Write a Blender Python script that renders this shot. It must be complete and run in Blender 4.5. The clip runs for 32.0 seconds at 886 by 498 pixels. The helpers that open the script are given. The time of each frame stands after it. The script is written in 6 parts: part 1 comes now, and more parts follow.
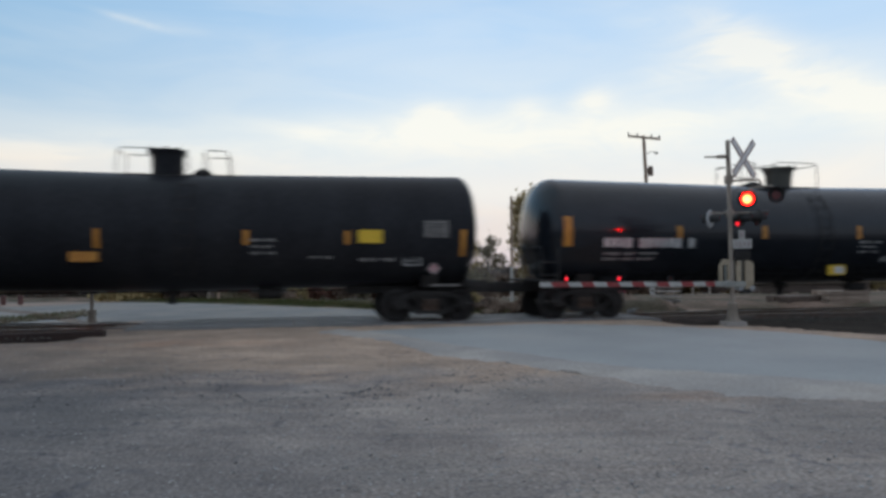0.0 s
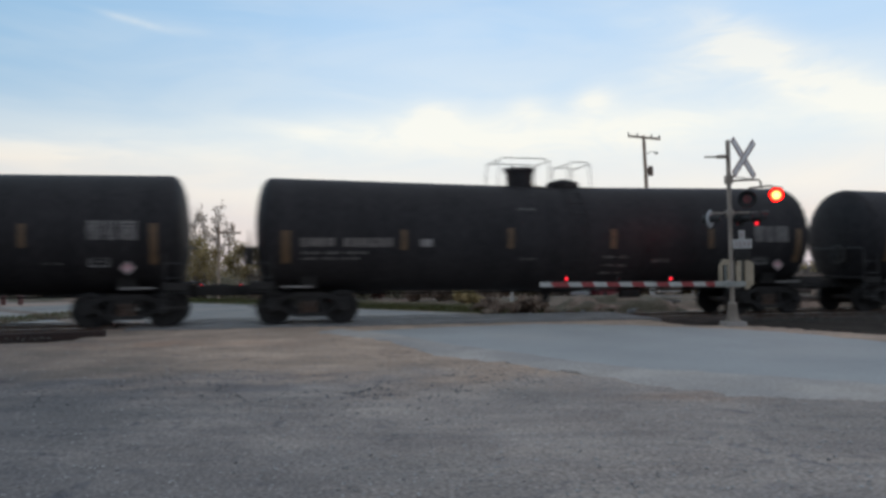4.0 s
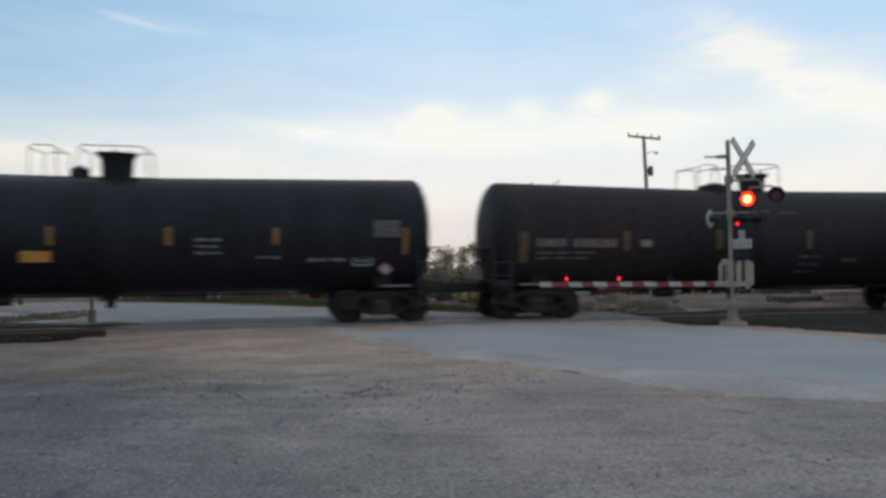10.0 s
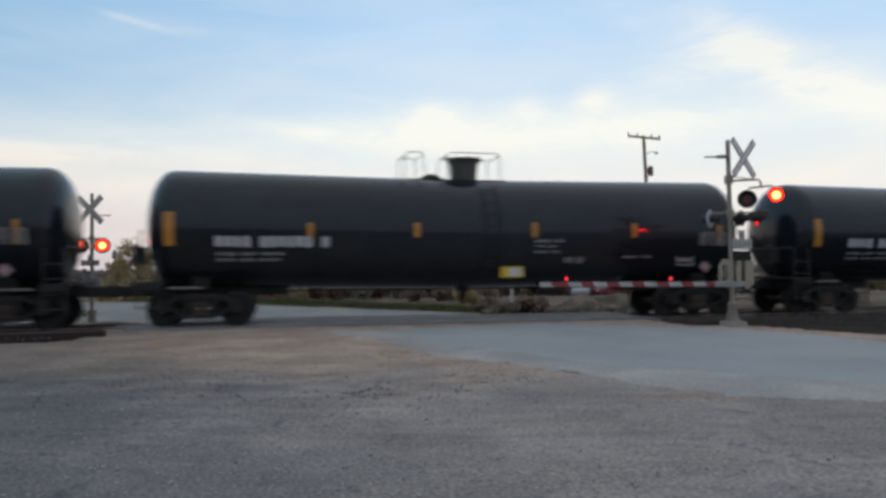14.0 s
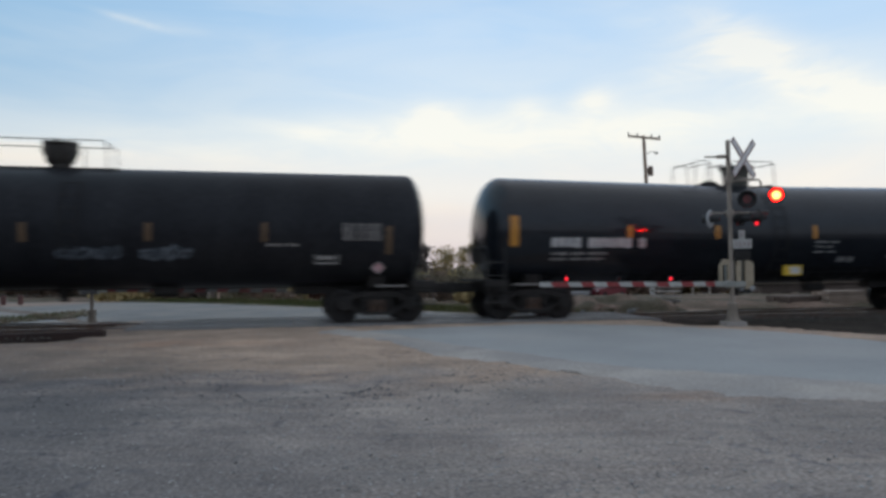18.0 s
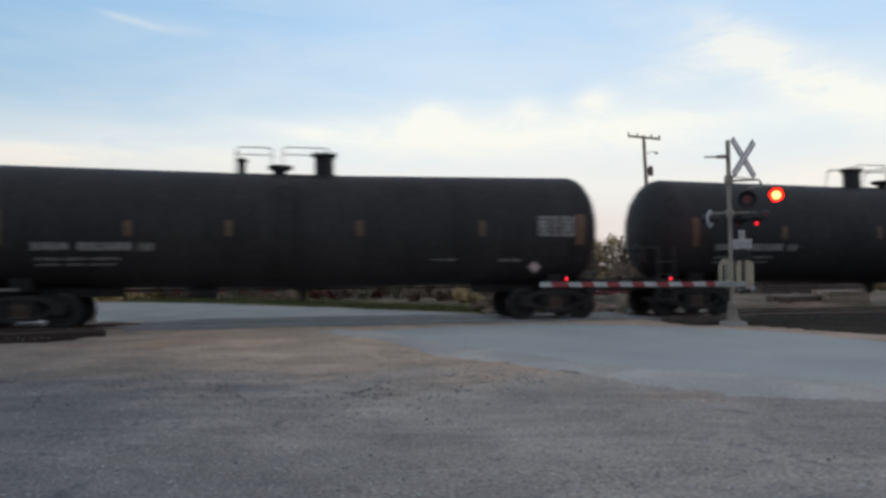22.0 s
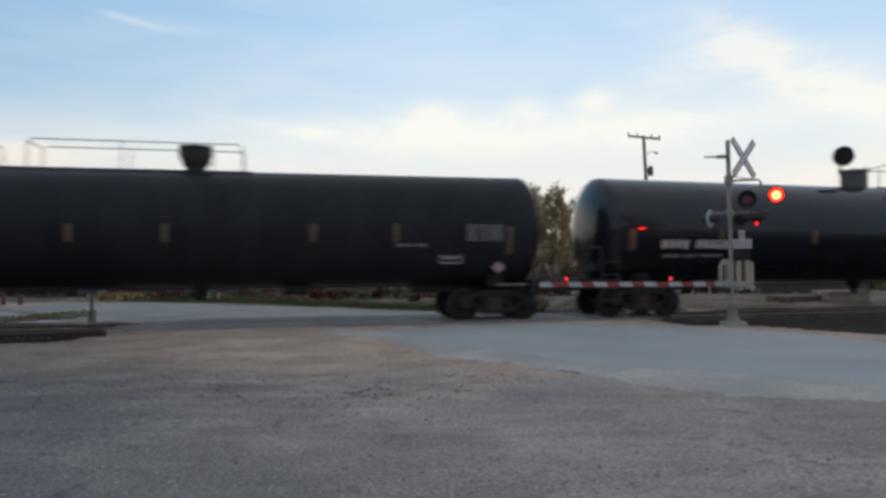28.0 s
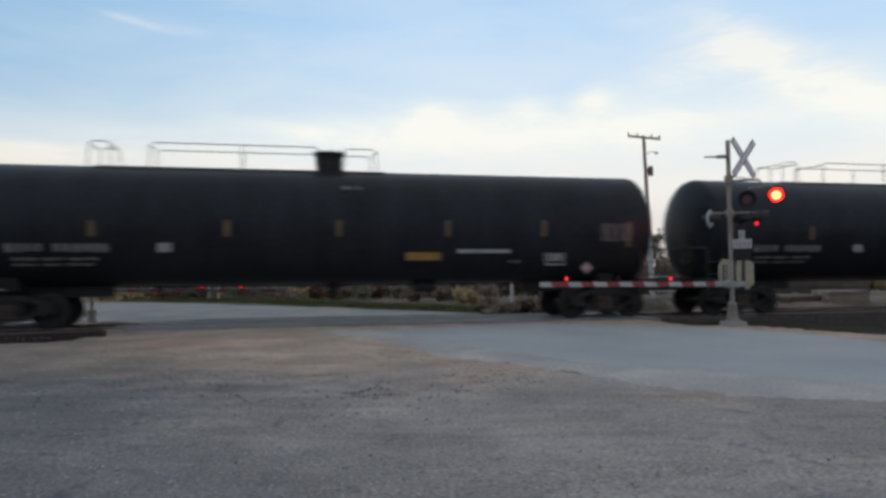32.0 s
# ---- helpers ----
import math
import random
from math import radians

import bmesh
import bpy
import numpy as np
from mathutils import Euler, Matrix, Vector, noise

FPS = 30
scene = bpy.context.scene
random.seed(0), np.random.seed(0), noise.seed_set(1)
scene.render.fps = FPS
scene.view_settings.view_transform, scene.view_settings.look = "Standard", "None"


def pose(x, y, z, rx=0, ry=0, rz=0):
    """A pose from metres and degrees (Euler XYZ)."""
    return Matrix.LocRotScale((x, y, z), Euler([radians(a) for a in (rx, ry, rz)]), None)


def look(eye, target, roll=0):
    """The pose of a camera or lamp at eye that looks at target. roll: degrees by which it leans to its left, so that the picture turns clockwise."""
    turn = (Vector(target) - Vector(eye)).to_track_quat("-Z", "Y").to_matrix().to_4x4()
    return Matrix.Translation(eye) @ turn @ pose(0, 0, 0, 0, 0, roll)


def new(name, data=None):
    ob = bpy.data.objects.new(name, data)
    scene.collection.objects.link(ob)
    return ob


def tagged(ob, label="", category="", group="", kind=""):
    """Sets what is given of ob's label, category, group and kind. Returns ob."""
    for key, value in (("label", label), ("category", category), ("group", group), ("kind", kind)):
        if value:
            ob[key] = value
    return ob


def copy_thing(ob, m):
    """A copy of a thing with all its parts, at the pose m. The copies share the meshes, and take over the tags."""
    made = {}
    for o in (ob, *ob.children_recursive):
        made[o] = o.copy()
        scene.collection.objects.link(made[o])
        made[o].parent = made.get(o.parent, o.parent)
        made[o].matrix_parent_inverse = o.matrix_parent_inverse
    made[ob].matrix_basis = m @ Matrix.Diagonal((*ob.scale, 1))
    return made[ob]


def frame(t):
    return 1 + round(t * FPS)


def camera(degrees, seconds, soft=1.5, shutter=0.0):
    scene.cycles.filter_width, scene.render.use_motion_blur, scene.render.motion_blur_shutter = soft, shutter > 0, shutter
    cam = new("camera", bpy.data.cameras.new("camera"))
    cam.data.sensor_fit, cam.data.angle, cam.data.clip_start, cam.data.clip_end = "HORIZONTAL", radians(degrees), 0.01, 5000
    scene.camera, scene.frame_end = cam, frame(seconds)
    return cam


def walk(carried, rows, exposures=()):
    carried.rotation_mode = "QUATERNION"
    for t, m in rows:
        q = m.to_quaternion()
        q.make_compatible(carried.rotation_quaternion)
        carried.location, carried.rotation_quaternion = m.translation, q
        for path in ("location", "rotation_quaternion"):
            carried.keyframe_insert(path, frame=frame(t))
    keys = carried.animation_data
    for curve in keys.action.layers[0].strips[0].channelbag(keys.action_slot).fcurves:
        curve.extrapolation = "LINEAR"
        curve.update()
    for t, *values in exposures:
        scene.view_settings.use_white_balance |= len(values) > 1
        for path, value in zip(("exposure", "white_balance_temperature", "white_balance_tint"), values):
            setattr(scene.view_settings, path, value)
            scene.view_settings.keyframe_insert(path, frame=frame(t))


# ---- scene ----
# The camera stands still; the train runs past it on a straight track.
H_EYE = 1.43
cam = camera(62.0, 32.0, soft=3.2, shutter=0.36)
CAM = pose(0, 0, H_EYE, 91.49, 0, 0) @ pose(0, 0, 0, 0, 0, -0.3)
walk(cam, [(0, CAM), (32, CAM)], exposures=[(0, 0.0), (32, 0.0)])

TURN = 12.86                       # degrees between the track and the x axis
TC, TS = math.cos(radians(TURN)), math.sin(radians(TURN))
Y_MID = 21.0                       # the track's centre straight ahead of the camera


def on_track(u, n=0.0, z=0.0):
    """A place u metres along the track and n metres beyond its centre line."""
    return Vector((u * TC - n * TS, Y_MID + u * TS + n * TC, z))


def along(x, y):
    """The reverse: u and n of a place on the plan."""
    return x * TC + (y - Y_MID) * TS, -x * TS + (y - Y_MID) * TC


# ---- sky and sun: evening, the sun low and veiled off to the left ----
SUN_EL, SUN_AZ = 4.0, -82.0        # degrees above the horizon, degrees right of straight ahead
world = bpy.data.worlds.new("evening_sky")
scene.world = world
world.use_nodes = True
wn, wl = world.node_tree.nodes, world.node_tree.links
wn.clear()


def wmath(op, a, b=None, clamp=False):
    nd = wn.new("ShaderNodeMath")
    nd.operation, nd.use_clamp = op, clamp
    for i, v in enumerate((a, b)):
        if v is None:
            continue
        if isinstance(v, (int, float)):
            nd.inputs[i].default_value = v
        else:
            wl.new(v, nd.inputs[i])
    return nd.outputs[0]


def wmix(fac, a, b):
    nd = wn.new("ShaderNodeMix")
    nd.data_type = "RGBA"
    for sock, v in ((nd.inputs[0], fac), (nd.inputs[6], a), (nd.inputs[7], b)):
        if isinstance(v, (int, float)):
            sock.default_value = v
        elif isinstance(v, tuple):
            sock.default_value = (*v, 1)
        else:
            wl.new(v, sock)
    return nd.outputs[2]


def wramp(fac, stops):
    nd = wn.new("ShaderNodeValToRGB")
    nd.color_ramp.interpolation = "EASE"
    el = nd.color_ramp.elements
    while len(el) < len(stops):
        el.new(0.5)
    for e, (p, c) in zip(el, stops):
        e.position, e.color = p, (*c, 1) if len(c) == 3 else c
    wl.new(fac, nd.inputs[0])
    return nd.outputs[0]


sky = wn.new("ShaderNodeTexSky")
sky.sky_type, sky.sun_disc = "NISHITA", False
sky.sun_elevation, sky.sun_rotation = radians(SUN_EL), radians(SUN_AZ)
sky.air_density, sky.dust_density, sky.ozone_density = 1.0, 1.2, 1.6
co = wn.new("ShaderNodeTexCoord")
sep = wn.new("ShaderNodeSeparateXYZ")
wl.new(co.outputs["Generated"], sep.inputs[0])
up = sep.outputs[2]
# the sky ahead as a plane: how far right and how high a direction points, per unit ahead
ahead = wmath("MAXIMUM", sep.outputs[1], 0.08)
right, high = wmath("DIVIDE", sep.outputs[0], ahead), wmath("DIVIDE", up, ahead)


def wnoise(scale, detail, stretch, spot, twist=0.6, rough=0.55):
    mp = wn.new("ShaderNodeMapping")
    mp.inputs["Scale"].default_value = stretch
    mp.inputs["Location"].default_value = spot
    mp.inputs["Rotation"].default_value = (0.0, radians(14), 0.0)
    wl.new(co.outputs["Generated"], mp.inputs[0])
    nd = wn.new("ShaderNodeTexNoise")
    nd.inputs["Scale"].default_value, nd.inputs["Detail"].default_value = scale, detail
    nd.inputs["Roughness"].default_value, nd.inputs["Distortion"].default_value = rough, twist
    wl.new(mp.outputs[0], nd.inputs[0])
    return nd.outputs[0]


def bank_of_cloud(cx, cy, length, width, tilt, amount):
    """A soft drawn-out cloud: its place in the sky ahead, its length, width and slope."""
    c, s_ = math.cos(radians(tilt)), math.sin(radians(tilt))
    dx, dy = wmath("SUBTRACT", right, cx), wmath("SUBTRACT", high, cy)
    a = wmath("DIVIDE", wmath("ADD", wmath("MULTIPLY", dx, c), wmath("MULTIPLY", dy, s_)), length)
    b = wmath("DIVIDE", wmath("SUBTRACT", wmath("MULTIPLY", dy, c), wmath("MULTIPLY", dx, s_)), width)
    d = wmath("ADD", wmath("MULTIPLY", a, a), wmath("MULTIPLY", b, b))
    return wmath("MULTIPLY", wmath("POWER", 2.718, wmath("MULTIPLY", d, -1.0)), amount)


wisps = wramp(wnoise(3.2, 8, (1.3, 1.3, 6.0), (0.35, 0.1, 0.62)), [(0.36, (0, 0, 0)), (0.70, (1, 1, 1))])
fine_wisps = wnoise(9.0, 8, (1.0, 1.0, 3.2), (1.3, 0.4, 0.2), 1.2, 0.62)
banks = None
for spec_c in ((0.45, 0.272, 0.19, 0.036, -19, 0.75), (0.40, 0.315, 0.07, 0.030, -32, 0.6), (0.33, 0.265, 0.09, 0.026, 10, 0.5), (0.58, 0.235, 0.12, 0.04, -22, 0.5), (0.44, 0.30, 0.05, 0.03, -20, 0.4),
               (-0.015, 0.205, 0.035, 0.022, 8, 0.95), (0.205, 0.225, 0.030, 0.022, 30, 0.8), (0.12, 0.22, 0.03, 0.014, 0, 0.7), (-0.15, 0.185, 0.09, 0.018, -6, 0.5),
               (0.07, 0.18, 0.20, 0.030, 0, 0.55), (0.30, 0.19, 0.16, 0.03, 6, 0.5), (-0.58, 0.165, 0.09, 0.016, -5, 0.60), (-0.36, 0.16, 0.22, 0.024, -4, 0.35),
               (-0.42, 0.34, 0.050, 0.0048, -16.5, 0.62), (-0.34, 0.325, 0.04, 0.006, -10, 0.22)):
    g = bank_of_cloud(*spec_c)
    banks = g if banks is None else wmath("ADD", banks, g)
ragged = wmath("ADD", wmath("MULTIPLY", fine_wisps, 1.5), -0.15)
banks = wmath("MULTIPLY", banks, ragged, True)
# the veil thickens towards the horizon; white added overhead, out of view, lights the ground
low = wramp(up, [(0.0, (1, 1, 1)), (0.09, (0.88, 0.88, 0.88)), (0.16, (0.62, 0.62, 0.62)), (0.24, (0.31, 0.31, 0.31)), (0.34, (0.10, 0.10, 0.10)), (0.7, (0.55, 0.55, 0.55))])
haze = wmath("ADD", low, wmath("MULTIPLY", wmath("SUBTRACT", wisps, 0.42), 0.16), True)
left_air = wmath("MULTIPLY", wmath("SUBTRACT", wmath("MULTIPLY", right, -1.0), 0.08), 1.5, True)
clear = wramp(up, [(0.10, (0, 0, 0)), (0.19, (1, 1, 1)), (0.30, (0.8, 0.8, 0.8)), (0.42, (0, 0, 0))])
haze = wmath("SUBTRACT", haze, wmath("MULTIPLY", wmath("MULTIPLY", left_air, clear), 0.26), True)
haze = wmath("ADD", haze, banks, True)
blue = wramp(up, [(0.0, (0.66, 0.74, 0.86)), (0.16, (0.56, 0.74, 0.92)), (0.30, (0.46, 0.675, 0.93)), (0.5, (0.36, 0.47, 0.68)), (1.0, (0.38, 0.45, 0.57))])
white = wramp(up, [(0.0, (0.70, 0.62, 0.65)), (0.05, (0.84, 0.76, 0.72)), (0.11, (0.97, 0.91, 0.82)), (0.18, (0.95, 0.95, 0.885)), (0.30, (0.87, 0.89, 0.87)), (0.5, (0.67, 0.69, 0.715)), (1.0, (0.79, 0.80, 0.805))])
deep = wmath("MULTIPLY", right, -0.55, True)
blue = wmix(deep, blue, (0.13, 0.32, 0.52))
veiled = wmix(haze, blue, white)
dusk = wmath("MULTIPLY", wmath("SUBTRACT", wmath("MULTIPLY", right, -1.0), 0.15), 0.95, True)
veiled = wmix(dusk, veiled, wmix(haze, (0.30, 0.50, 0.70), wramp(up, [(0.0, (0.58, 0.49, 0.53)), (0.05, (0.68, 0.58, 0.59)), (0.095, (0.77, 0.67, 0.63)), (0.125, (0.78, 0.72, 0.66)), (0.16, (0.68, 0.72, 0.74)), (0.30, (0.60, 0.70, 0.77))])))
# the sky away from the sun, behind the camera, is a plainer dusky blue
away = wmath("MULTIPLY", wmath("SUBTRACT", wmath("MULTIPLY", sep.outputs[1], -1.0), 0.05), 2.2, True)
veiled = wmix(away, veiled, wramp(up, [(0.0, (0.34, 0.39, 0.47)), (0.12, (0.40, 0.47, 0.58)), (0.35, (0.42, 0.52, 0.66)), (0.7, (0.50, 0.58, 0.70)), (1.0, (0.60, 0.65, 0.72))]))
far_right = wmath("MULTIPLY", wmath("MULTIPLY", wmath("SUBTRACT", right, 0.8), 0.9, True), 0.6)
veiled = wmix(far_right, veiled, wramp(up, [(0.0, (0.40, 0.41, 0.46)), (0.12, (0.46, 0.50, 0.57)), (0.35, (0.46, 0.54, 0.66)), (0.7, (0.52, 0.59, 0.70)), (1.0, (0.60, 0.65, 0.72))]))
nish = wn.new("ShaderNodeMix")
nish.data_type, nish.blend_type = "RGBA", "MIX"
scaled = wn.new("ShaderNodeVectorMath")
scaled.operation = "SCALE"
scaled.inputs[3].default_value = 0.1
wl.new(sky.outputs[0], scaled.inputs[0])
nish.inputs[0].default_value = 0.94
wl.new(scaled.outputs[0], nish.inputs[6])
wl.new(veiled, nish.inputs[7])
bg = wn.new("ShaderNodeBackground")
SKY_STRENGTH = 1.06
bg.inputs[1].default_value = SKY_STRENGTH
wl.new(nish.outputs[2], bg.inputs[0])
wo = wn.new("ShaderNodeOutputWorld")
wl.new(bg.outputs[0], wo.inputs[0])

sun = new("sun", bpy.data.lights.new("sun", "SUN"))
sun.data.energy, sun.data.angle, sun.data.color = 0.22, radians(25), (1.0, 0.84, 0.72)
sd = Vector((math.sin(radians(SUN_AZ)) * math.cos(radians(SUN_EL)), math.cos(radians(SUN_AZ)) * math.cos(radians(SUN_EL)), math.sin(radians(SUN_EL))))
sun.matrix_world = look(sd * 50, (0, 0, 0))


# ---- materials ----
def material(name, c1, c2=None, rough=0.6, metal=0.0, scale=3.0, bump=0.0, fine=40.0, grit=0.25, c3=None, patch=0.25, spec=0.5, random_tone=0.0, stretch=(1, 1, 1), emit=0.0, split=(0.35, 0.65), left_falloff=None):
    """Two noises: broad stains from c1 to c2 (and patches of c3), and a fine grain in tone, roughness and relief."""
    m = bpy.data.materials.new(name)
    m.use_nodes = True
    n, l = m.node_tree.nodes, m.node_tree.links
    bs = n["Principled BSDF"]
    tc = n.new("ShaderNodeTexCoord")
    mapn = n.new("ShaderNodeMapping")
    mapn.inputs["Scale"].default_value = stretch
    l.new(tc.outputs["Object"], mapn.inputs[0])

    def noise_node(s, d):
        t = n.new("ShaderNodeTexNoise")
        t.inputs["Scale"].default_value, t.inputs["Detail"].default_value = s, d
        l.new(mapn.outputs[0], t.inputs[0])
        return t.outputs[0]

    def ramp(src, a, b):
        r = n.new("ShaderNodeMapRange")
        r.inputs[1].default_value, r.inputs[2].default_value = a, b
        l.new(src, r.inputs[0])
        return r.outputs[0]

    def mix(fac, a, b, kind="MIX"):
        x = n.new("ShaderNodeMix")
        x.data_type, x.blend_type = "RGBA", kind
        for sock, v in ((x.inputs[0], fac), (x.inputs[6], a), (x.inputs[7], b)):
            if isinstance(v, (int, float)):
                sock.default_value = v
            elif isinstance(v, tuple):
                sock.default_value = (*v, 1)
            else:
                l.new(v, sock)
        return x.outputs[2]

    c2 = c2 or tuple(min(1, v * 1.25) for v in c1)
    broad, grain = noise_node(scale, 5), noise_node(fine, 4)
    col = mix(ramp(broad, *split), c1, c2)
    if c3:
        col = mix(ramp(noise_node(scale * 0.37, 3), 0.62 - patch, 0.82 - patch), col, c3)
    if left_falloff:
        # painted falloff: the lot's drop in brightness to the left is put into the colour
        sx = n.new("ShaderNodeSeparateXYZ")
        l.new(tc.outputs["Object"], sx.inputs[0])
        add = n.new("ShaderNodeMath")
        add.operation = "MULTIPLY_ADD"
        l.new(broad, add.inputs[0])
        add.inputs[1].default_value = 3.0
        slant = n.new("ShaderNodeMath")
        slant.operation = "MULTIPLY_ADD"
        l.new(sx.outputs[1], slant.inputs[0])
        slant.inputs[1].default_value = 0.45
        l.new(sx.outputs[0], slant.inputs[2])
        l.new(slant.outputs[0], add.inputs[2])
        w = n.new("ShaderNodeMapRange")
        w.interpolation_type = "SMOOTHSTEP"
        w.inputs[1].default_value, w.inputs[2].default_value = left_falloff[0] + 1.5, left_falloff[1] + 1.5
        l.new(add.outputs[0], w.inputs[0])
        col = mix(w.outputs[0], mix(1.0, col, (left_falloff[2] * 0.985, left_falloff[2] * 1.0, left_falloff[2] * 1.03), "MULTIPLY"), mix(1.0, col, (1.005, 0.942, 0.892), "MULTIPLY"))
        far = n.new("ShaderNodeMath")
        far.operation = "MULTIPLY_ADD"
        l.new(noise_node(0.8, 5), far.inputs[0])
        far.inputs[1].default_value = 5.0
        l.new(sx.outputs[1], far.inputs[2])
        w2 = n.new("ShaderNodeMapRange")
        w2.interpolation_type = "SMOOTHSTEP"
        w2.inputs[1].default_value, w2.inputs[2].default_value = 10.6, 14.0
        l.new(far.outputs[0], w2.inputs[0])
        col = mix(1.0, col, mix(w2.outputs[0], (0.95, 0.98, 1.055), (1.265, 1.13, 1.04)), "MULTIPLY")

        def calc(op, p, q=None):
            nd = n.new("ShaderNodeMath")
            nd.operation = op
            for k, v in enumerate((p, q)):
                if v is None:
                    continue
                if isinstance(v, (int, float)):
                    nd.inputs[k].default_value = v
                else:
                    l.new(v, nd.inputs[k])
            return nd.outputs[0]

        def stain(cx, cy, wide, deep, slope):
            """A soft-edged stain: its centre on the lot, half sizes and slope."""
            dx = calc("SUBTRACT", sx.outputs[0], cx)
            a = calc("DIVIDE", dx, wide)
            b = calc("DIVIDE", calc("SUBTRACT", calc("SUBTRACT", sx.outputs[1], cy), calc("MULTIPLY", dx, slope)), deep)
            return calc("POWER", 2.718, calc("MULTIPLY", calc("ADD", calc("MULTIPLY", a, a), calc("MULTIPLY", b, b)), -1.0))

        # a belt of darker, bluer gravel across the lot and a brown muddy patch beside the road
        belt = calc("ADD", stain(-2.2, 9.6, 2.0, 0.75, 0.22), stain(-6.6, 9.7, 2.6, 0.9, 0.05))
        col = mix(calc("MULTIPLY", belt, ramp(noise_node(1.5, 5), 0.38, 0.60)), col, mix(1.0, col, (0.68, 0.72, 0.80), "MULTIPLY"))
        col = mix(calc("MULTIPLY", stain(2.95, 8.35, 0.95, 0.30, 0.0), ramp(noise_node(2.2, 4), 0.30, 0.55)), col, mix(1.0, col, (0.95, 0.84, 0.775), "MULTIPLY"))
        col = mix(calc("MULTIPLY", stain(-5.6, 14.6, 2.2, 1.0, 0.1), ramp(noise_node(1.2, 4), 0.35, 0.60)), col, mix(1.0, col, (1.06, 0.93, 0.87), "MULTIPLY"))
        # wheel-drawn streaks, the shade of small ridges painted as dark mottling, and pale chips
        drag = n.new("ShaderNodeMapping")
        drag.inputs["Rotation"].default_value = (0, 0, radians(-24))
        drag.inputs["Scale"].default_value = (0.35, 2.6, 1)
        l.new(tc.outputs["Object"], drag.inputs[0])
        st = n.new("ShaderNodeTexNoise")
        st.inputs["Scale"].default_value, st.inputs["Detail"].default_value, st.inputs["Distortion"].default_value = 1.5, 6, 0.8
        l.new(drag.outputs[0], st.inputs[0])
        col = mix(ramp(st.outputs[0], 0.32, 0.68), mix(1.0, col, (0.85, 0.86, 0.875), "MULTIPLY"), mix(1.0, col, (1.10, 1.08, 1.05), "MULTIPLY"))
        ridge_shade = noise_node(4.2, 7)
        where = ramp(noise_node(0.55, 3), 0.46, 0.62)
        spot_ = n.new("ShaderNodeMath")
        spot_.operation = "MULTIPLY"
        l.new(ramp(ridge_shade, 0.56, 0.66), spot_.inputs[0])
        l.new(where, spot_.inputs[1])
        col = mix(spot_.outputs[0], col, mix(1.0, col, (0.62, 0.65, 0.72), "MULTIPLY"))
        vor = n.new("ShaderNodeTexVoronoi")
        vor.inputs["Scale"].default_value = 26.0
        l.new(tc.outputs["Object"], vor.inputs[0])
        chip = n.new("ShaderNodeSeparateColor")
        l.new(vor.outputs["Color"], chip.inputs[0])
        pale = n.new("ShaderNodeMath")
        pale.operation = "MULTIPLY"
        l.new(ramp(chip.outputs[0], 0.86, 0.94), pale.inputs[0])
        l.new(ramp(vor.outputs["Distance"], 0.45, 0.25), pale.inputs[1])
        col = mix(pale.outputs[0], col, mix(1.0, col, (1.45, 1.45, 1.45), "MULTIPLY"))
    tone = ramp(grain, 0.25, 0.75)
    dark = n.new("ShaderNodeMapRange")
    dark.inputs[3].default_value, dark.inputs[4].default_value = 1 - grit, 1 + grit
    l.new(tone, dark.inputs[0])
    comb = n.new("ShaderNodeCombineColor")
    for i in range(3):
        l.new(dark.outputs[0], comb.inputs[i])
    col = mix(1.0, col, comb.outputs[0], "MULTIPLY")
    if random_tone:
        info = n.new("ShaderNodeObjectInfo")
        rr = n.new("ShaderNodeMapRange")
        rr.inputs[3].default_value, rr.inputs[4].default_value = 1 - random_tone, 1 + random_tone
        l.new(info.outputs["Random"], rr.inputs[0])
        cc = n.new("ShaderNodeCombineColor")
        for i in range(3):
            l.new(rr.outputs[0], cc.inputs[i])
        col = mix(1.0, col, cc.outputs[0], "MULTIPLY")
    l.new(col, bs.inputs["Base Color"])
    rg = n.new("ShaderNodeMapRange")
    rg.inputs[3].default_value, rg.inputs[4].default_value = max(0.05, rough - 0.08), min(1, rough + 0.1)
    l.new(broad, rg.inputs[0])
    l.new(rg.outputs[0], bs.inputs["Roughness"])
    bs.inputs["Metallic"].default_value = metal
    bs.inputs["Specular IOR Level"].default_value = spec
    if bump and left_falloff:
        b0 = n.new("ShaderNodeBump")
        b0.inputs["Strength"].default_value, b0.inputs["Distance"].default_value = 0.7, 0.10
        l.new(noise_node(5.0, 6), b0.inputs["Height"])
        b = n.new("ShaderNodeBump")
        b.inputs["Strength"].default_value, b.inputs["Distance"].default_value = 0.8, bump
        l.new(grain, b.inputs["Height"])
        l.new(b0.outputs[0], b.inputs["Normal"])
        l.new(b.outputs[0], bs.inputs["Normal"])
    elif bump:
        b = n.new("ShaderNodeBump")
        b.inputs["Strength"].default_value, b.inputs["Distance"].default_value = 0.8, bump
        l.new(grain, b.inputs["Height"])
        l.new(b.outputs[0], bs.inputs["Normal"])
    if emit:
        l.new(col, bs.inputs["Emission Color"])
        bs.inputs["Emission Strength"].default_value = emit
    return m


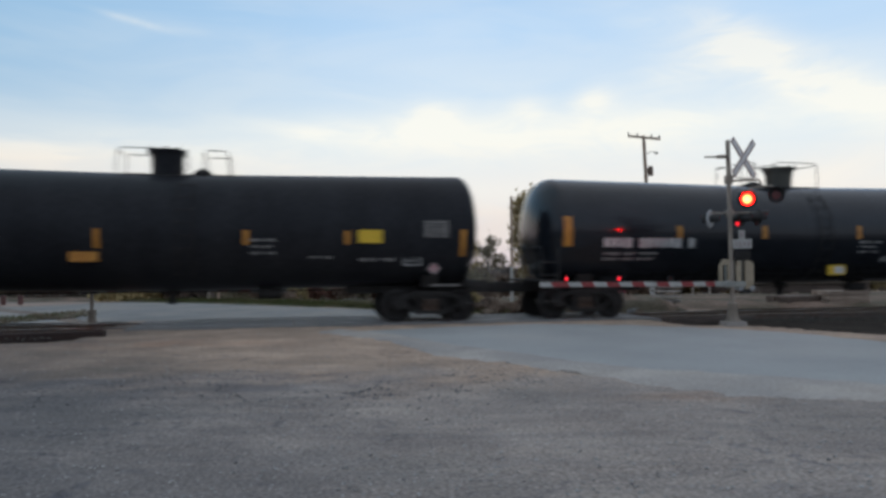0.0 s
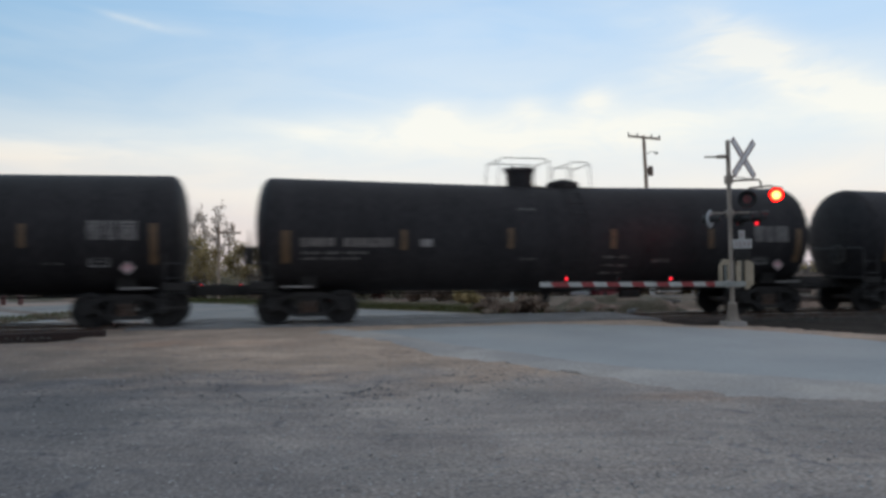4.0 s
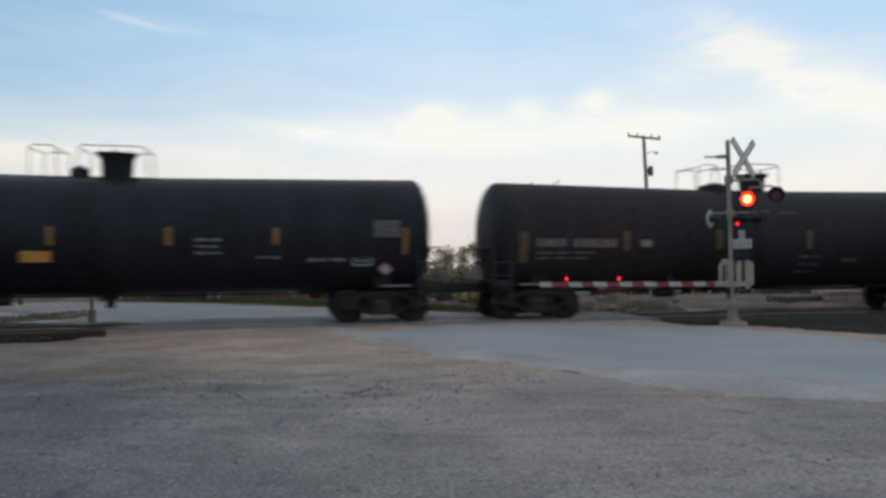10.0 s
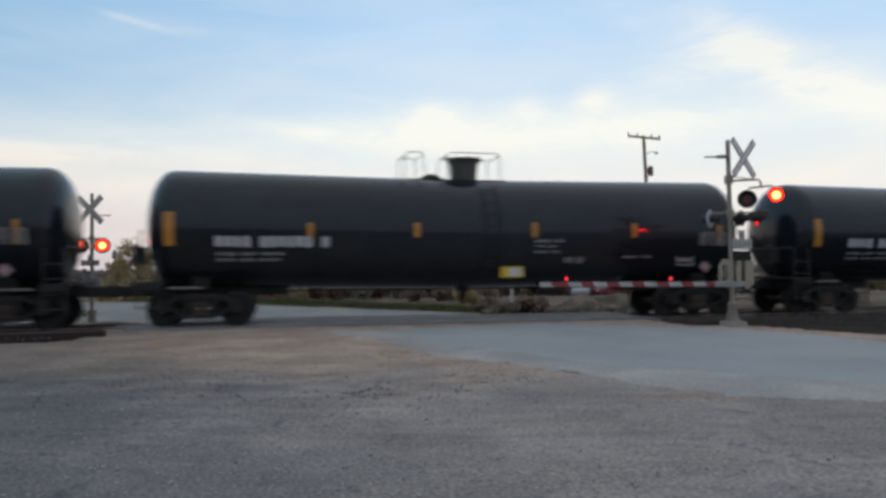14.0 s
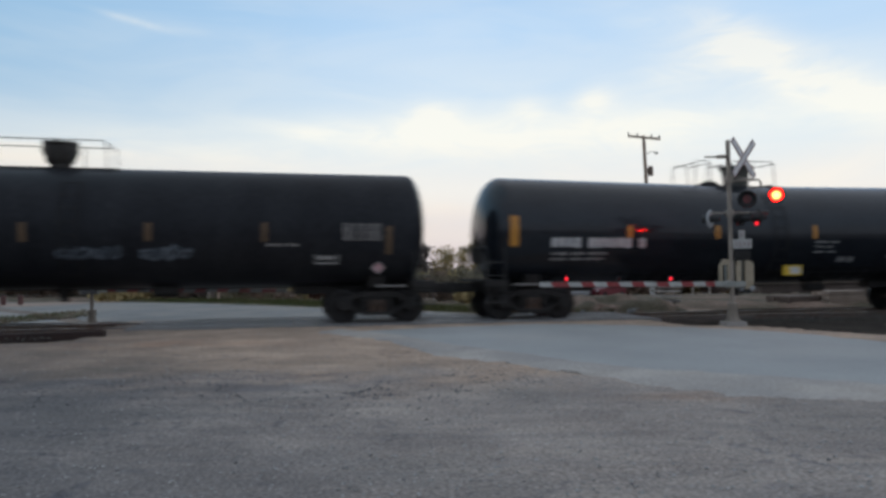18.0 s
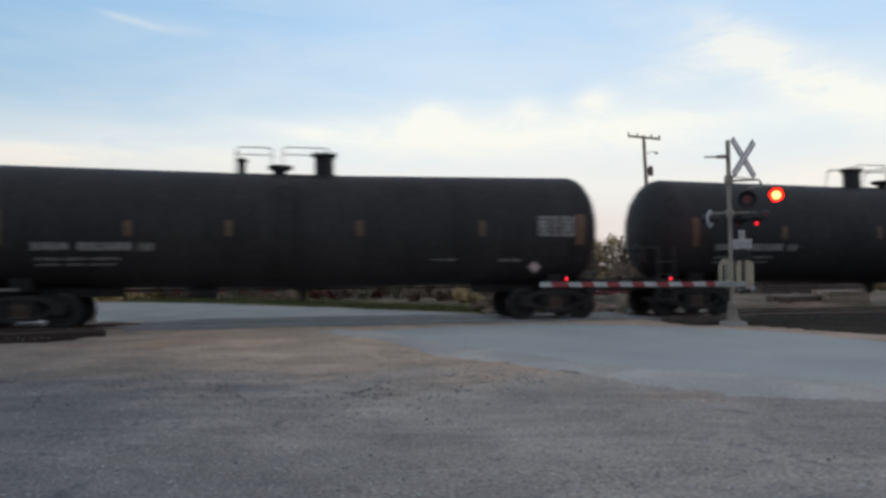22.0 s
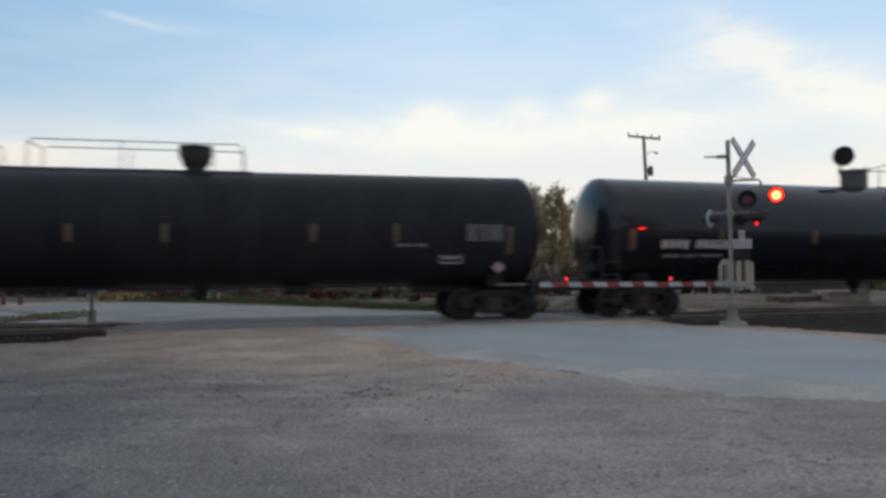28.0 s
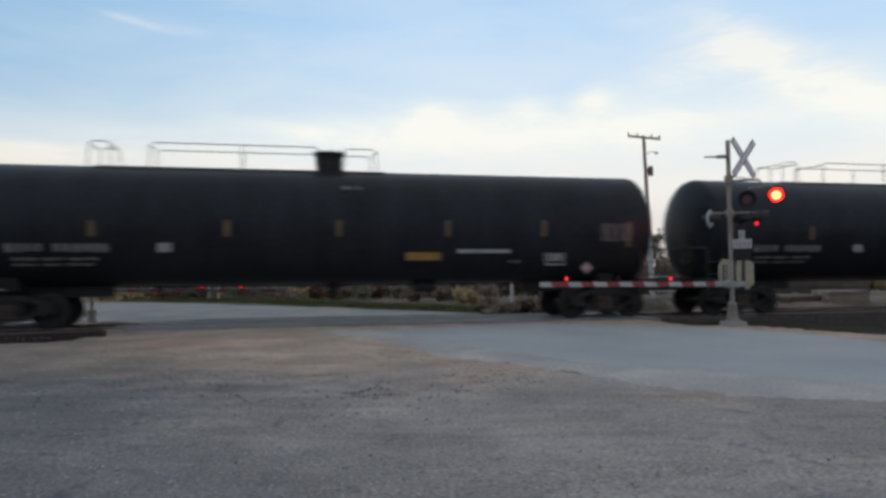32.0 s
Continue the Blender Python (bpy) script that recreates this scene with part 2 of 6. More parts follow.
def lamp_material(name, core, rim, strength, radius):
    """A lit signal lens: a hot core and a red rim, by the distance from the lens's own axis."""
    m = bpy.data.materials.new(name)
    m.use_nodes = True
    n, l = m.node_tree.nodes, m.node_tree.links
    bs = n["Principled BSDF"]
    tc = n.new("ShaderNodeTexCoord")
    ln = n.new("ShaderNodeVectorMath")
    ln.operation = "LENGTH"
    l.new(tc.outputs["Object"], ln.inputs[0])
    r = n.new("ShaderNodeMapRange")
    r.inputs[1].default_value, r.inputs[2].default_value = radius * 0.34, radius * 0.84
    l.new(ln.outputs["Value"], r.inputs[0])
    x = n.new("ShaderNodeMix")
    x.data_type = "RGBA"
    x.inputs[6].default_value, x.inputs[7].default_value = (*core, 1), (*rim, 1)
    l.new(r.outputs[0], x.inputs[0])
    l.new(x.outputs[2], bs.inputs["Emission Color"])
    bs.inputs["Emission Strength"].default_value = strength
    bs.inputs["Base Color"].default_value = (0.3, 0.01, 0.01, 1)
    return m


M = {}
M["tank_gloss"] = material("tank_paint_gloss", (0.0125, 0.0146, 0.0188), (0.0168, 0.0196, 0.0248), rough=0.09, scale=0.9, fine=14, grit=0.3, spec=0.36, stretch=(1, 1, 2.5))
M["tank_semi"] = material("tank_paint_semigloss", (0.0182, 0.0190, 0.0224), (0.0256, 0.0268, 0.0306), rough=0.36, scale=0.8, fine=12, grit=0.3, spec=0.10, stretch=(1.4, 1, 0.6))
M["tank_dull"] = material("tank_paint_weathered", (0.0295, 0.0272, 0.0276), (0.0420, 0.0385, 0.0388), rough=0.52, scale=0.7, fine=10, grit=0.35, spec=0.08, stretch=(2.0, 1, 0.45))
M["tank_dusty"] = material("tank_paint_dusty", (0.0260, 0.0243, 0.0256), (0.0375, 0.0348, 0.0362), rough=0.52, scale=0.7, fine=10, grit=0.35, spec=0.07, stretch=(2.0, 1, 0.45))
M["fitting_grey"] = material("grey_green_fitting_paint", (0.055, 0.055, 0.048), (0.085, 0.083, 0.07), rough=0.5, scale=3, fine=24, grit=0.3)
M["fitting_brown"] = material("dusty_brown_fitting", (0.035, 0.030, 0.026), (0.06, 0.052, 0.045), rough=0.7, scale=3, fine=24, grit=0.35)
M["iron"] = material("black_iron", (0.0225, 0.0207, 0.0198), (0.0365, 0.0330, 0.0312), rough=0.75, scale=2.5, fine=30, grit=0.4, bump=0.004, spec=0.2)
M["wheel"] = material("worn_wheel_steel", (0.012, 0.0105, 0.0100), (0.026, 0.021, 0.019), rough=0.65, metal=0.2, scale=4, fine=40, grit=0.4)
M["rail_pipe"] = material("dark_pipe", (0.03, 0.03, 0.032), (0.06, 0.055, 0.05), rough=0.6, scale=3, fine=30)
M["orange"] = material("reflective_orange", (0.42, 0.17, 0.02), (0.50, 0.22, 0.03), rough=0.45, scale=3, fine=25, grit=0.25)
M["orange_mid"] = material("faded_orange_plate", (0.22, 0.105, 0.015), (0.28, 0.14, 0.02), rough=0.5, scale=3, fine=25, grit=0.25)
M["orange_dim"] = material("dirty_reflective_strip", (0.10, 0.058, 0.028), (0.145, 0.085, 0.042), rough=0.6, scale=3, fine=20, grit=0.4)
M["yellow"] = material("yellow_placard", (0.62, 0.40, 0.02), (0.72, 0.47, 0.03), rough=0.45, scale=4, fine=20, grit=0.15)
M["letter"] = material("stencil_white", (0.42, 0.42, 0.42), (0.56, 0.55, 0.54), rough=0.6, scale=3, fine=24, grit=0.3)
M["letter_mid"] = material("greyed_stencil_white", (0.22, 0.215, 0.21), (0.30, 0.29, 0.285), rough=0.7, scale=3, fine=18, grit=0.35)
M["letter_dim"] = material("dirty_stencil_white", (0.20, 0.185, 0.175), (0.29, 0.27, 0.255), rough=0.7, scale=3, fine=18, grit=0.4)
M["letter_faint"] = material("faded_stencil_white", (0.095, 0.088, 0.082), (0.16, 0.148, 0.14), rough=0.7, scale=3, fine=18, grit=0.45)
M["letter_worn"] = material("worn_stencil_white", (0.15, 0.138, 0.13), (0.23, 0.21, 0.20), rough=0.7, scale=3, fine=18, grit=0.4)
M["letter_faded"] = material("brownish_faded_stencil", (0.125, 0.108, 0.10), (0.185, 0.162, 0.15), rough=0.7, scale=3, fine=18, grit=0.42)
M["logo"] = material("logo_white", (0.55, 0.55, 0.55), (0.68, 0.67, 0.66), rough=0.55, scale=3, fine=20, grit=0.25)
M["pink"] = material("red_and_white_placard", (0.36, 0.16, 0.17), (0.50, 0.36, 0.36), rough=0.5, scale=9, fine=30)
M["graffiti"] = material("spray_paint_grey", (0.165, 0.16, 0.155), (0.28, 0.27, 0.26), rough=0.7, scale=4, fine=16, grit=0.4)
M["graffiti_blue"] = material("spray_paint_blue", (0.060, 0.072, 0.088), (0.12, 0.14, 0.165), rough=0.7, scale=4, fine=16, grit=0.4)
M["graffiti_pale"] = material("pale_blue_grey_spray_paint", (0.20, 0.215, 0.235), (0.33, 0.345, 0.365), rough=0.7, scale=4, fine=16, grit=0.4)
M["galv"] = material("galvanised_steel", (0.34, 0.33, 0.32), (0.45, 0.43, 0.41), rough=0.5, metal=0.2, scale=5, fine=40, grit=0.2)
M["disc_pale"] = material("pale_disc_paint", (0.33, 0.335, 0.34), (0.42, 0.42, 0.425), rough=0.5, scale=5, fine=40, grit=0.15)
M["mast"] = material("weathered_aluminium_mast", (0.23, 0.19, 0.155), (0.32, 0.27, 0.225), rough=0.6, scale=4, fine=40, grit=0.25)
M["mast_base"] = material("dusty_tan_casting", (0.205, 0.175, 0.145), (0.29, 0.25, 0.21), rough=0.7, scale=4, fine=40, grit=0.3)
M["tan_metal"] = material("tan_gate_paint", (0.29, 0.235, 0.165), (0.37, 0.305, 0.22), rough=0.6, scale=4, fine=40, grit=0.25)
M["box_grey"] = material("pale_grey_box_paint", (0.21, 0.215, 0.20), (0.30, 0.30, 0.275), rough=0.55, scale=4, fine=40, grit=0.2)
M["box_dim"] = material("dirty_grey_boom_paint", (0.10, 0.097, 0.092), (0.15, 0.145, 0.138), rough=0.6, scale=4, fine=40, grit=0.25)
M["white"] = material("white_reflective_sheet", (0.34, 0.33, 0.31), (0.44, 0.425, 0.40), rough=0.5, scale=5, fine=40, grit=0.15)
M["red"] = material("red_reflective_sheet", (0.22, 0.028, 0.030), (0.30, 0.045, 0.045), rough=0.5, scale=5, fine=40, grit=0.2)
M["blade_white"] = material("white_crossbuck_sheet", (0.60, 0.57, 0.56), (0.72, 0.69, 0.67), rough=0.5, scale=5, fine=40, grit=0.12)
M["blade_back"] = material("brownish_grey_blade_back", (0.34, 0.30, 0.265), (0.44, 0.395, 0.35), rough=0.6, scale=4, fine=40, grit=0.2)
M["blade_red"] = material("dark_red_border_sheet", (0.13, 0.035, 0.035), (0.18, 0.05, 0.05), rough=0.5, scale=5, fine=40, grit=0.2)
M["can_brown"] = material("rust_brown_can_paint", (0.11, 0.075, 0.055), (0.16, 0.11, 0.08), rough=0.6, scale=4, fine=30, grit=0.3)
M["faded_mark"] = material("faded_reddish_marks", (0.27, 0.23, 0.225), (0.33, 0.29, 0.28), rough=0.6, scale=6, fine=40)
M["black"] = material("matt_black_paint", (0.010, 0.010, 0.011), (0.02, 0.02, 0.02), rough=0.6, scale=6, fine=40)
M["dark_red"] = material("unlit_red_glass", (0.10, 0.012, 0.012), (0.16, 0.020, 0.018), rough=0.3, scale=6, fine=40)
M["lit"] = lamp_material("lit_red_lens", (1.0, 0.16, 0.042), (1.0, 0.0040, 0.0026), 14.0, 0.16)
M["lit_back"] = lamp_material("lit_red_lens_far_side", (1.0, 0.012, 0.010), (1.0, 0.006, 0.005), 130.0, 0.13)
M["lit_small"] = lamp_material("lit_small_red_lens", (1.0, 0.035, 0.06), (0.7, 0.010, 0.02), 1.3, 0.055)
M["gravel"] = material("limestone_gravel", (0.286, 0.255, 0.229), (0.372, 0.334, 0.296), rough=0.95, scale=0.9, fine=30, grit=0.45, bump=0.03, c3=(0.245, 0.228, 0.208), patch=0.12, spec=0.2, left_falloff=(-2.2, 4.0, 0.54))
M["stone"] = material("loose_stones", (0.21, 0.205, 0.20), (0.40, 0.39, 0.38), rough=0.95, scale=9, fine=60, grit=0.3, spec=0.2)
M["ballast_stone"] = material("oily_ballast_stone", (0.035, 0.034, 0.031), (0.10, 0.092, 0.084), rough=0.9, scale=7, fine=40, grit=0.4, spec=0.2)
M["stone_dark"] = material("dark_pebbles", (0.12, 0.12, 0.125), (0.18, 0.178, 0.18), rough=0.9, scale=9, fine=60, grit=0.3, spec=0.2)
M["asphalt"] = material("worn_pale_asphalt", (0.296, 0.300, 0.298), (0.344, 0.347, 0.343), rough=0.85, scale=0.5, fine=35, grit=0.2, bump=0.01, c3=(0.375, 0.36, 0.345), patch=0.10, spec=0.3)
M["asphalt_far"] = material("dusty_far_asphalt", (0.165, 0.164, 0.165), (0.225, 0.222, 0.217), rough=0.9, scale=0.9, fine=12, grit=0.25, c3=(0.25, 0.235, 0.215), patch=0.2, spec=0.2)
M["dust"] = material("pale_road_dust", (0.27, 0.25, 0.23), (0.34, 0.315, 0.285), rough=0.95, scale=1.6, fine=22, grit=0.3, bump=0.01, c3=(0.235, 0.235, 0.24), patch=0.2, spec=0.2)
M["shoulder_dust"] = material("pale_tan_shoulder_gravel", (0.365, 0.328, 0.296), (0.43, 0.392, 0.36), rough=0.95, scale=1.3, fine=20, grit=0.22, bump=0.012, c3=(0.31, 0.29, 0.275), patch=0.18, spec=0.2)
M["lane"] = material("tan_lane_gravel", (0.272, 0.203, 0.166), (0.350, 0.269, 0.222), rough=0.95, scale=0.4, fine=16, grit=0.3, c3=(0.17, 0.145, 0.12), patch=0.15, spec=0.2)
M["ballast"] = material("dark_ballast", (0.026, 0.0215, 0.0185), (0.052, 0.044, 0.037), rough=0.95, scale=0.8, fine=18, grit=0.6, bump=0.06, spec=0.06)
M["dirt"] = material("brown_dirt", (0.155, 0.104, 0.078), (0.225, 0.158, 0.124), rough=0.95, scale=0.7, fine=14, grit=0.4, bump=0.05, c3=(0.075, 0.068, 0.045), spec=0.2)
M["earth"] = material("turned_brown_earth", (0.14, 0.092, 0.070), (0.27, 0.19, 0.155), rough=0.95, scale=2.6, fine=16, grit=0.45, bump=0.08, c3=(0.10, 0.085, 0.06), spec=0.2)
M["grass"] = material("autumn_grass", (0.060, 0.072, 0.026), (0.11, 0.105, 0.045), rough=0.95, scale=0.5, fine=8, grit=0.4, bump=0.05, c3=(0.13, 0.105, 0.070), patch=0.16, spec=0.15)
M["rust"] = material("rusty_rail", (0.085, 0.055, 0.042), (0.14, 0.09, 0.065), rough=0.8, metal=0.2, scale=3, fine=30, grit=0.35)
M["rail_top"] = material("polished_rail_head", (0.30, 0.30, 0.30), (0.42, 0.41, 0.40), rough=0.3, metal=0.9, scale=3, fine=30)
M["tie"] = material("creosoted_timber", (0.045, 0.036, 0.031), (0.085, 0.065, 0.055), rough=0.9, scale=2, fine=18, grit=0.4, stretch=(1, 8, 8), random_tone=0.3, bump=0.01)
M["pale_timber"] = material("pale_sawn_timber", (0.22, 0.165, 0.13), (0.32, 0.25, 0.20), rough=0.85, scale=1.4, fine=14, grit=0.3, stretch=(1, 6, 6), random_tone=0.3)
M["brown_timber"] = material("brown_weathered_timber", (0.075, 0.055, 0.045), (0.12, 0.088, 0.072), rough=0.9, scale=2, fine=18, grit=0.4, stretch=(1, 8, 8), random_tone=0.35)
M["white_board"] = material("whitewashed_boards", (0.24, 0.21, 0.19), (0.36, 0.32, 0.29), rough=0.8, scale=2, fine=18, grit=0.3, stretch=(1, 6, 6), random_tone=0.45)
M["pole_wood"] = material("utility_pole_wood", (0.30, 0.22, 0.165), (0.40, 0.30, 0.235), rough=0.9, scale=2, fine=16, grit=0.35, stretch=(6, 6, 0.6))
M["bark"] = material("pale_grey_bark", (0.36, 0.31, 0.27), (0.50, 0.44, 0.39), rough=0.9, scale=2, fine=14, grit=0.3)
M["leaf_gold"] = material("golden_autumn_leaves", (0.33, 0.255, 0.125), (0.44, 0.355, 0.19), rough=0.8, scale=0.6, fine=3, grit=0.4)
M["leaf_pale_gold"] = material("pale_gold_autumn_leaves", (0.43, 0.34, 0.18), (0.57, 0.47, 0.29), rough=0.8, scale=0.6, fine=3, grit=0.35)
M["leaf_grey"] = material("pale_sparse_leaves", (0.56, 0.47, 0.39), (0.68, 0.59, 0.51), rough=0.8, scale=0.6, fine=3, grit=0.35)
M["leaf_dark"] = material("olive_brown_leaves", (0.175, 0.155, 0.105), (0.24, 0.215, 0.155), rough=0.8, scale=0.6, fine=3, grit=0.4)
M["leaf_weed"] = material("olive_weed_leaves", (0.13, 0.135, 0.085), (0.20, 0.20, 0.13), rough=0.85, scale=1.2, fine=5, grit=0.4)
M["leaf_red"] = material("russet_shrub_leaves", (0.11, 0.05, 0.04), (0.17, 0.085, 0.065), rough=0.85, scale=1.2, fine=5, grit=0.4)
M["leaf_brown"] = material("dry_brown_shrub_leaves", (0.168, 0.120, 0.093), (0.258, 0.192, 0.150), rough=0.85, scale=1.2, fine=5, grit=0.4)
M["leaf_hedge"] = material("dark_brown_hedge_leaves", (0.13, 0.105, 0.070), (0.20, 0.165, 0.115), rough=0.85, scale=1.2, fine=5, grit=0.4)
M["leaf_thicket"] = material("grey_brown_twigs", (0.17, 0.14, 0.125), (0.25, 0.21, 0.19), rough=0.9, scale=0.8, fine=4, grit=0.3)
M["far_wood"] = material("hazy_far_woods", (0.13, 0.118, 0.12), (0.18, 0.165, 0.165), rough=1.0, scale=0.05, fine=0.4, grit=0.25)
M["car_red"] = material("red_car_paint", (0.13, 0.014, 0.024), (0.17, 0.020, 0.030), rough=0.3, scale=2, fine=12, grit=0.1)
M["car_white"] = material("white_car_paint", (0.30, 0.30, 0.31), (0.36, 0.36, 0.37), rough=0.3, scale=2, fine=12, grit=0.08)
M["glass"] = material("tinted_car_glass", (0.02, 0.025, 0.03), (0.03, 0.035, 0.04), rough=0.1, scale=2, fine=12)
M["rubber"] = material("tyre_rubber", (0.015, 0.015, 0.015), (0.03, 0.03, 0.03), rough=0.85, scale=5, fine=30)
M["concrete"] = material("pale_concrete", (0.42, 0.38, 0.35), (0.52, 0.47, 0.43), rough=0.9, scale=1.2, fine=22, grit=0.2)


# ---- mesh helpers ----
def box(bm, x0, x1, y0, y1, z0, z1, bevel=0.0):
    vs = [bm.verts.new((x, y, z)) for x in (x0, x1) for y in (y0, y1) for z in (z0, z1)]
    fs = [bm.faces.new([vs[i] for i in q]) for q in ((0, 1, 3, 2), (4, 6, 7, 5), (0, 4, 5, 1), (2, 3, 7, 6), (0, 2, 6, 4), (1, 5, 7, 3))]
    if bevel:
        es = list({e for fc in fs for e in fc.edges})
        bmesh.ops.bevel(bm, geom=es, offset=bevel, segments=2, affect="EDGES", profile=0.6)
    return vs


def tube(bm, pts, r, seg=8, caps=True, r_end=None):
    """A round bar along a line of points; the radius may taper to r_end."""
    pts = [Vector(p) for p in pts]
    rings = []
    for i, p in enumerate(pts):
        d = (pts[min(i + 1, len(pts) - 1)] - pts[max(i - 1, 0)]).normalized()
        a = d.cross(Vector((0, 0, 1)) if abs(d.z) < 0.9 else Vector((1, 0, 0))).normalized()
        b = d.cross(a)
        rr = r if r_end is None else r + (r_end - r) * i / (len(pts) - 1)
        rings.append([bm.verts.new(p + (a * math.cos(t) + b * math.sin(t)) * rr) for t in (2 * math.pi * k / seg for k in range(seg))])
    for s, e in zip(rings, rings[1:]):
        for k in range(seg):
            bm.faces.new((s[k], s[(k + 1) % seg], e[(k + 1) % seg], e[k]))
    if caps:
        bm.faces.new(rings[0][::-1])
        bm.faces.new(rings[-1])


def turned(bm, profile, axis="z", seg=24, origin=(0, 0, 0)):
    """A solid of revolution from (distance along the axis, radius) pairs."""
    o = Vector(origin)
    rings = []
    for h, r in profile:
        ring = []
        for k in range(seg):
            c, s = math.cos(2 * math.pi * k / seg) * r, math.sin(2 * math.pi * k / seg) * r
            ring.append(bm.verts.new(o + Vector({"x": (h, c, s), "y": (c, h, s), "z": (c, s, h)}[axis])))
        rings.append(ring)
    for a, b in zip(rings, rings[1:]):
        for k in range(seg):
            bm.faces.new((a[k], a[(k + 1) % seg], b[(k + 1) % seg], b[k]))
    bm.faces.new(rings[0][::-1])
    bm.faces.new(rings[-1])


def prism(bm, outline, y0, y1):
    """An outline in x and z, thickened from y0 to y1."""
    a = [bm.verts.new((x, y0, z)) for x, z in outline]
    b = [bm.verts.new((x, y1, z)) for x, z in outline]
    bm.faces.new(a)
    bm.faces.new(b[::-1])
    for i in range(len(a)):
        j = (i + 1) % len(a)
        bm.faces.new((a[j], a[i], b[i], b[j]))


def finish(bm, name, mat, smooth=0.0):
    bmesh.ops.recalc_face_normals(bm, faces=bm.faces[:])
    me = bpy.data.meshes.new(name)
    bm.to_mesh(me)
    bm.free()
    me.materials.append(M[mat] if isinstance(mat, str) else mat)
    if smooth:
        me.polygons.foreach_set("use_smooth", [True] * len(me.polygons))
        me.set_sharp_from_angle(angle=radians(smooth))
    return me


def part(name, bm, mat, parent, label="", m=None, smooth=35.0):
    ob = new(name, finish(bm, name, mat, smooth))
    ob.parent = parent
    if m is not None:
        ob.matrix_basis = m
    return tagged(ob, label=label)


def piece(name, me, parent, m):
    ob = new(name, me)
    ob.parent = parent
    ob.matrix_basis = m
    return ob


def thing(name, label, category, m, group="", kind=""):
    ob = new(name)
    ob.empty_display_size = 0.3
    ob.matrix_basis = m
    return tagged(ob, label, category, group, kind)


def sheet(name, verts, faces, mat, label, category, kind="structure", smooth=False):
    me = bpy.data.meshes.new(name)
    me.from_pydata(verts, [], faces)
    me.materials.append(M[mat])
    if smooth:
        me.polygons.foreach_set("use_smooth", [True] * len(me.polygons))
    return tagged(new(name, me), label, category, kind=kind)


BM = bmesh.new


def thin_leaves(m):
    """Leaves let some of the sky's light through."""
    n, l = m.node_tree.nodes, m.node_tree.links
    bs, out = n["Principled BSDF"], n["Material Output"]
    tr = n.new("ShaderNodeBsdfTranslucent")
    l.new(bs.inputs["Base Color"].links[0].from_socket, tr.inputs["Color"])
    mx = n.new("ShaderNodeMixShader")
    mx.inputs[0].default_value = 0.6
    l.new(bs.outputs[0], mx.inputs[1])
    l.new(tr.outputs[0], mx.inputs[2])
    l.new(mx.outputs[0], out.inputs["Surface"])


for key in ("leaf_gold", "leaf_pale_gold", "leaf_grey", "leaf_dark", "leaf_red", "leaf_brown", "leaf_hedge", "leaf_weed", "leaf_thicket"):
    thin_leaves(M[key])


# ---- ground, roads and track ----
def smoothstep(a, b, v):
    t = min(1, max(0, (v - a) / (b - a)))
    return t * t * (3 - 2 * t)


def land(n):
    """The lie of the land by the distance beyond the track."""
    return -0.03 - 0.37 * smoothstep(1.4, 7, n) - 2.2 * smoothstep(18, 75, n)


def ground_z(x, y):
    """The yard is level with the rails; beyond them the land falls away gently."""
    u, n = along(x, y)
    z = land(n)
    off = 1 - smoothstep(-9.3, -8.7, u) * (1 - smoothstep(5.4, 6.0, u))
    z -= 0.3 * off * smoothstep(-4.0, -3.0, n) * (1 - smoothstep(3.0, 4.2, n))
    d = math.hypot(x, y)
    if d < 80:
        z += 0.018 * noise.noise((x * 0.5, y * 0.5, 0)) + 0.012 * noise.noise((x * 2.3, y * 2.3, 4))
    if d < 22:
        z += 0.016 * noise.noise((x * 1.6, y * 4.2, 8)) + 0.010 * max(0, noise.noise((x * 3.7, y * 5.0, 12)))
    return z


def steps(dense_from, dense_to, step, far_lo, far_hi):
    v = [dense_from + i * step for i in range(int((dense_to - dense_from) / step) + 1)]
    g = step
    lo, hi = [], []
    p = v[0]
    while p > far_lo:
        g *= 1.35
        p -= g
        lo.append(p)
    g, p = step, v[-1]
    while p < far_hi:
        g *= 1.35
        p += g
        hi.append(p)
    return lo[::-1] + v + hi


xs, ys = steps(-13, 13, 0.16, -4200, 4200), steps(2.5, 20, 0.16, -400, 4600)
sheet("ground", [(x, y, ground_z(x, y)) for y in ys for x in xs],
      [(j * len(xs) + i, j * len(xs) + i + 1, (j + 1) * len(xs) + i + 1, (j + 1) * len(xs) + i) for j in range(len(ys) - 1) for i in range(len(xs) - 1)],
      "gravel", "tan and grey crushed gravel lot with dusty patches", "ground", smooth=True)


def resample(line, count):
    seg = [math.dist(a, b) for a, b in zip(line, line[1:])]
    total, out = sum(seg), []
    for k in range(count):
        d = total * k / (count - 1)
        for i, s in enumerate(seg):
            if d <= s + 1e-9 or i == len(seg) - 1:
                t = d / s
                out.append(tuple(a + (b - a) * t for a, b in zip(line[i], line[i + 1])))
                break
            d -= s
    return out


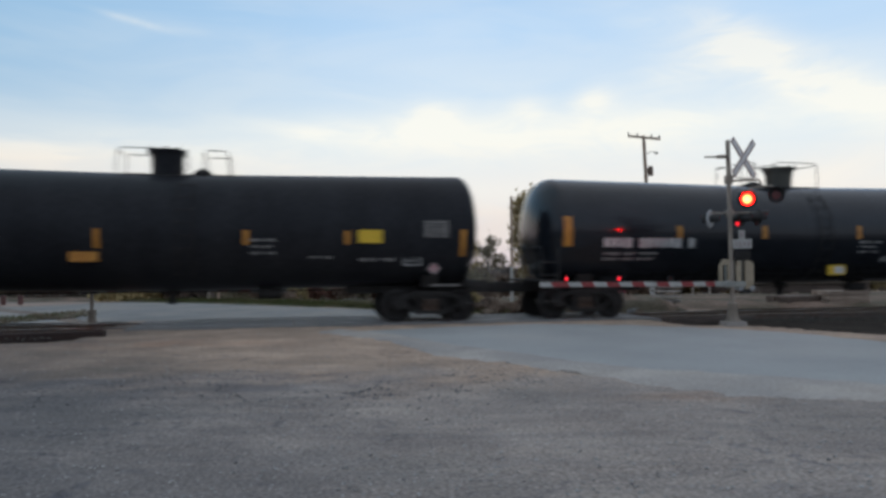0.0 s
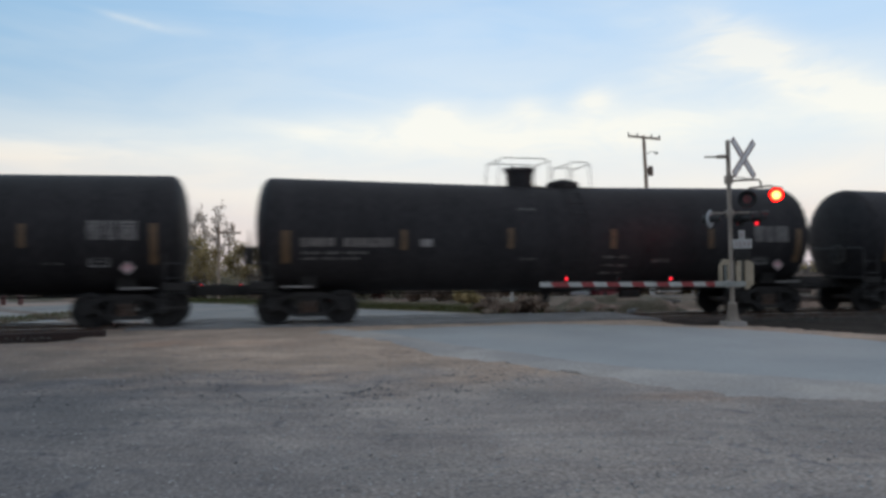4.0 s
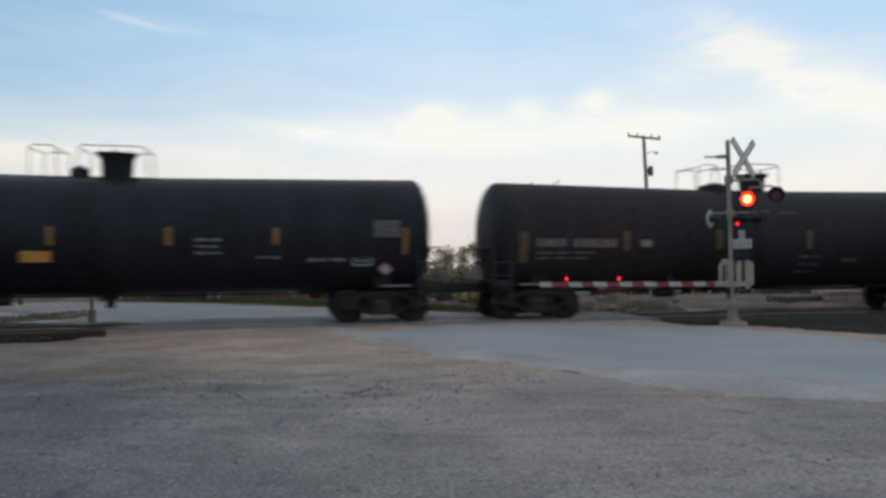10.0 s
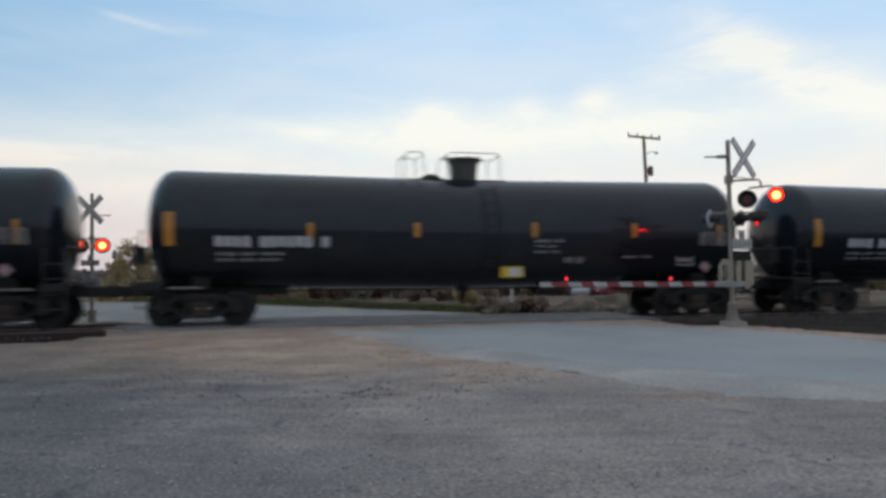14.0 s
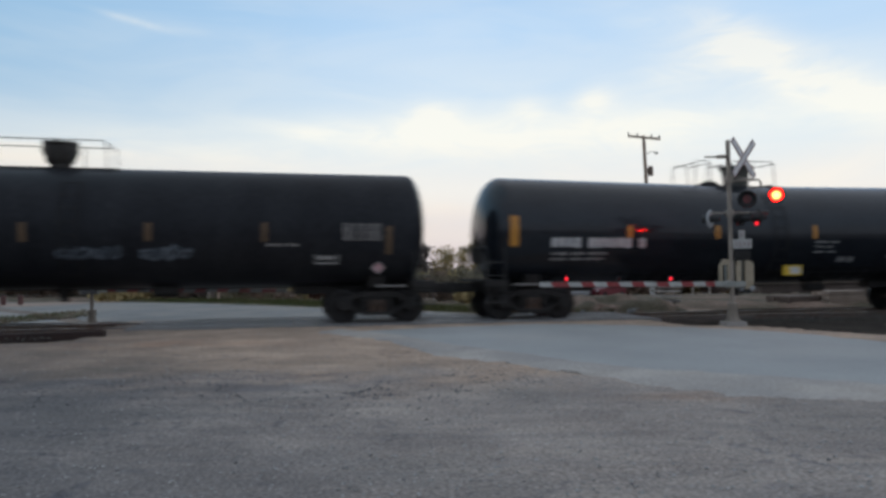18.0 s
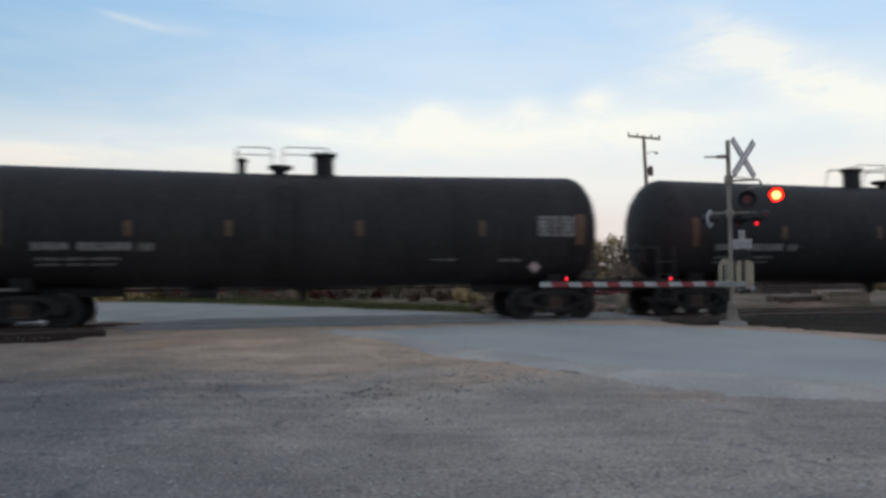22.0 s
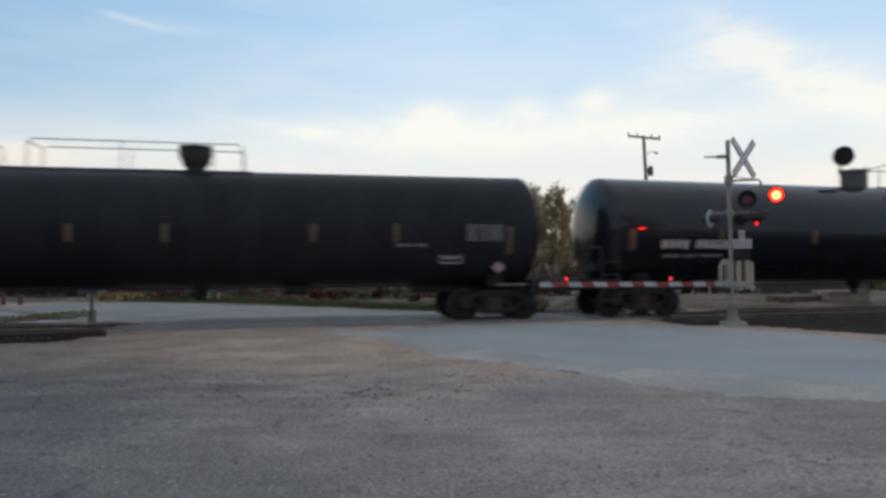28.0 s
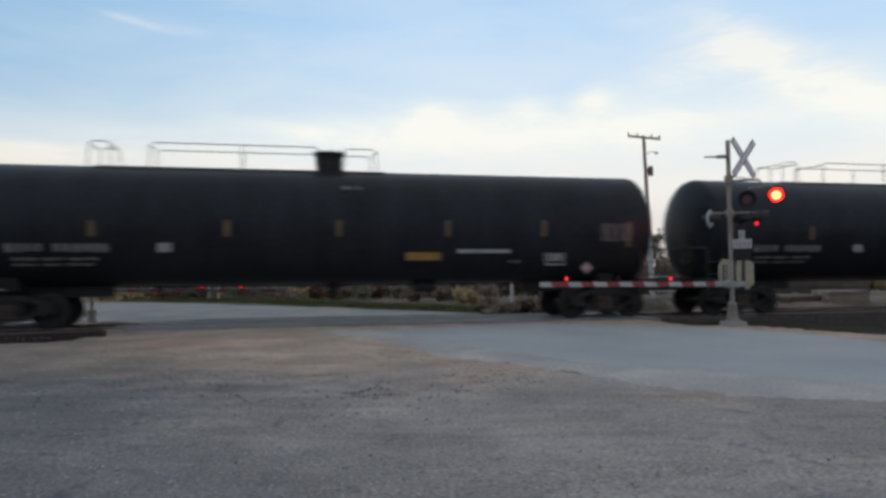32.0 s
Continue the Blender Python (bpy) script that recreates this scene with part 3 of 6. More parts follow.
def strip(name, left, right, mat, label, category, lift=0.03, long=60, wide=12, rough_edge=0.12, kind="structure", sink=0.0):
    """A sheet between two edge lines, laid on the ground, with slightly ragged edges."""
    a, b = resample(left, long), resample(right, long)
    verts = []
    for i, (p, q) in enumerate(zip(a, b)):
        for k in range(wide + 1):
            t = k / wide
            x, y = p[0] + (q[0] - p[0]) * t, p[1] + (q[1] - p[1]) * t
            if k in (0, wide):
                x += rough_edge * noise.noise((i * 0.37, k, 1)) * 2
                y += rough_edge * noise.noise((i * 0.37, k, 7)) * 2
            edge = 0.025 if k in (0, wide) else 0
            u, n = along(x, y)
            verts.append((x, y, land(n) + lift - edge - sink * (1 - t)))
    w = wide + 1
    faces = [(i * w + k, i * w + k + 1, (i + 1) * w + k + 1, (i + 1) * w + k) for i in range(long - 1) for k in range(wide)]
    return sheet(name, verts, faces, mat, label, category, kind, smooth=True)


def uv(u, n):
    p = on_track(u, n)
    return (p.x, p.y)


strip("road_near", [(-2.6, 17.3), (-1.5, 16.0), (-0.2, 13.8), (0.95, 12.2), (1.9, 10.95), (2.75, 10.1), (3.6, 9.75), (4.4, 9.45), (5.4, 8.8), (9, 8.3), (24, 7.8)],
      [(-1.9, 16.85), (0.2, 18.3), (2.4, 19.2), (4.5, 18.75), (6.7, 17.4), (7.85, 15.95), (8.5, 14.2), (10.2, 12.7), (14, 11.9), (24, 11.2)],
      "asphalt", "worn bluish-grey asphalt road with dusty gravel edges", "road", rough_edge=0.10, lift=0.028, long=160)
strip("dust_edge", [(-2.9, 17.0), (-1.0, 14.5), (-0.05, 12.3), (0.98, 11.1), (1.7, 10.25), (2.2, 9.6), (2.8, 8.8), (3.4, 8.3), (4.05, 8.05), (5.0, 7.85), (9, 7.6), (24, 7.1)],
      [(-2.4, 17.6), (-0.95, 16.0), (0.05, 14.15), (1.2, 12.7), (2.1, 11.35), (2.95, 10.45), (3.75, 10.1), (4.5, 9.75), (4.95, 9.3), (5.5, 8.95), (9, 8.5), (24, 8.0)],
      "shoulder_dust", "pale dusty gravel washed over the road's edge", "ground", lift=0.036, long=170, wide=10, rough_edge=0.16, sink=0.02)
strip("road_far", [uv(-7.8, 1.5), (-11.0, 23.0), (-12.3, 25.8), (-16.2, 30.8), (-21.3, 35.4), (-40, 50), (-140, 128)],
      [uv(6.2, 1.5), (3.6, 26.4), (1.5, 29.2), (-2.0, 31.8), (-5.65, 34.5), (-11.3, 38.5), (-21.7, 46.4), (-120, 122)],
      "asphalt_far", "pale asphalt road that bends away beyond the track", "road", lift=0.04)
strip("grass_verge", [(4.0, 26.7), (1.8, 29.5), (-1.8, 32.1), (-5.4, 34.8), (-11, 38.8), (-18.0, 44.1)],
      [(7.0, 29.0), (4.5, 32.5), (0.5, 37.0), (-3.5, 41), (-9, 45), (-17, 48)],
      "grass", "strip of green and straw autumn grass beside the far road", "grass", lift=0.05, rough_edge=0.4)
strip("field", [(9, 26.6), (7.0, 29.2), (4.5, 32.8), (0.5, 37.3), (-3.5, 41.3), (-9, 46.3), (-18, 54.3), (-52, 88), (-150, 240)],
      [(90, 46), (90, 60), (90, 90), (90, 120), (90, 150), (90, 190), (90, 230), (90, 300)],
      "dirt", "brown rough yard ground beyond the track", "ground", lift=0.02, rough_edge=0.3, long=120, wide=70)
strip("grass_bank", [uv(-10.5, 4.0), (-13.4, 26.2), (-17.0, 30.4), (-23, 35.4), (-62, 66)],
      [uv(-30, 4.0), (-32, 20), (-38, 26), (-50, 34), (-90, 52)],
      "dust", "dusty bare ground beside the track", "ground", lift=0.04, rough_edge=0.3)

# the track: ballast either side of the crossing, ties, rails, crossing surface
for tag, u0, u1 in (("ballast_west", -90, -9.0), ("ballast_east", 5.9, 120)):
    prof = [(-3.6, -0.26), (-2.9, -0.22), (-2.2, -0.17), (-1.5, -0.155), (-0.6, -0.165), (0.6, -0.165), (1.5, -0.155), (2.2, -0.22), (3.0, -0.42), (4.0, -0.62)]
    cnt = 150
    verts = []
    for i in range(cnt):
        t = i / (cnt - 1)
        u = u0 + (u1 - u0) * (t ** 1.6 if u0 > 0 else 1 - (1 - t) ** 1.6)
        for n, z in prof:
            j = noise.noise((u * 1.7, n * 1.7, 2)) * 0.04
            verts.append(tuple(on_track(u, n + j * 2, z + j)))
    w = len(prof)
    sheet(tag, verts, [(i * w + k, i * w + k + 1, (i + 1) * w + k + 1, (i + 1) * w + k) for i in range(cnt - 1) for k in range(w - 1)],
          "ballast", "dark oily crushed-stone ballast under the track", "ballast", smooth=True)
strip("shoulder", [(7.55, 18.9), (8.2, 16.9), (9.0, 14.95), (10.7, 13.0), (14.2, 12.2), (40, 11.2)],
      [uv(7.5, -2.2), uv(9.5, -2.2), uv(12, -2.2), uv(15, -2.2), uv(19, -2.2), uv(46, -2.2)],
      "ballast", "dark cinder shoulder between road and track", "ground", lift=0.02, rough_edge=0.3)

track = thing("track", "straight single railway track with rusty-sided polished rails", "railway track", pose(0, Y_MID, 0, 0, 0, TURN), kind="structure")
for n in (-0.7525, 0.7525):
    bm = BM()
    prism_o = [(-0.075, -0.171), (0.075, -0.171), (0.075, -0.155), (0.012, -0.13), (0.012, -0.045), (0.035, -0.035), (0.035, -0.004), (-0.035, -0.004), (-0.035, -0.035), (-0.012, -0.045), (-0.012, -0.13), (-0.075, -0.155)]
    a = [bm.verts.new((-120, n + p, z)) for p, z in prism_o]
    b = [bm.verts.new((160, n + p, z)) for p, z in prism_o]
    bm.faces.new(a)
    bm.faces.new(b[::-1])
    for i in range(len(a)):
        j = (i + 1) % len(a)
        bm.faces.new((a[i], a[j], b[j], b[i]))
    rl = part("rail", bm, "rust", track, "rusty steel rail", smooth=0)
    bm = BM()
    box(bm, -120, 160, n - 0.03, n + 0.03, -0.004, 0.0)
    part("rail_head", bm, "rail_top", rl, "polished running surface", smooth=0)
bm = BM()
box(bm, -0.11, 0.11, -1.3, 1.3, -0.30, -0.135, 0.012)
tie_me = finish(bm, "tie", "tie")
u = -34.0
while u < 44:
    if not -8.4 < u < 6.0:
        piece("tie", tie_me, track, pose(u + random.uniform(-0.03, 0.03), random.uniform(-0.05, 0.05), random.uniform(-0.01, 0.01), 0, 0, random.uniform(-1.2, 1.2)))
    u += 0.54
M["crossing"] = material("dusty_crossing_surface", (0.15, 0.148, 0.15), (0.21, 0.20, 0.195), rough=0.9, scale=0.8, fine=24, grit=0.3, bump=0.01)
bm = BM()
for i in range(7):
    box(bm, -8.2 + i * 2.02, -8.2 + i * 2.02 + 2.0, -0.66, 0.66, -0.12, -0.008, 0.01)
    box(bm, -8.2 + i * 2.02, -8.2 + i * 2.02 + 2.0, -1.6, -0.80, -0.12, -0.006, 0.01)
    box(bm, -8.2 + i * 2.02, -8.2 + i * 2.02 + 2.0, 0.80, 1.6, -0.12, -0.008, 0.01)
part("crossing_panel", bm, "crossing", track, "dusty grey crossing panels between the rails")
bm = BM()
for i in range(3):
    box(bm, 5.95, 8.6, -2.05 + i * 0.3, -1.79 + i * 0.3, -0.2, 0.02 - i * 0.03, 0.02)
tagged(part("crossing_timber", bm, "tie", track, "dark tarred timbers at the crossing's edge"))
M["old_timber"] = material("reddish_rotten_timber", (0.028, 0.016, 0.013), (0.055, 0.031, 0.025), rough=0.9, scale=2, fine=18, grit=0.45, stretch=(1, 8, 8), random_tone=0.35, bump=0.01)
bm = BM()
box(bm, -1.3, 1.3, -0.13, 0.13, -0.35, 0.0, 0.02)
kerb_me = finish(bm, "kerb_timber", "old_timber")
for i in range(9):
    piece("kerb_timber", kerb_me, track, pose(-9.62 - i * 2.63, -2.95 + random.uniform(-0.05, 0.05), 0.10 + random.uniform(-0.04, 0.03), 0, random.uniform(-0.8, 0.8), random.uniform(-1, 1)))
    if i % 2 == 0:
        piece("kerb_timber", kerb_me, track, pose(-9.95 - i * 2.63, -2.60, 0.06, 0, 0.5, 1.5))


# loose stones on the lot
def scatter(name, count, rmin, rmax, area, mat, label, seed, level=ground_z):
    rnd = random.Random(seed)
    verts, faces = [], []
    for _ in range(count):
        x, y = area(rnd)
        s = rmin + (rmax - rmin) * rnd.random() ** 3
        z = level(x, y) + s * 0.25
        b = len(verts)
        for dx, dy, dz in ((1, 0, 0), (0.2, 0.9, 0), (-0.9, 0.3, 0), (-0.1, -1, 0), (0.1, 0, 0.8), (0, 0.1, -0.6)):
            verts.append((x + (dx + rnd.uniform(-0.3, 0.3)) * s, y + (dy + rnd.uniform(-0.3, 0.3)) * s, z + (dz + rnd.uniform(-0.2, 0.2)) * s * 0.6))
        for q in ((0, 1, 4), (1, 2, 4), (2, 3, 4), (3, 0, 4), (1, 0, 5), (2, 1, 5), (3, 2, 5), (0, 3, 5)):
            faces.append(tuple(b + k for k in q))
    sheet(name, verts, faces, mat, label, "gravel", kind="stuff")


def lot_area(rnd):
    y = 3.6 + 13.5 * rnd.random() ** 1.7
    return rnd.uniform(-0.75, 0.68) * y, y


def ring_area(rnd):
    x = rnd.uniform(-8, 1.2)
    y = 9.0 + 0.10 * x + 0.5 * math.sin(x * 1.3) + rnd.gauss(0, 0.75)
    k = noise.noise((x * 1.1, y * 1.1, 9))
    return x + 0.6 * k, y + 0.4 * noise.noise((x * 2.1, y * 2.1, 3))


def bed_area(rnd):
    u = rnd.choice((-1, 1)) * rnd.uniform(0, 18) - 1.2
    u = u - 9.2 if u < 0 else u + 7.6
    p = on_track(u, -2.6 + rnd.uniform(-1.3, 1.4), 0)
    return p.x, p.y


scatter("gravel_stones", 9000, 0.004, 0.022, lot_area, "stone", "loose pale gravel stones strewn over the lot", 3)
scatter("dark_gravel", 700, 0.004, 0.022, lot_area, "stone_dark", "scattered dark pebbles on the lot", 4)
scatter("ballast_stones", 5200, 0.02, 0.055, bed_area, "ballast_stone", "dark oily ballast stones beside the track", 6, lambda x, y: land(along(x, y)[1]) + 0.02)
scatter("dark_pebble_patch", 2300, 0.004, 0.028, ring_area, "stone_dark", "patch of darker pebbles in the gravel", 5)


# ---- the tank cars ----
def surface_y(spec, x, z, out=0.006):
    """The near side of the shell at x and z."""
    if "flat" in spec:
        return spec["flat"] - out
    zc = spec["zc"] - spec["dip"] * (1 - min(1, abs(x) / spec["xl"]))
    return -math.sqrt(max(0.02, spec["R"] ** 2 - (z - zc) ** 2)) - out


def decal(bm, spec, x0, x1, z0, z1, out=0.006, lean=0.0):
    """A thin painted plate that follows the shell."""
    nx, nz = max(1, int((x1 - x0) / 1.2)), max(1, int((z1 - z0) / 0.12))
    g = []
    for k in range(nz + 1):
        z = z0 + (z1 - z0) * k / nz
        g.append([bm.verts.new((x0 + (x1 - x0) * i / nx + lean * k / nz, surface_y(spec, x0 + (x1 - x0) * i / nx, z, out), z)) for i in range(nx + 1)])
    for k in range(nz):
        for i in range(nx):
            bm.faces.new((g[k][i], g[k][i + 1], g[k + 1][i + 1], g[k + 1][i]))


def flat_plate(bm, spec, x0, x1, z0, z1, out):
    """A thin board bolted upright to the shell."""
    y = (surface_y(spec, x0, z1, out) + surface_y(spec, x0, (z0 + z1) / 2, out)) / 2
    box(bm, x0, x1, y - 0.004, y + 0.004, z0, z1)


def line_of_marks(bm, spec, x0, x1, z0, z1, groups, seed, out=0.006):
    """Unreadable lettering: short bars of letter width in word groups."""
    rnd = random.Random(seed)
    total = sum(groups) + 0.9 * (len(groups) - 1)
    cw, x = (x1 - x0) / total, x0
    for gi, gcount in enumerate(groups):
        for _ in range(gcount):
            decal(bm, spec, x + cw * 0.10, x + cw * rnd.uniform(0.80, 0.92), z0 + rnd.choice((0, 0, 0.02)), z1, out)
            x += cw
        x += cw * 0.9


def frame_box(bm, spec, x0, x1, z0, z1, t=0.04):
    decal(bm, spec, x0, x1, z0, z0 + t)
    decal(bm, spec, x0, x1, z1 - t, z1)
    decal(bm, spec, x0, x0 + t, z0, z1)
    decal(bm, spec, x1 - t, x1, z0, z1)


def ribbon(bm, spec, pts, w, out=0.009):
    prev = None
    for i, (x, z) in enumerate(pts):
        xa, za = pts[max(0, i - 1)]
        xb, zb = pts[min(len(pts) - 1, i + 1)]
        d = math.hypot(xb - xa, zb - za) or 1
        nx, nz = -(zb - za) / d * w / 2, (xb - xa) / d * w / 2
        cur = [bm.verts.new((x + s * nx, surface_y(spec, x + s * nx, z + s * nz, out), z + s * nz)) for s in (-1, 1)]
        if prev:
            bm.faces.new((prev[0], cur[0], cur[1], prev[1]))
        prev = cur


def scribble(bm, spec, x0, x1, z0, z1, letters, seed, w=0.07):
    """Sprayed loops, drawn as ribbons on the shell."""
    rnd = random.Random(seed)
    zm, zh = (z0 + z1) / 2, (z1 - z0) / 2
    cw = (x1 - x0) / letters
    for k in range(letters):
        cx = x0 + cw * (k + 0.5)
        a, b, p, q = rnd.uniform(0.5, 0.75) * cw, zh * rnd.uniform(0.55, 0.95), rnd.uniform(0, 6), rnd.uniform(0.3, 1.0)
        pts = [(cx + a * math.cos(t) * (0.75 + 0.25 * math.sin(2 * t + p)), zm + b * math.sin(t + q) * (0.8 + 0.2 * math.cos(3 * t + p))) for t in (2 * math.pi * i / 22 * rnd.choice((1.0, 1.0)) for i in range(20))]
        ribbon(bm, spec, pts, w * rnd.uniform(0.8, 1.3), 0.009 + 0.001 * k)
    ribbon(bm, spec, [(x0 + (x1 - x0) * i / 30, zm - zh * 0.2 + zh * 0.5 * math.sin(i * 0.9 + seed)) for i in range(31)], w, 0.008)


SPECS = {
    "B": dict(L=18.38, xl=7.68, hd=0.66, zc=2.49, R=1.54, dip=0.09, paint="tank_gloss", strip="orange", ink="letter",
              strips=[(-7.67, 2.01, 2.84, 0.36), (-4.28, 2.24, 2.60, 0.22), (-1.52, 2.24, 2.62, 0.22), (1.73, 2.25, 2.65, 0.22), (4.68, 2.26, 2.66, 0.2), (7.35, 2.05, 2.62, 0.2)],
              mark=(-6.61, -3.79, 1.98, 2.25, (4, 6, 1)), lines=[(-6.58, -4.91, 1.77, 1.85), (-6.58, -5.0, 1.63, 1.70), (1.75, 2.57, 2.12, 2.19), (1.75, 2.4, 1.98, 2.04), (1.75, 2.5, 1.83, 1.89), (2.65, 3.23, 1.55, 1.72), (4.38, 5.28, 1.69, 1.75)],
              frames=[(6.07, 6.6, 1.47, 1.78)], plates=[("yellow", 0.86, 1.50, 1.17, 1.54), ("letter", 1.10, 1.44, 1.21, 1.42)], panel=(6.71, 7.6, 2.04, 2.44), diamond=(7.05, 1.44),
              dome=(0.13, 0.36, 0.46, 4.52), valve=(-0.82, 0.32, 4.05), rails=[(-0.41, 1.27, 4.80, ()), (-1.59, -0.91, 4.78, ())]),
    "T": dict(L=18.05, xl=7.76, hd=0.42, zc=2.49, R=1.53, dip=0.10, paint="tank_semi", strip="orange", ink="letter",
              strips=[(-7.47, 1.95, 2.84, 0.36), (-4.28, 2.19, 2.59, 0.22), (-1.56, 2.2, 2.62, 0.22), (1.44, 2.2, 2.64, 0.22), (4.05, 2.2, 2.66, 0.2), (7.35, 1.9, 2.62, 0.22)],
              mark=(-6.45, -4.49, 2.18, 2.44, (4, 6)), lines=[(-6.34, -4.7, 1.95, 2.02), (-6.34, -4.8, 1.81, 1.88), (2.10, 2.73, 2.12, 2.19), (2.10, 2.65, 1.96, 2.02), (2.10, 2.73, 1.8, 1.86), (3.56, 4.16, 1.69, 1.75), (4.84, 5.8, 1.62, 1.70)],
              frames=[(6.0, 6.5, 1.5, 1.74)], plates=[("letter", -3.95, -3.6, 2.2, 2.42)], panel=(6.53, 7.2, 2.24, 2.69), diamond=(6.85, 1.42),
              dome=(-0.04, 0.36, 0.44, 4.40), valve=(0.85, 0.24, 4.05), rails=[(-1.1, 0.68, 4.67, ()), (1.0, 1.79, 4.64, ())]),
    "A": dict(L=18.05, xl=7.76, hd=0.40, zc=2.37, R=1.52, dip=0.10, paint="tank_dusty", strip="orange_dim", ink="letter_faded",
              strips=[(-7.39, 1.57, 2.40, 0.34), (-4.37, 1.91, 2.44, 0.24), (-1.45, 1.95, 2.50, 0.24), (1.55, 1.95, 2.50, 0.24), (4.59, 1.96, 2.52, 0.22), (7.49, 1.56, 2.55, 0.26)],
              mark=(-7.04, -4.64, 1.99, 2.22, (4, 6)), lines=[(-7.01, -5.31, 1.80, 1.87), (-7.01, -5.5, 1.66, 1.72), (-1.2, -0.7, 3.0, 3.06), (-1.2, -0.72, 1.63, 1.69), (1.28, 2.02, 1.68, 1.75), (1.28, 2.0, 1.45, 1.52), (1.28, 1.95, 1.24, 1.3), (2.8, 3.3, 1.56, 1.66), (5.0, 5.4, 1.55, 1.60)],
              frames=[(6.02, 6.5, 1.5, 1.74)], plates=[("letter_worn", -3.95, -3.62, 2.0, 2.2)], panel=(6.0, 7.13, 2.15, 2.62), diamond=(6.89, 1.48),
              dome=(-0.69, 0.36, 0.42, 4.28), valve=(0.65, 0.48, 3.98), rails=[(-1.44, 0.24, 4.69, ()), (0.65, 1.48, 4.62, ())]),
    "P": dict(L=20.34, xl=8.86, hd=0.45, zc=2.49, R=1.54, dip=0.0, paint="tank_semi", strip="orange_dim", ink="letter_dim",
              strips=[(-8.55, 1.74, 2.48, 0.26), (-5.01, 2.1, 2.51, 0.22), (-2.69, 2.1, 2.53, 0.22), (-0.45, 2.1, 2.55, 0.22), (2.32, 2.12, 2.57, 0.22), (5.06, 2.12, 2.59, 0.2), (8.21, 1.8, 2.53, 0.22)],
              mark=(-7.64, -6.01, 2.04, 2.24, (4, 6)), lines=[(-7.73, -6.11, 1.87, 1.94), (-7.73, -6.2, 1.74, 1.80), (5.1, 5.9, 2.0, 2.07), (-4.9, -4.6, 2.05, 2.25)],
              frames=[(6.3, 6.9, 1.55, 1.85)], plates=[], panel=(7.0, 8.0, 2.15, 2.6), diamond=(7.95, 1.45), logo=(-8.14, -4.56, 2.60, 3.02),
              dome=(-0.02, 0.32, 0.37, 4.65), valve=None, bowl=True, rails=[(-3.83, 1.45, 4.83, (-1.74, 0.4)), (-4.98, -4.60, 4.81, ())]),
    "M": dict(L=18.05, xl=7.48, hd=0.72, zc=2.53, R=1.54, dip=0.09, paint="tank_dull", strip="orange_dim", ink="letter_dim",
              strips=[(-7.11, 2.01, 2.84, 0.24), (-4.21, 2.24, 2.62, 0.22), (-0.88, 2.26, 2.65, 0.22), (1.77, 2.26, 2.67, 0.22), (4.66, 2.28, 2.70, 0.2), (7.3, 2.0, 2.62, 0.2)],
              mark=(-6.45, -4.21, 1.90, 2.09, (4, 6)), lines=[(-6.39, -4.49, 1.66, 1.73), (-6.39, -4.6, 1.53, 1.59), (-4.05, -3.75, 1.88, 2.08), (3.2, 3.9, 1.62, 1.68), (5.1, 5.7, 1.6, 1.68)],
              frames=[], plates=[], panel=(6.14, 7.2, 2.28, 2.85), diamond=(6.12, 1.45),
              dome=(-0.48, 0.26, 0.27, 4.54), valve=(0.70, 0.16, 4.2), rails=[(-0.82, 0.58, 4.80, ()), (0.66, 1.76, 4.77, ())], stub=(1.7, 0.09, 4.40), step=True),
    "L": dict(L=19.85, xl=8.76, hd=0.42, zc=2.55, R=1.55, dip=0.0, paint="tank_semi", strip="orange_dim", ink="letter_worn",
              strips=[(-8.45, 2.08, 2.77, 0.26), (-5.73, 2.23, 2.61, 0.22), (-2.62, 2.24, 2.64, 0.22), (0.14, 2.26, 2.67, 0.22), (2.99, 2.27, 2.69, 0.2), (5.68, 2.28, 2.72, 0.2), (8.2, 2.0, 2.7, 0.22)],
              mark=(-7.64, -5.34, 1.86, 2.06, (4, 6)), lines=[(-7.51, -5.62, 1.66, 1.73), (-7.51, -5.7, 1.53, 1.59), (0.25, 0.75, 3.5, 3.58), (4.75, 5.1, 1.56, 1.63)],
              frames=[(5.74, 6.34, 1.5, 1.92)], plates=[("letter_dim", -4.25, -3.92, 1.86, 2.08)], panel=(7.35, 8.3, 2.15, 2.65), diamond=(7.06, 1.42),
              dome=(0.0, 0.36, 0.38, 4.58), valve=None, rails=[(-4.49, -0.08, 4.82, (-2.3,)), (0.43, 1.46, 4.80, ()), (-5.93, -5.25, 4.82, ())]),
    "Y": dict(L=20.34, xl=8.9, hd=0.45, zc=2.53, R=1.56, dip=0.09, paint="tank_gloss", strip="orange_dim", ink="letter",
              strips=[(-8.5, 1.9, 2.5, 0.26), (-5.7, 2.1, 2.5, 0.22), (-2.6, 2.1, 2.5, 0.22), (0.43, 2.1, 2.5, 0.22), (3.05, 2.1, 2.52, 0.22), (5.68, 2.1, 2.54, 0.22), (8.75, 1.9, 2.54, 0.22)],
              mark=(-7.6, -5.2, 1.95, 2.2, (4, 6)), lines=[(-7.5, -5.6, 1.7, 1.8), (0.0, 0.6, 1.9, 1.98), (1.4, 2.1, 1.93, 2.0), (1.4, 2.0, 1.78, 1.84)],
              frames=[(7.3, 7.9, 1.5, 1.85)], plates=[("yellow", 1.33, 2.15, 2.15, 2.55)], panel=(7.52, 8.5, 2.17, 2.6), diamond=(8.2, 1.5),
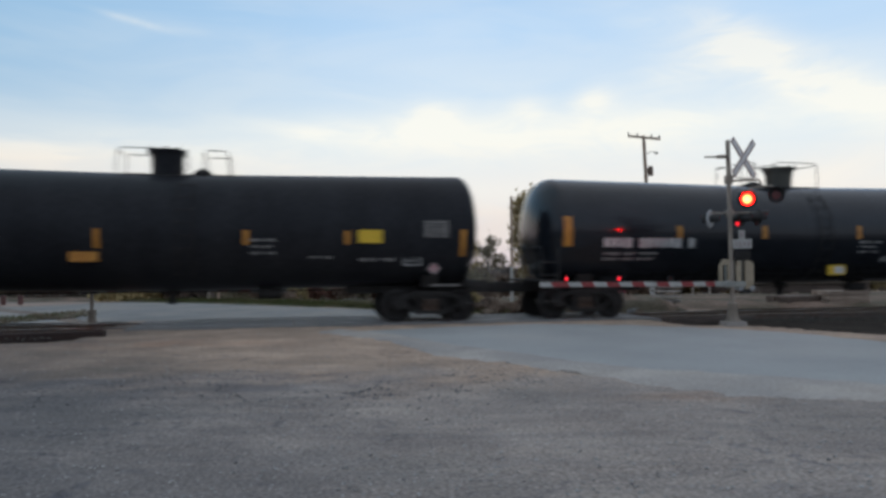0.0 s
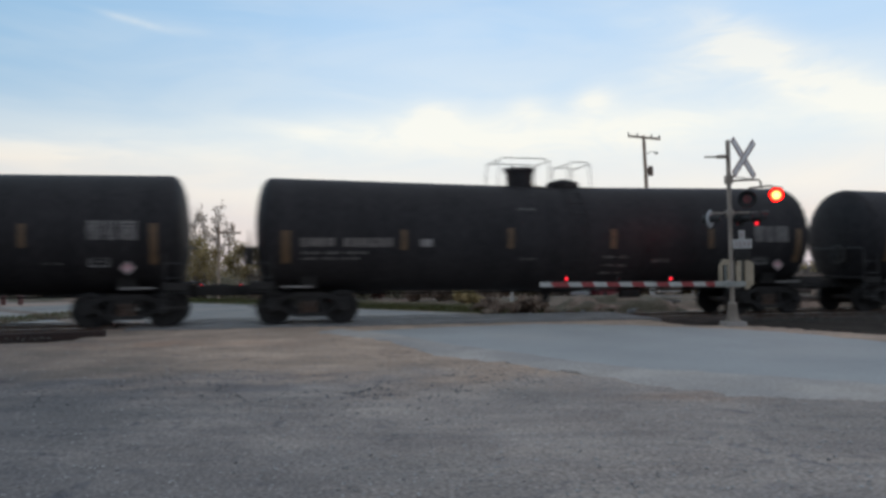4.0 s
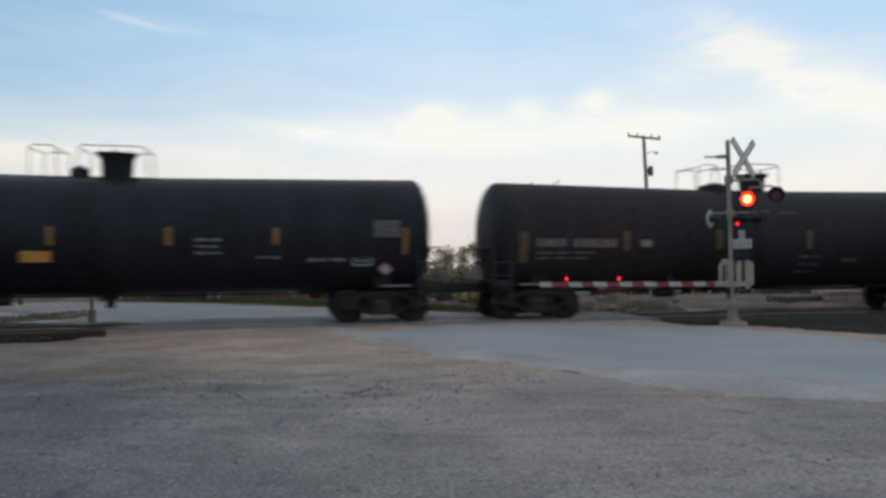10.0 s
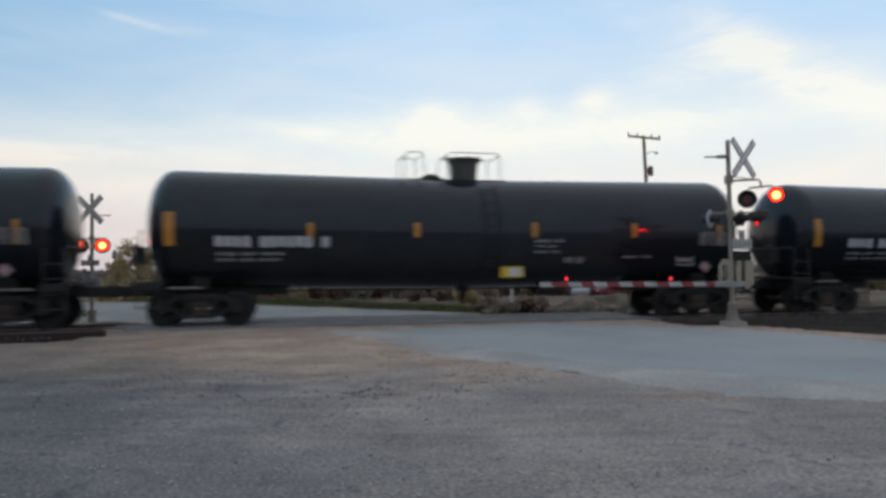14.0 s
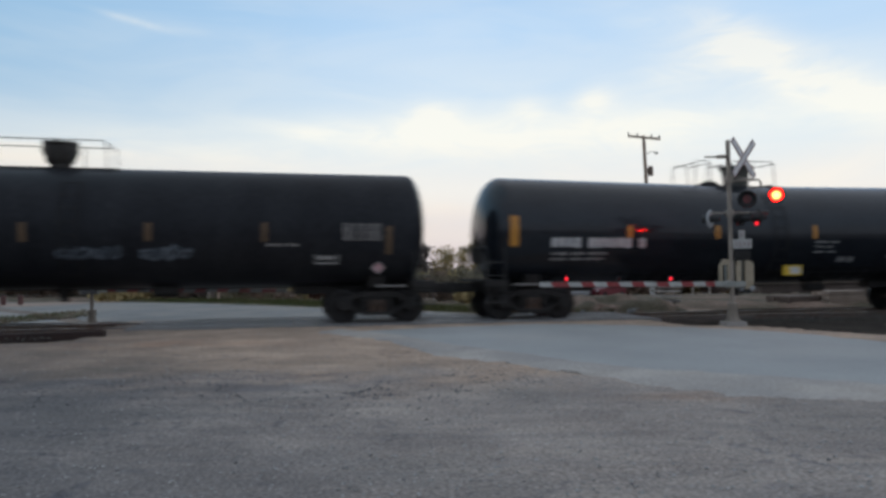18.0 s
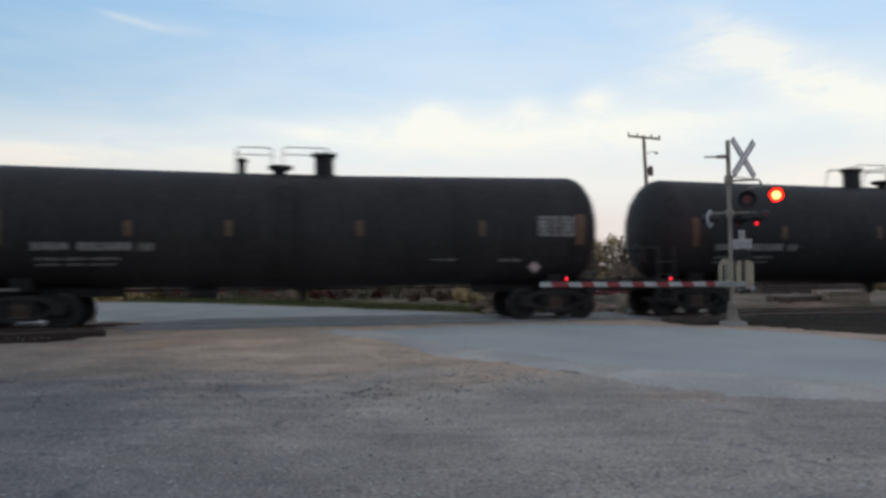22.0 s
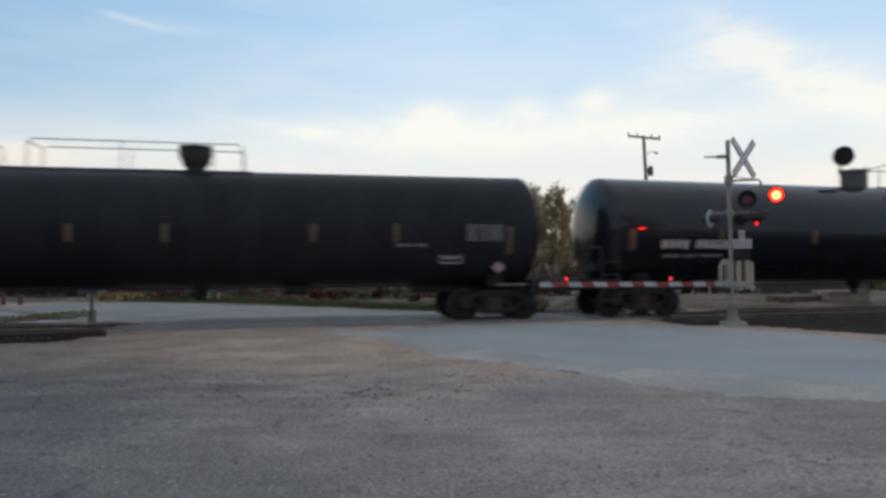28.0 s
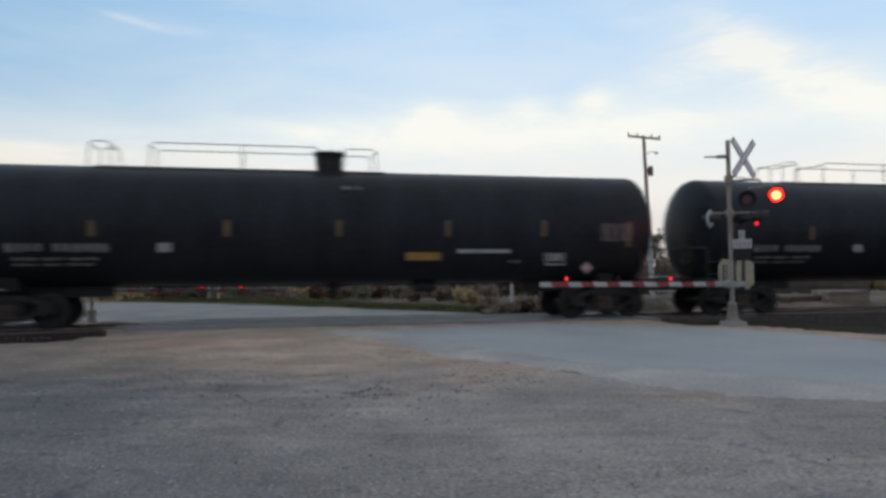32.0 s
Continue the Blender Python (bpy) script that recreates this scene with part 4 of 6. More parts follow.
              dome=(0.2, 0.40, 0.40, 4.52), valve=None, rails=[(0.65, 3.85, 4.80, (2.2,)), (4.58, 4.95, 4.80, ())], lid=(-0.35, 4.86)),
}
SPECS["U"] = dict(SPECS["T"], zc=2.39, R=1.52, strip="orange_mid",
                  strips=[(-7.47, 1.95, 2.78, 0.26), (-4.28, 2.15, 2.55, 0.2), (-1.56, 2.16, 2.58, 0.2), (1.44, 2.16, 2.6, 0.2), (4.05, 2.16, 2.6, 0.18), (7.35, 1.9, 2.55, 0.2)])
LABELS = {"B": "glossy black tank car with bright orange strips and a yellow placard", "T": "black sloped tank car with orange strips and white stencilled marks",
          "U": "black sloped tank car with dull orange strips and stencilled marks",
          "A": "dusty brownish-black sloped tank car with faded markings", "P": "long straight black tank car with white logo and top handrail",
          "M": "dull black tank car with rounded heads and slim fittings on top", "L": "long dark tank car with top walkway rail and orange plate",
          "Y": "long black tank car with yellow placard and raised hatch lid"}


def shell_profile(spec):
    xl, hd, R = spec["xl"], spec["hd"], spec["R"]
    out = []
    for i in range(8):
        a = math.pi / 2 * i / 7
        out.append((-xl - hd * math.cos(a), R * math.sin(a) ** 0.8 if i else 0.02))
    seams = [-xl * 0.66, -xl * 0.33, 0.0, xl * 0.33, xl * 0.66]
    out.append((-xl + 0.05, R))
    for s in seams:
        out += [(s - 0.09, R), (s - 0.05, R), (s - 0.03, R + 0.004), (s + 0.03, R + 0.004), (s + 0.05, R), (s + 0.09, R)]
    return out + [(-x, r) for x, r in out[8::-1]]


def build_shell(bm, spec, seg=56):
    rings = []
    for x, r in shell_profile(spec):
        zc = spec["zc"] - spec["dip"] * (1 - min(1, abs(x) / spec["xl"]))
        rings.append([bm.verts.new((x, r * math.cos(2 * math.pi * k / seg), zc + r * math.sin(2 * math.pi * k / seg))) for k in range(seg)])
    for a, b in zip(rings, rings[1:]):
        for k in range(seg):
            bm.faces.new((a[k], a[(k + 1) % seg], b[(k + 1) % seg], b[k]))
    bm.faces.new(rings[0])
    bm.faces.new(rings[-1][::-1])


# shared running gear
def bar_prism(bm, pts, h, y0, y1):
    """A flat bar of depth h that follows a line of points in x and z."""
    prism(bm, [(x, z + h / 2) for x, z in pts] + [(x, z - h / 2) for x, z in pts[::-1]], y0, y1)


bm = BM()
bar_prism(bm, [(-1.06, 0.58), (-0.80, 0.62), (-0.40, 0.76), (0.40, 0.76), (0.80, 0.62), (1.06, 0.58)], 0.12, -0.08, 0.08)
bar_prism(bm, [(-0.82, 0.52), (-0.40, 0.25), (0.40, 0.25), (0.82, 0.52)], 0.11, -0.07, 0.07)
for q in (-1, 1):
    prism(bm, [(q * 0.30, 0.28), (q * 0.40, 0.28), (q * 0.36, 0.74), (q * 0.26, 0.74)][::q], -0.075, 0.075)
    for e in (0.74, 1.02):
        prism(bm, [(q * e - 0.05, 0.38), (q * e + 0.05, 0.38), (q * e + 0.05, 0.60), (q * e - 0.05, 0.60)], -0.078, 0.078)
SIDE_FRAME = finish(bm, "side_frame", "iron", 30)
bm = BM()
turned(bm, [(-0.14, 0.06), (-0.12, 0.125), (0.10, 0.135), (0.10, 0.02)], "y", 14)
BEARING = finish(bm, "bearing_cap", "iron", 30)
bm = BM()
turned(bm, [(0.28 + j * 0.0225, 0.062 if j % 2 else 0.05) for j in range(15)], "z", 10)
SPRING = finish(bm, "coil_spring", "rust", 30)
bm = BM()
for s in (-1, 1):
    turned(bm, [(s * 0.685, 0.455), (s * 0.715, 0.455), (s * 0.72, 0.425), (s * 0.81, 0.42), (s * 0.815, 0.36), (s * 0.77, 0.34), (s * 0.76, 0.16), (s * 0.83, 0.13), (s * 0.83, 0.02)], "y", 28)
    for k in range(5):
        a = 2 * math.pi * k / 5
        turned(bm, [(s * 0.765, 0.035), (s * 0.785, 0.03)], "y", 8, (0.24 * math.cos(a), 0, 0.24 * math.sin(a)))
turned(bm, [(-0.70, 0.085), (0.70, 0.085)], "y", 12)
WHEELSET = finish(bm, "wheelset", "wheel", 30)
bm = BM()
box(bm, -0.22, 0.22, -1.05, 1.05, 0.46, 0.74, 0.03)
BOLSTER = finish(bm, "bolster", "iron", 30)
bm = BM()
for q in (-1, 1):
    box(bm, q * 0.36 - 0.06, q * 0.36 + 0.06, -0.86, 0.86, 0.24, 0.56, 0.02)
    box(bm, q * 0.44 - 0.04, q * 0.44 + 0.04, -0.80, -0.68, 0.26, 0.62, 0.015)
    box(bm, q * 0.44 - 0.04, q * 0.44 + 0.04, 0.68, 0.80, 0.26, 0.62, 0.015)
tube(bm, [(-0.6, 0.12, 0.34), (0.6, 0.12, 0.34)], 0.03, 6)
tube(bm, [(-0.4, -0.1, 0.30), (-0.3, -0.1, 0.85)], 0.03, 6)
BRAKES = finish(bm, "brake_rigging", "iron", 30)
bm = BM()
box(bm, -0.16, 0.55, -0.13, 0.13, -0.14, 0.13, 0.02)
box(bm, 0.55, 0.80, -0.15, 0.04, -0.16, 0.16, 0.04)
box(bm, 0.62, 0.74, 0.04, 0.15, -0.13, 0.13, 0.04)
COUPLER = finish(bm, "coupler", "iron", 30)
bm = BM()
tube(bm, [(0.28 * math.cos(t), 0, 0.28 * math.sin(t)) for t in (2 * math.pi * k / 20 for k in range(21))], 0.02, 6, False)
for k in range(3):
    a = math.pi * k / 3
    tube(bm, [(-0.28 * math.cos(a), 0, -0.28 * math.sin(a)), (0.28 * math.cos(a), 0, 0.28 * math.sin(a))], 0.014, 6)
BRAKE_WHEEL = finish(bm, "brake_wheel", "rail_pipe", 30)


def truck(parent, x):
    t = part("truck", BM(), "iron", parent, m=pose(x, 0, 0), smooth=0)
    t.data = BOLSTER
    for s in (-1, 1):
        piece("side_frame", SIDE_FRAME, t, pose(0, s * 1.0, 0))
        for k in (-0.15, 0.0, 0.15):
            piece("coil_spring", SPRING, t, pose(k, s * 1.02, 0))
        for a in (-0.88, 0.88):
            piece("bearing_cap", BEARING, t, pose(a, s * 1.08, 0.47, 0, 0, 0 if s > 0 else 180))
    piece("brake_rigging", BRAKES, t, pose(0, 0, 0))
    for a in (-0.88, 0.88):
        piece("wheelset", WHEELSET, t, pose(a, 0, 0.42))
    return t


def railing(parent, spec, x0, x1, ztop, posts):
    """A safety rail round a top platform: two long sides with a middle bar, posts, and end bars."""
    x0, x1, ztop = x0 - 0.06, x1 - 0.26, 1.43 + (ztop - 1.43) * 0.954
    wide = 0.64
    foot = spec["zc"] - spec["dip"] + math.sqrt(spec["R"] ** 2 - wide ** 2) - 0.02
    for s in (-1, 1):
        bm = BM()
        y = wide * s
        tube(bm, [(x0 - 0.04, y, foot), (x0, y, ztop - 0.06), (x0 + 0.08, y, ztop), (x1 - 0.08, y, ztop), (x1, y, ztop - 0.06), (x1 + 0.04, y, foot)], 0.014, 7)
        for p in posts:
            tube(bm, [(p, y, foot), (p, y, ztop)], 0.013, 6)
        part("handrail", bm, "rail_pipe", parent)
    for x in (x0, x1):
        bm = BM()
        tube(bm, [(x, -wide, ztop - 0.06), (x, wide, ztop - 0.06)], 0.015, 6)
        part("end_bar", bm, "rail_pipe", parent)


def build_car(code, rev=False, plates=(), own=None):
    spec = dict(SPECS[code], **(own or {}))
    half, xl, zc, R = spec["L"] / 2, spec["xl"], spec["zc"], spec["R"]
    f = -1 if rev else 1
    car = thing("tank_car", LABELS[code], "tank car", pose(0, 0, 0), "cars of the freight train")
    bm = BM()
    build_shell(bm, spec)
    shell = part("tank", bm, spec["paint"], car, smooth=30)
    # reflective strips, plates and lettering on the shell
    for x, z0, z1, w in spec["strips"]:
        w *= 0.68
        bm = BM()
        decal(bm, spec, x - w / 2, x + w / 2, z0, z1)
        part("reflective_strip", bm, spec["strip"], shell, smooth=60)
    for mat, x0, x1, z0, z1 in (*spec["plates"], *plates):
        bm = BM()
        flat_plate(bm, spec, x0, x1, z0, z1, 0.022 if mat.startswith("letter") and z0 > 1.5 else 0.092 if mat.startswith("letter") else 0.012)
        part("placard", bm, mat, shell, {"yellow": "yellow placard", "orange": "orange placard", "orange_mid": "faded orange placard"}.get(mat, "white stencil panel"), smooth=60)
    bm = BM()
    x0, x1, z0, z1, groups = spec["mark"]
    line_of_marks(bm, spec, x0, x1, z0, z1, groups, len(code) + int(half * 10))
    tagged(part("lettering", bm, spec["ink"], shell, "white stencilled marks", smooth=60), kind="stuff")
    bm = BM()
    for i, (x0, x1, z0, z1) in enumerate(spec["lines"]):
        if rev and z0 > 2.9:
            x0, x1 = -x1, -x0
        line_of_marks(bm, spec, x0, x1, z0, z1, (5, 4, 6) if x1 - x0 > 1.2 else (4, 3), i)
    for fr in spec["frames"]:
        board = dict(spec, flat=surface_y(spec, fr[0], (fr[2] + 3 * fr[3]) / 4))
        frame_box(bm, board, *fr)
        line_of_marks(bm, board, fr[0] + 0.08, fr[1] - 0.08, fr[2] + 0.09, fr[3] - 0.09, (4,), 5)
    tagged(part("data_line", bm, "letter_mid" if spec["ink"] == "letter" else "letter_faint" if code == "A" else "letter_dim", shell, "small white data lines", smooth=60), kind="stuff")
    bm = BM()
    x0, x1, z0, z1 = spec["panel"]
    rows = 5
    for k in range(rows):
        line_of_marks(bm, spec, x0, x1, z0 + (z1 - z0) * k / rows, z0 + (z1 - z0) * (k + 0.88) / rows, (5, 3, 6), 20 + k)
    tagged(part("data_panel", bm, {"A": "letter_worn", "U": "letter_worn", "P": "letter_worn", "L": "letter_faint"}.get(code, "letter_dim"), shell, "block of small white test data", smooth=60), kind="stuff")
    dx, dz = spec["diamond"]
    bm = BM()
    dy = surface_y(spec, dx, dz + 0.12, 0.02)
    prism(bm, [(dx, dz - 0.19), (dx + 0.19, dz), (dx, dz + 0.19), (dx - 0.19, dz)], dy - 0.004, dy + 0.004)
    part("diamond_board", bm, "letter_worn", shell, "white placard board", smooth=0)
    bm = BM()
    prism(bm, [(dx, dz - 0.14), (dx + 0.14, dz), (dx, dz + 0.14), (dx - 0.14, dz)], dy - 0.010, dy - 0.006)
    part("hazard_diamond", bm, "pink", shell, "red and white hazard diamond", smooth=0)
    if "logo" in spec:
        x0, x1, z0, z1 = spec["logo"]
        cw = (x1 - x0) / 6
        for k in range(6):
            bm = BM()
            a, b = x0 + cw * k + 0.045, x0 + cw * (k + 1) - 0.045
            decal(bm, spec, a, b, z1 - 0.13, z1)
            decal(bm, spec, a, b, z0, z0 + 0.11)
            decal(bm, spec, a, a + 0.16, z0 + 0.11, z1 - 0.13)
            decal(bm, spec, b - 0.14, b, z0 + 0.11, z1 - 0.13)
            part("logo_block", bm, "logo", shell, "white logo shape", smooth=60)
    # fittings on top
    base = zc - spec["dip"] + R
    dx, r0, r1, zt = spec["dome"]
    bm = BM()
    if spec.get("bowl"):
        turned(bm, [(base - 0.2, 0.2), (base + 0.06, 0.22), (base + 0.14, r0), (zt - 0.2, r1 + 0.06), (zt - 0.1, r1 + 0.06)], "z", 26, (f * dx, 0, 0))
    turned(bm, [(base - 0.2, r0 if not spec.get("bowl") else 0.2), (zt - 0.16, r0 + (r1 - r0) * 0.5), (zt - 0.04, r1), (zt - 0.02, r1 + 0.05), (zt + 0.03, r1 + 0.05), (zt + 0.05, r1 * 0.8)], "z", 26, (f * dx, 0, 0))
    for k in range(8):
        a = 2 * math.pi * k / 8
        turned(bm, [(zt - 0.06, 0.025), (zt + 0.09, 0.025)], "z", 6, (f * dx + (r1 + 0.03) * math.cos(a), (r1 + 0.03) * math.sin(a), 0))
    part("manway", bm, {"B": "fitting_grey", "Y": "fitting_grey", "P": "fitting_brown", "L": "iron"}.get(code, spec["paint"]), car, "bolted manway dome")
    if spec.get("step"):
        bm = BM()
        turned(bm, [(zt - 0.03, 0.34), (zt + 0.02, 0.34)], "z", 20, (f * dx, 0, 0))
        part("manway_lid", bm, "iron", car)
    if spec["valve"]:
        vx, vr, vz = spec["valve"]
        bm = BM()
        turned(bm, [(base - 0.2, vr), (vz - 0.06, vr), (vz - 0.02, vr * 0.8), (vz + 0.05, vr * 0.3), (vz + 0.06, 0.02)], "z", 20, (f * vx, 0, 0))
        if spec.get("step"):
            turned(bm, [(vz - 0.08, 0.30), (vz + 0.02, 0.34)], "z", 16, (f * vx, 0, 0))
        part("valve_cover", bm, "iron", car, "low round valve cover")
    if "stub" in spec:
        sx, sr, sz = spec["stub"]
        bm = BM()
        turned(bm, [(base - 0.2, sr), (sz - 0.1, sr), (sz - 0.08, sr * 1.6), (sz, sr * 1.4), (sz + 0.02, 0.02)], "z", 12, (f * sx, 0, 0))
        part("relief_valve", bm, "iron", car)
    if "lid" in spec:
        lx, lz = spec["lid"]
        bm = BM()
        turned(bm, [(-0.04, 0.30), (0.03, 0.33), (0.05, 0.1)], "x", 20)
        part("hatch_lid", bm, "iron", car, "raised round hatch lid", m=pose(lx, -0.2, lz + 0.12, 0, -15, 62))
        bm = BM()
        tube(bm, [(lx + 0.1, 0, base), (lx, 0, lz)], 0.03, 6)
        part("lid_hinge", bm, "iron", car)
    for x0, x1, zt, posts in spec["rails"]:
        a, b = sorted((f * x0, f * x1))
        railing(car, spec, a, b, zt + (0.03 if rev and code in "AU" else 0.0), [f * p for p in posts])
    # walkway grating under the rails
    xa, xb = min(min(f * r[0], f * r[1]) for r in spec["rails"]), max(max(f * r[0], f * r[1]) for r in spec["rails"])
    bm = BM()
    box(bm, xa, xb, -0.02, 0.02, -0.04, 0.0)
    plank = finish(bm, "walkway_bar", "iron")
    for k in range(7):
        y = -0.6 + k * 0.2
        piece("walkway_bar", plank, car, pose(0, y, base - 0.02 - 0.10 * (abs(y) > 0.5)))
    # centre ladder on the near side, outlet below
    bm = BM()
    for k, s in enumerate((-0.2, 0.2)):
        tube(bm, [(f * 0.55 + s, surface_y(spec, 0.5, z, 0.09), z) for z in (1.25, 1.7, 2.1, zc, 2.9, 3.3, 3.65)], 0.014, 6)
    for k in range(8):
        z = 1.3 + k * 0.32
        tube(bm, [(f * 0.55 - 0.2, surface_y(spec, 0.5, z, 0.09), z), (f * 0.55 + 0.2, surface_y(spec, 0.5, z, 0.09), z)], 0.01, 5)
    part("side_ladder", bm, "iron", car, "thin black side ladder")
    bm = BM()
    zb = zc - spec["dip"] - R
    turned(bm, [(zb + 0.08, 0.22), (zb - 0.08, 0.2), (zb - 0.12, 0.12), (zb - 0.26, 0.10), (zb - 0.30, 0.13), (zb - 0.34, 0.05)], "z", 14, (f * 0.1, 0, 0))
    part("bottom_outlet", bm, "iron", car)
    bm = BM()
    turned(bm, [(-0.35, 0.02), (-0.34, 0.14), (0.3, 0.14), (0.34, 0.02)], "x", 14, (f * 2.6, -0.35, zb - 0.08))
    tube(bm, [(-half + 3.6, 0.25, zb - 0.02), (half - 3.6, 0.25, zb - 0.02)], 0.025, 6)
    part("brake_cylinder", bm, "iron", car)
    for s in (-1, 1):
        # draft sill, saddle, end platform, coupler, grab irons
        bm = BM()
        a, b = sorted((s * (half - 0.75), s * (half - 4.4)))
        box(bm, a, b, -0.20, 0.20, 0.74, 1.12, 0.02)
        part("draft_sill", bm, "iron", car)
        bm = BM()
        xc = s * (half - 2.22)
        prism(bm, [(-0.95, 0.92), (0.95, 0.92), (1.04, 1.22), (0.86, 1.27), (0.6, 1.12), (-0.6, 1.12), (-0.86, 1.27), (-1.04, 1.22)], -0.22, 0.22)
        part("saddle", bm, "iron", car, m=pose(xc, 0, 0, 0, 0, 90))
        bm = BM()
        a, b = sorted((s * (half - 0.70), s * (half - 1.35)))
        box(bm, a, b, -1.45, 1.45, 1.04, 1.10, 0.01)
        box(bm, a, b, -1.46, -1.42, 0.92, 1.10)
        part("end_platform", bm, "iron", car)
        bm = BM()
        a, b = sorted((s * (half - 1.5), s * (half - 2.3)))
        box(bm, a, b, -1.45, -1.42, 0.955, 1.005)
        part("sill_step", bm, "letter_worn", car, "pale worn step edge")
        bm = BM()
        for xx in (half - 0.78, half - 1.28):
            tube(bm, [(s * xx, -1.40, 0.45), (s * xx, -1.40, 1.9), (s * xx, -1.34, 1.98), (s * xx, -1.0, 2.0)], 0.016, 6)
        for k in range(4):
            tube(bm, [(s * (half - 0.78), -1.40, 0.5 + k * 0.36), (s * (half - 1.28), -1.40, 0.5 + k * 0.36)], 0.013, 5)
        tube(bm, [(s * (half - 0.74), -1.35, 2.0), (s * (half - 0.74), 1.35, 2.0)], 0.018, 6)
        part("end_ladder", bm, "rail_pipe", car, "ladder-like grab irons at the car's end")
        piece("coupler", COUPLER, car, pose(s * (half - 0.62), 0, 0.88, 0, 0, 0 if s > 0 else 180))
        truck(car, xc)
    bm = BM()
    tube(bm, [(-half + 0.72, -0.55, 1.05), (-half + 0.72, -0.55, 2.45)], 0.025, 6)
    box(bm, -half + 0.60, -half + 0.86, -0.66, -0.44, 1.55, 2.0, 0.02)
    part("brake_stand", bm, "iron", car)
    piece("brake_wheel", BRAKE_WHEEL, car, pose(-half + 0.56, -0.55, 1.80, 0, 0, 90))
    return car, spec


# the rear coupler line of each car at the start, in metres along the track, front car first
REARS = [1.66, -16.43, -34.44, -52.63, -70.66, -88.69, -106.80, -124.88, -142.91, -160.91, -178.92, -197.38, -215.71, -234.06, -252.50,
         -270.84, -289.18, -309.42, -329.85, -347.88, -365.90, -386.27, -404.21, -424.56, -444.87, -465.18, -485.01, -504.85, -524.74]
KINDS = "B T A A A A A U A a u B B B B B B P P M m P m P Y P L L L".split()
BOX = {1: (("orange", -2.06, -1.42, 1.63, 1.90), ("yellow", 4.80, 5.43, 2.09, 2.43)), 7: (("orange", 1.35, 2.07, 1.6, 1.92),), 10: (("orange", -1.80, -1.13, 1.62, 1.90),),
       23: (("letter_mid", 5.33, 7.08, 1.88, 2.02),), 26: (("orange_mid", 1.66, 2.5, 1.64, 1.89),), 27: (("orange_mid", 1.08, 1.94, 1.66, 1.94),), 28: (("orange_mid", 1.88, 2.83, 1.64, 1.88), ("letter_mid", 3.27, 4.75, 1.83, 1.93))}


# strips and marks that set one car apart from the others of its kind
OWN = {1: dict(dome=(-0.04, 0.38, 0.44, 4.52), strips=[(-7.37, 1.70, 2.44, 0.30), (-4.19, 2.03, 2.42, 0.2), (-1.44, 1.95, 2.42, 0.2), (2.01, 2.04, 2.40, 0.2), (4.53, 2.05, 2.40, 0.2), (7.60, 1.75, 2.45, 0.22)]),
       10: dict(strips=[(-7.47, 1.72, 2.52, 0.28), (-4.20, 2.02, 2.46, 0.2), (-1.15, 2.02, 2.46, 0.2), (1.50, 2.02, 2.46, 0.2), (4.05, 2.04, 2.46, 0.2), (7.35, 1.8, 2.5, 0.2)]),
       20: dict(strips=[(-7.15, 2.01, 2.84, 0.24), (-4.30, 2.24, 2.62, 0.22), (-1.96, 2.26, 2.65, 0.22), (1.28, 2.26, 2.67, 0.22), (4.56, 2.28, 2.70, 0.2), (7.36, 2.06, 2.90, 0.34)]),
       22: dict(strips=[(-7.15, 2.01, 2.84, 0.24), (-4.35, 2.24, 2.62, 0.22), (-1.97, 2.26, 2.65, 0.22), (1.31, 2.26, 2.67, 0.22), (4.56, 2.28, 2.70, 0.2), (7.36, 2.06, 2.90, 0.34)]),
       18: dict(strips=[(-8.50, 1.74, 2.40, 0.26), (-5.09, 2.0, 2.40, 0.22), (-2.99, 2.0, 2.40, 0.22), (-0.49, 2.0, 2.42, 0.22), (2.09, 2.0, 2.42, 0.22), (5.09, 2.0, 2.45, 0.2), (8.21, 1.8, 2.45, 0.22)], logo=(-8.12, -4.54, 2.52, 2.90)),
       21: dict(strips=[(-8.37, 1.74, 2.48, 0.26), (-5.03, 2.05, 2.46, 0.22), (-2.95, 2.1, 2.46, 0.22), (-0.56, 2.1, 2.48, 0.22), (2.13, 2.1, 2.5, 0.22), (5.09, 2.1, 2.5, 0.2), (8.21, 1.8, 2.5, 0.22)], logo=(-8.14, -4.56, 2.53, 2.93)),
       23: dict(strips=[(-8.48, 1.74, 2.44, 0.26), (-5.05, 2.05, 2.42, 0.22), (-3.19, 2.05, 2.44, 0.22), (-0.38, 2.05, 2.46, 0.22), (2.13, 2.05, 2.46, 0.22), (4.97, 2.05, 2.48, 0.2), (8.21, 1.8, 2.48, 0.22)], logo=(-8.14, -4.51, 2.50, 2.91)),
       25: dict(strips=[(-8.52, 1.74, 2.48, 0.26), (-4.96, 2.1, 2.51, 0.22), (-2.74, 2.1, 2.53, 0.22), (-0.58, 2.1, 2.55, 0.22), (2.98, 2.12, 2.57, 0.22), (5.11, 2.12, 2.59, 0.2), (8.21, 1.8, 2.53, 0.22)]),
       26: dict(strips=[(-8.47, 2.0, 2.7, 0.26), (-6.25, 2.2, 2.58, 0.22), (-2.62, 2.24, 2.6, 0.22), (0.11, 2.26, 2.62, 0.22), (2.92, 2.27, 2.65, 0.2), (5.54, 2.28, 2.68, 0.2), (8.2, 2.0, 2.7, 0.22)], mark=(-7.51, -5.08, 1.84, 2.02, (6, 6)))}


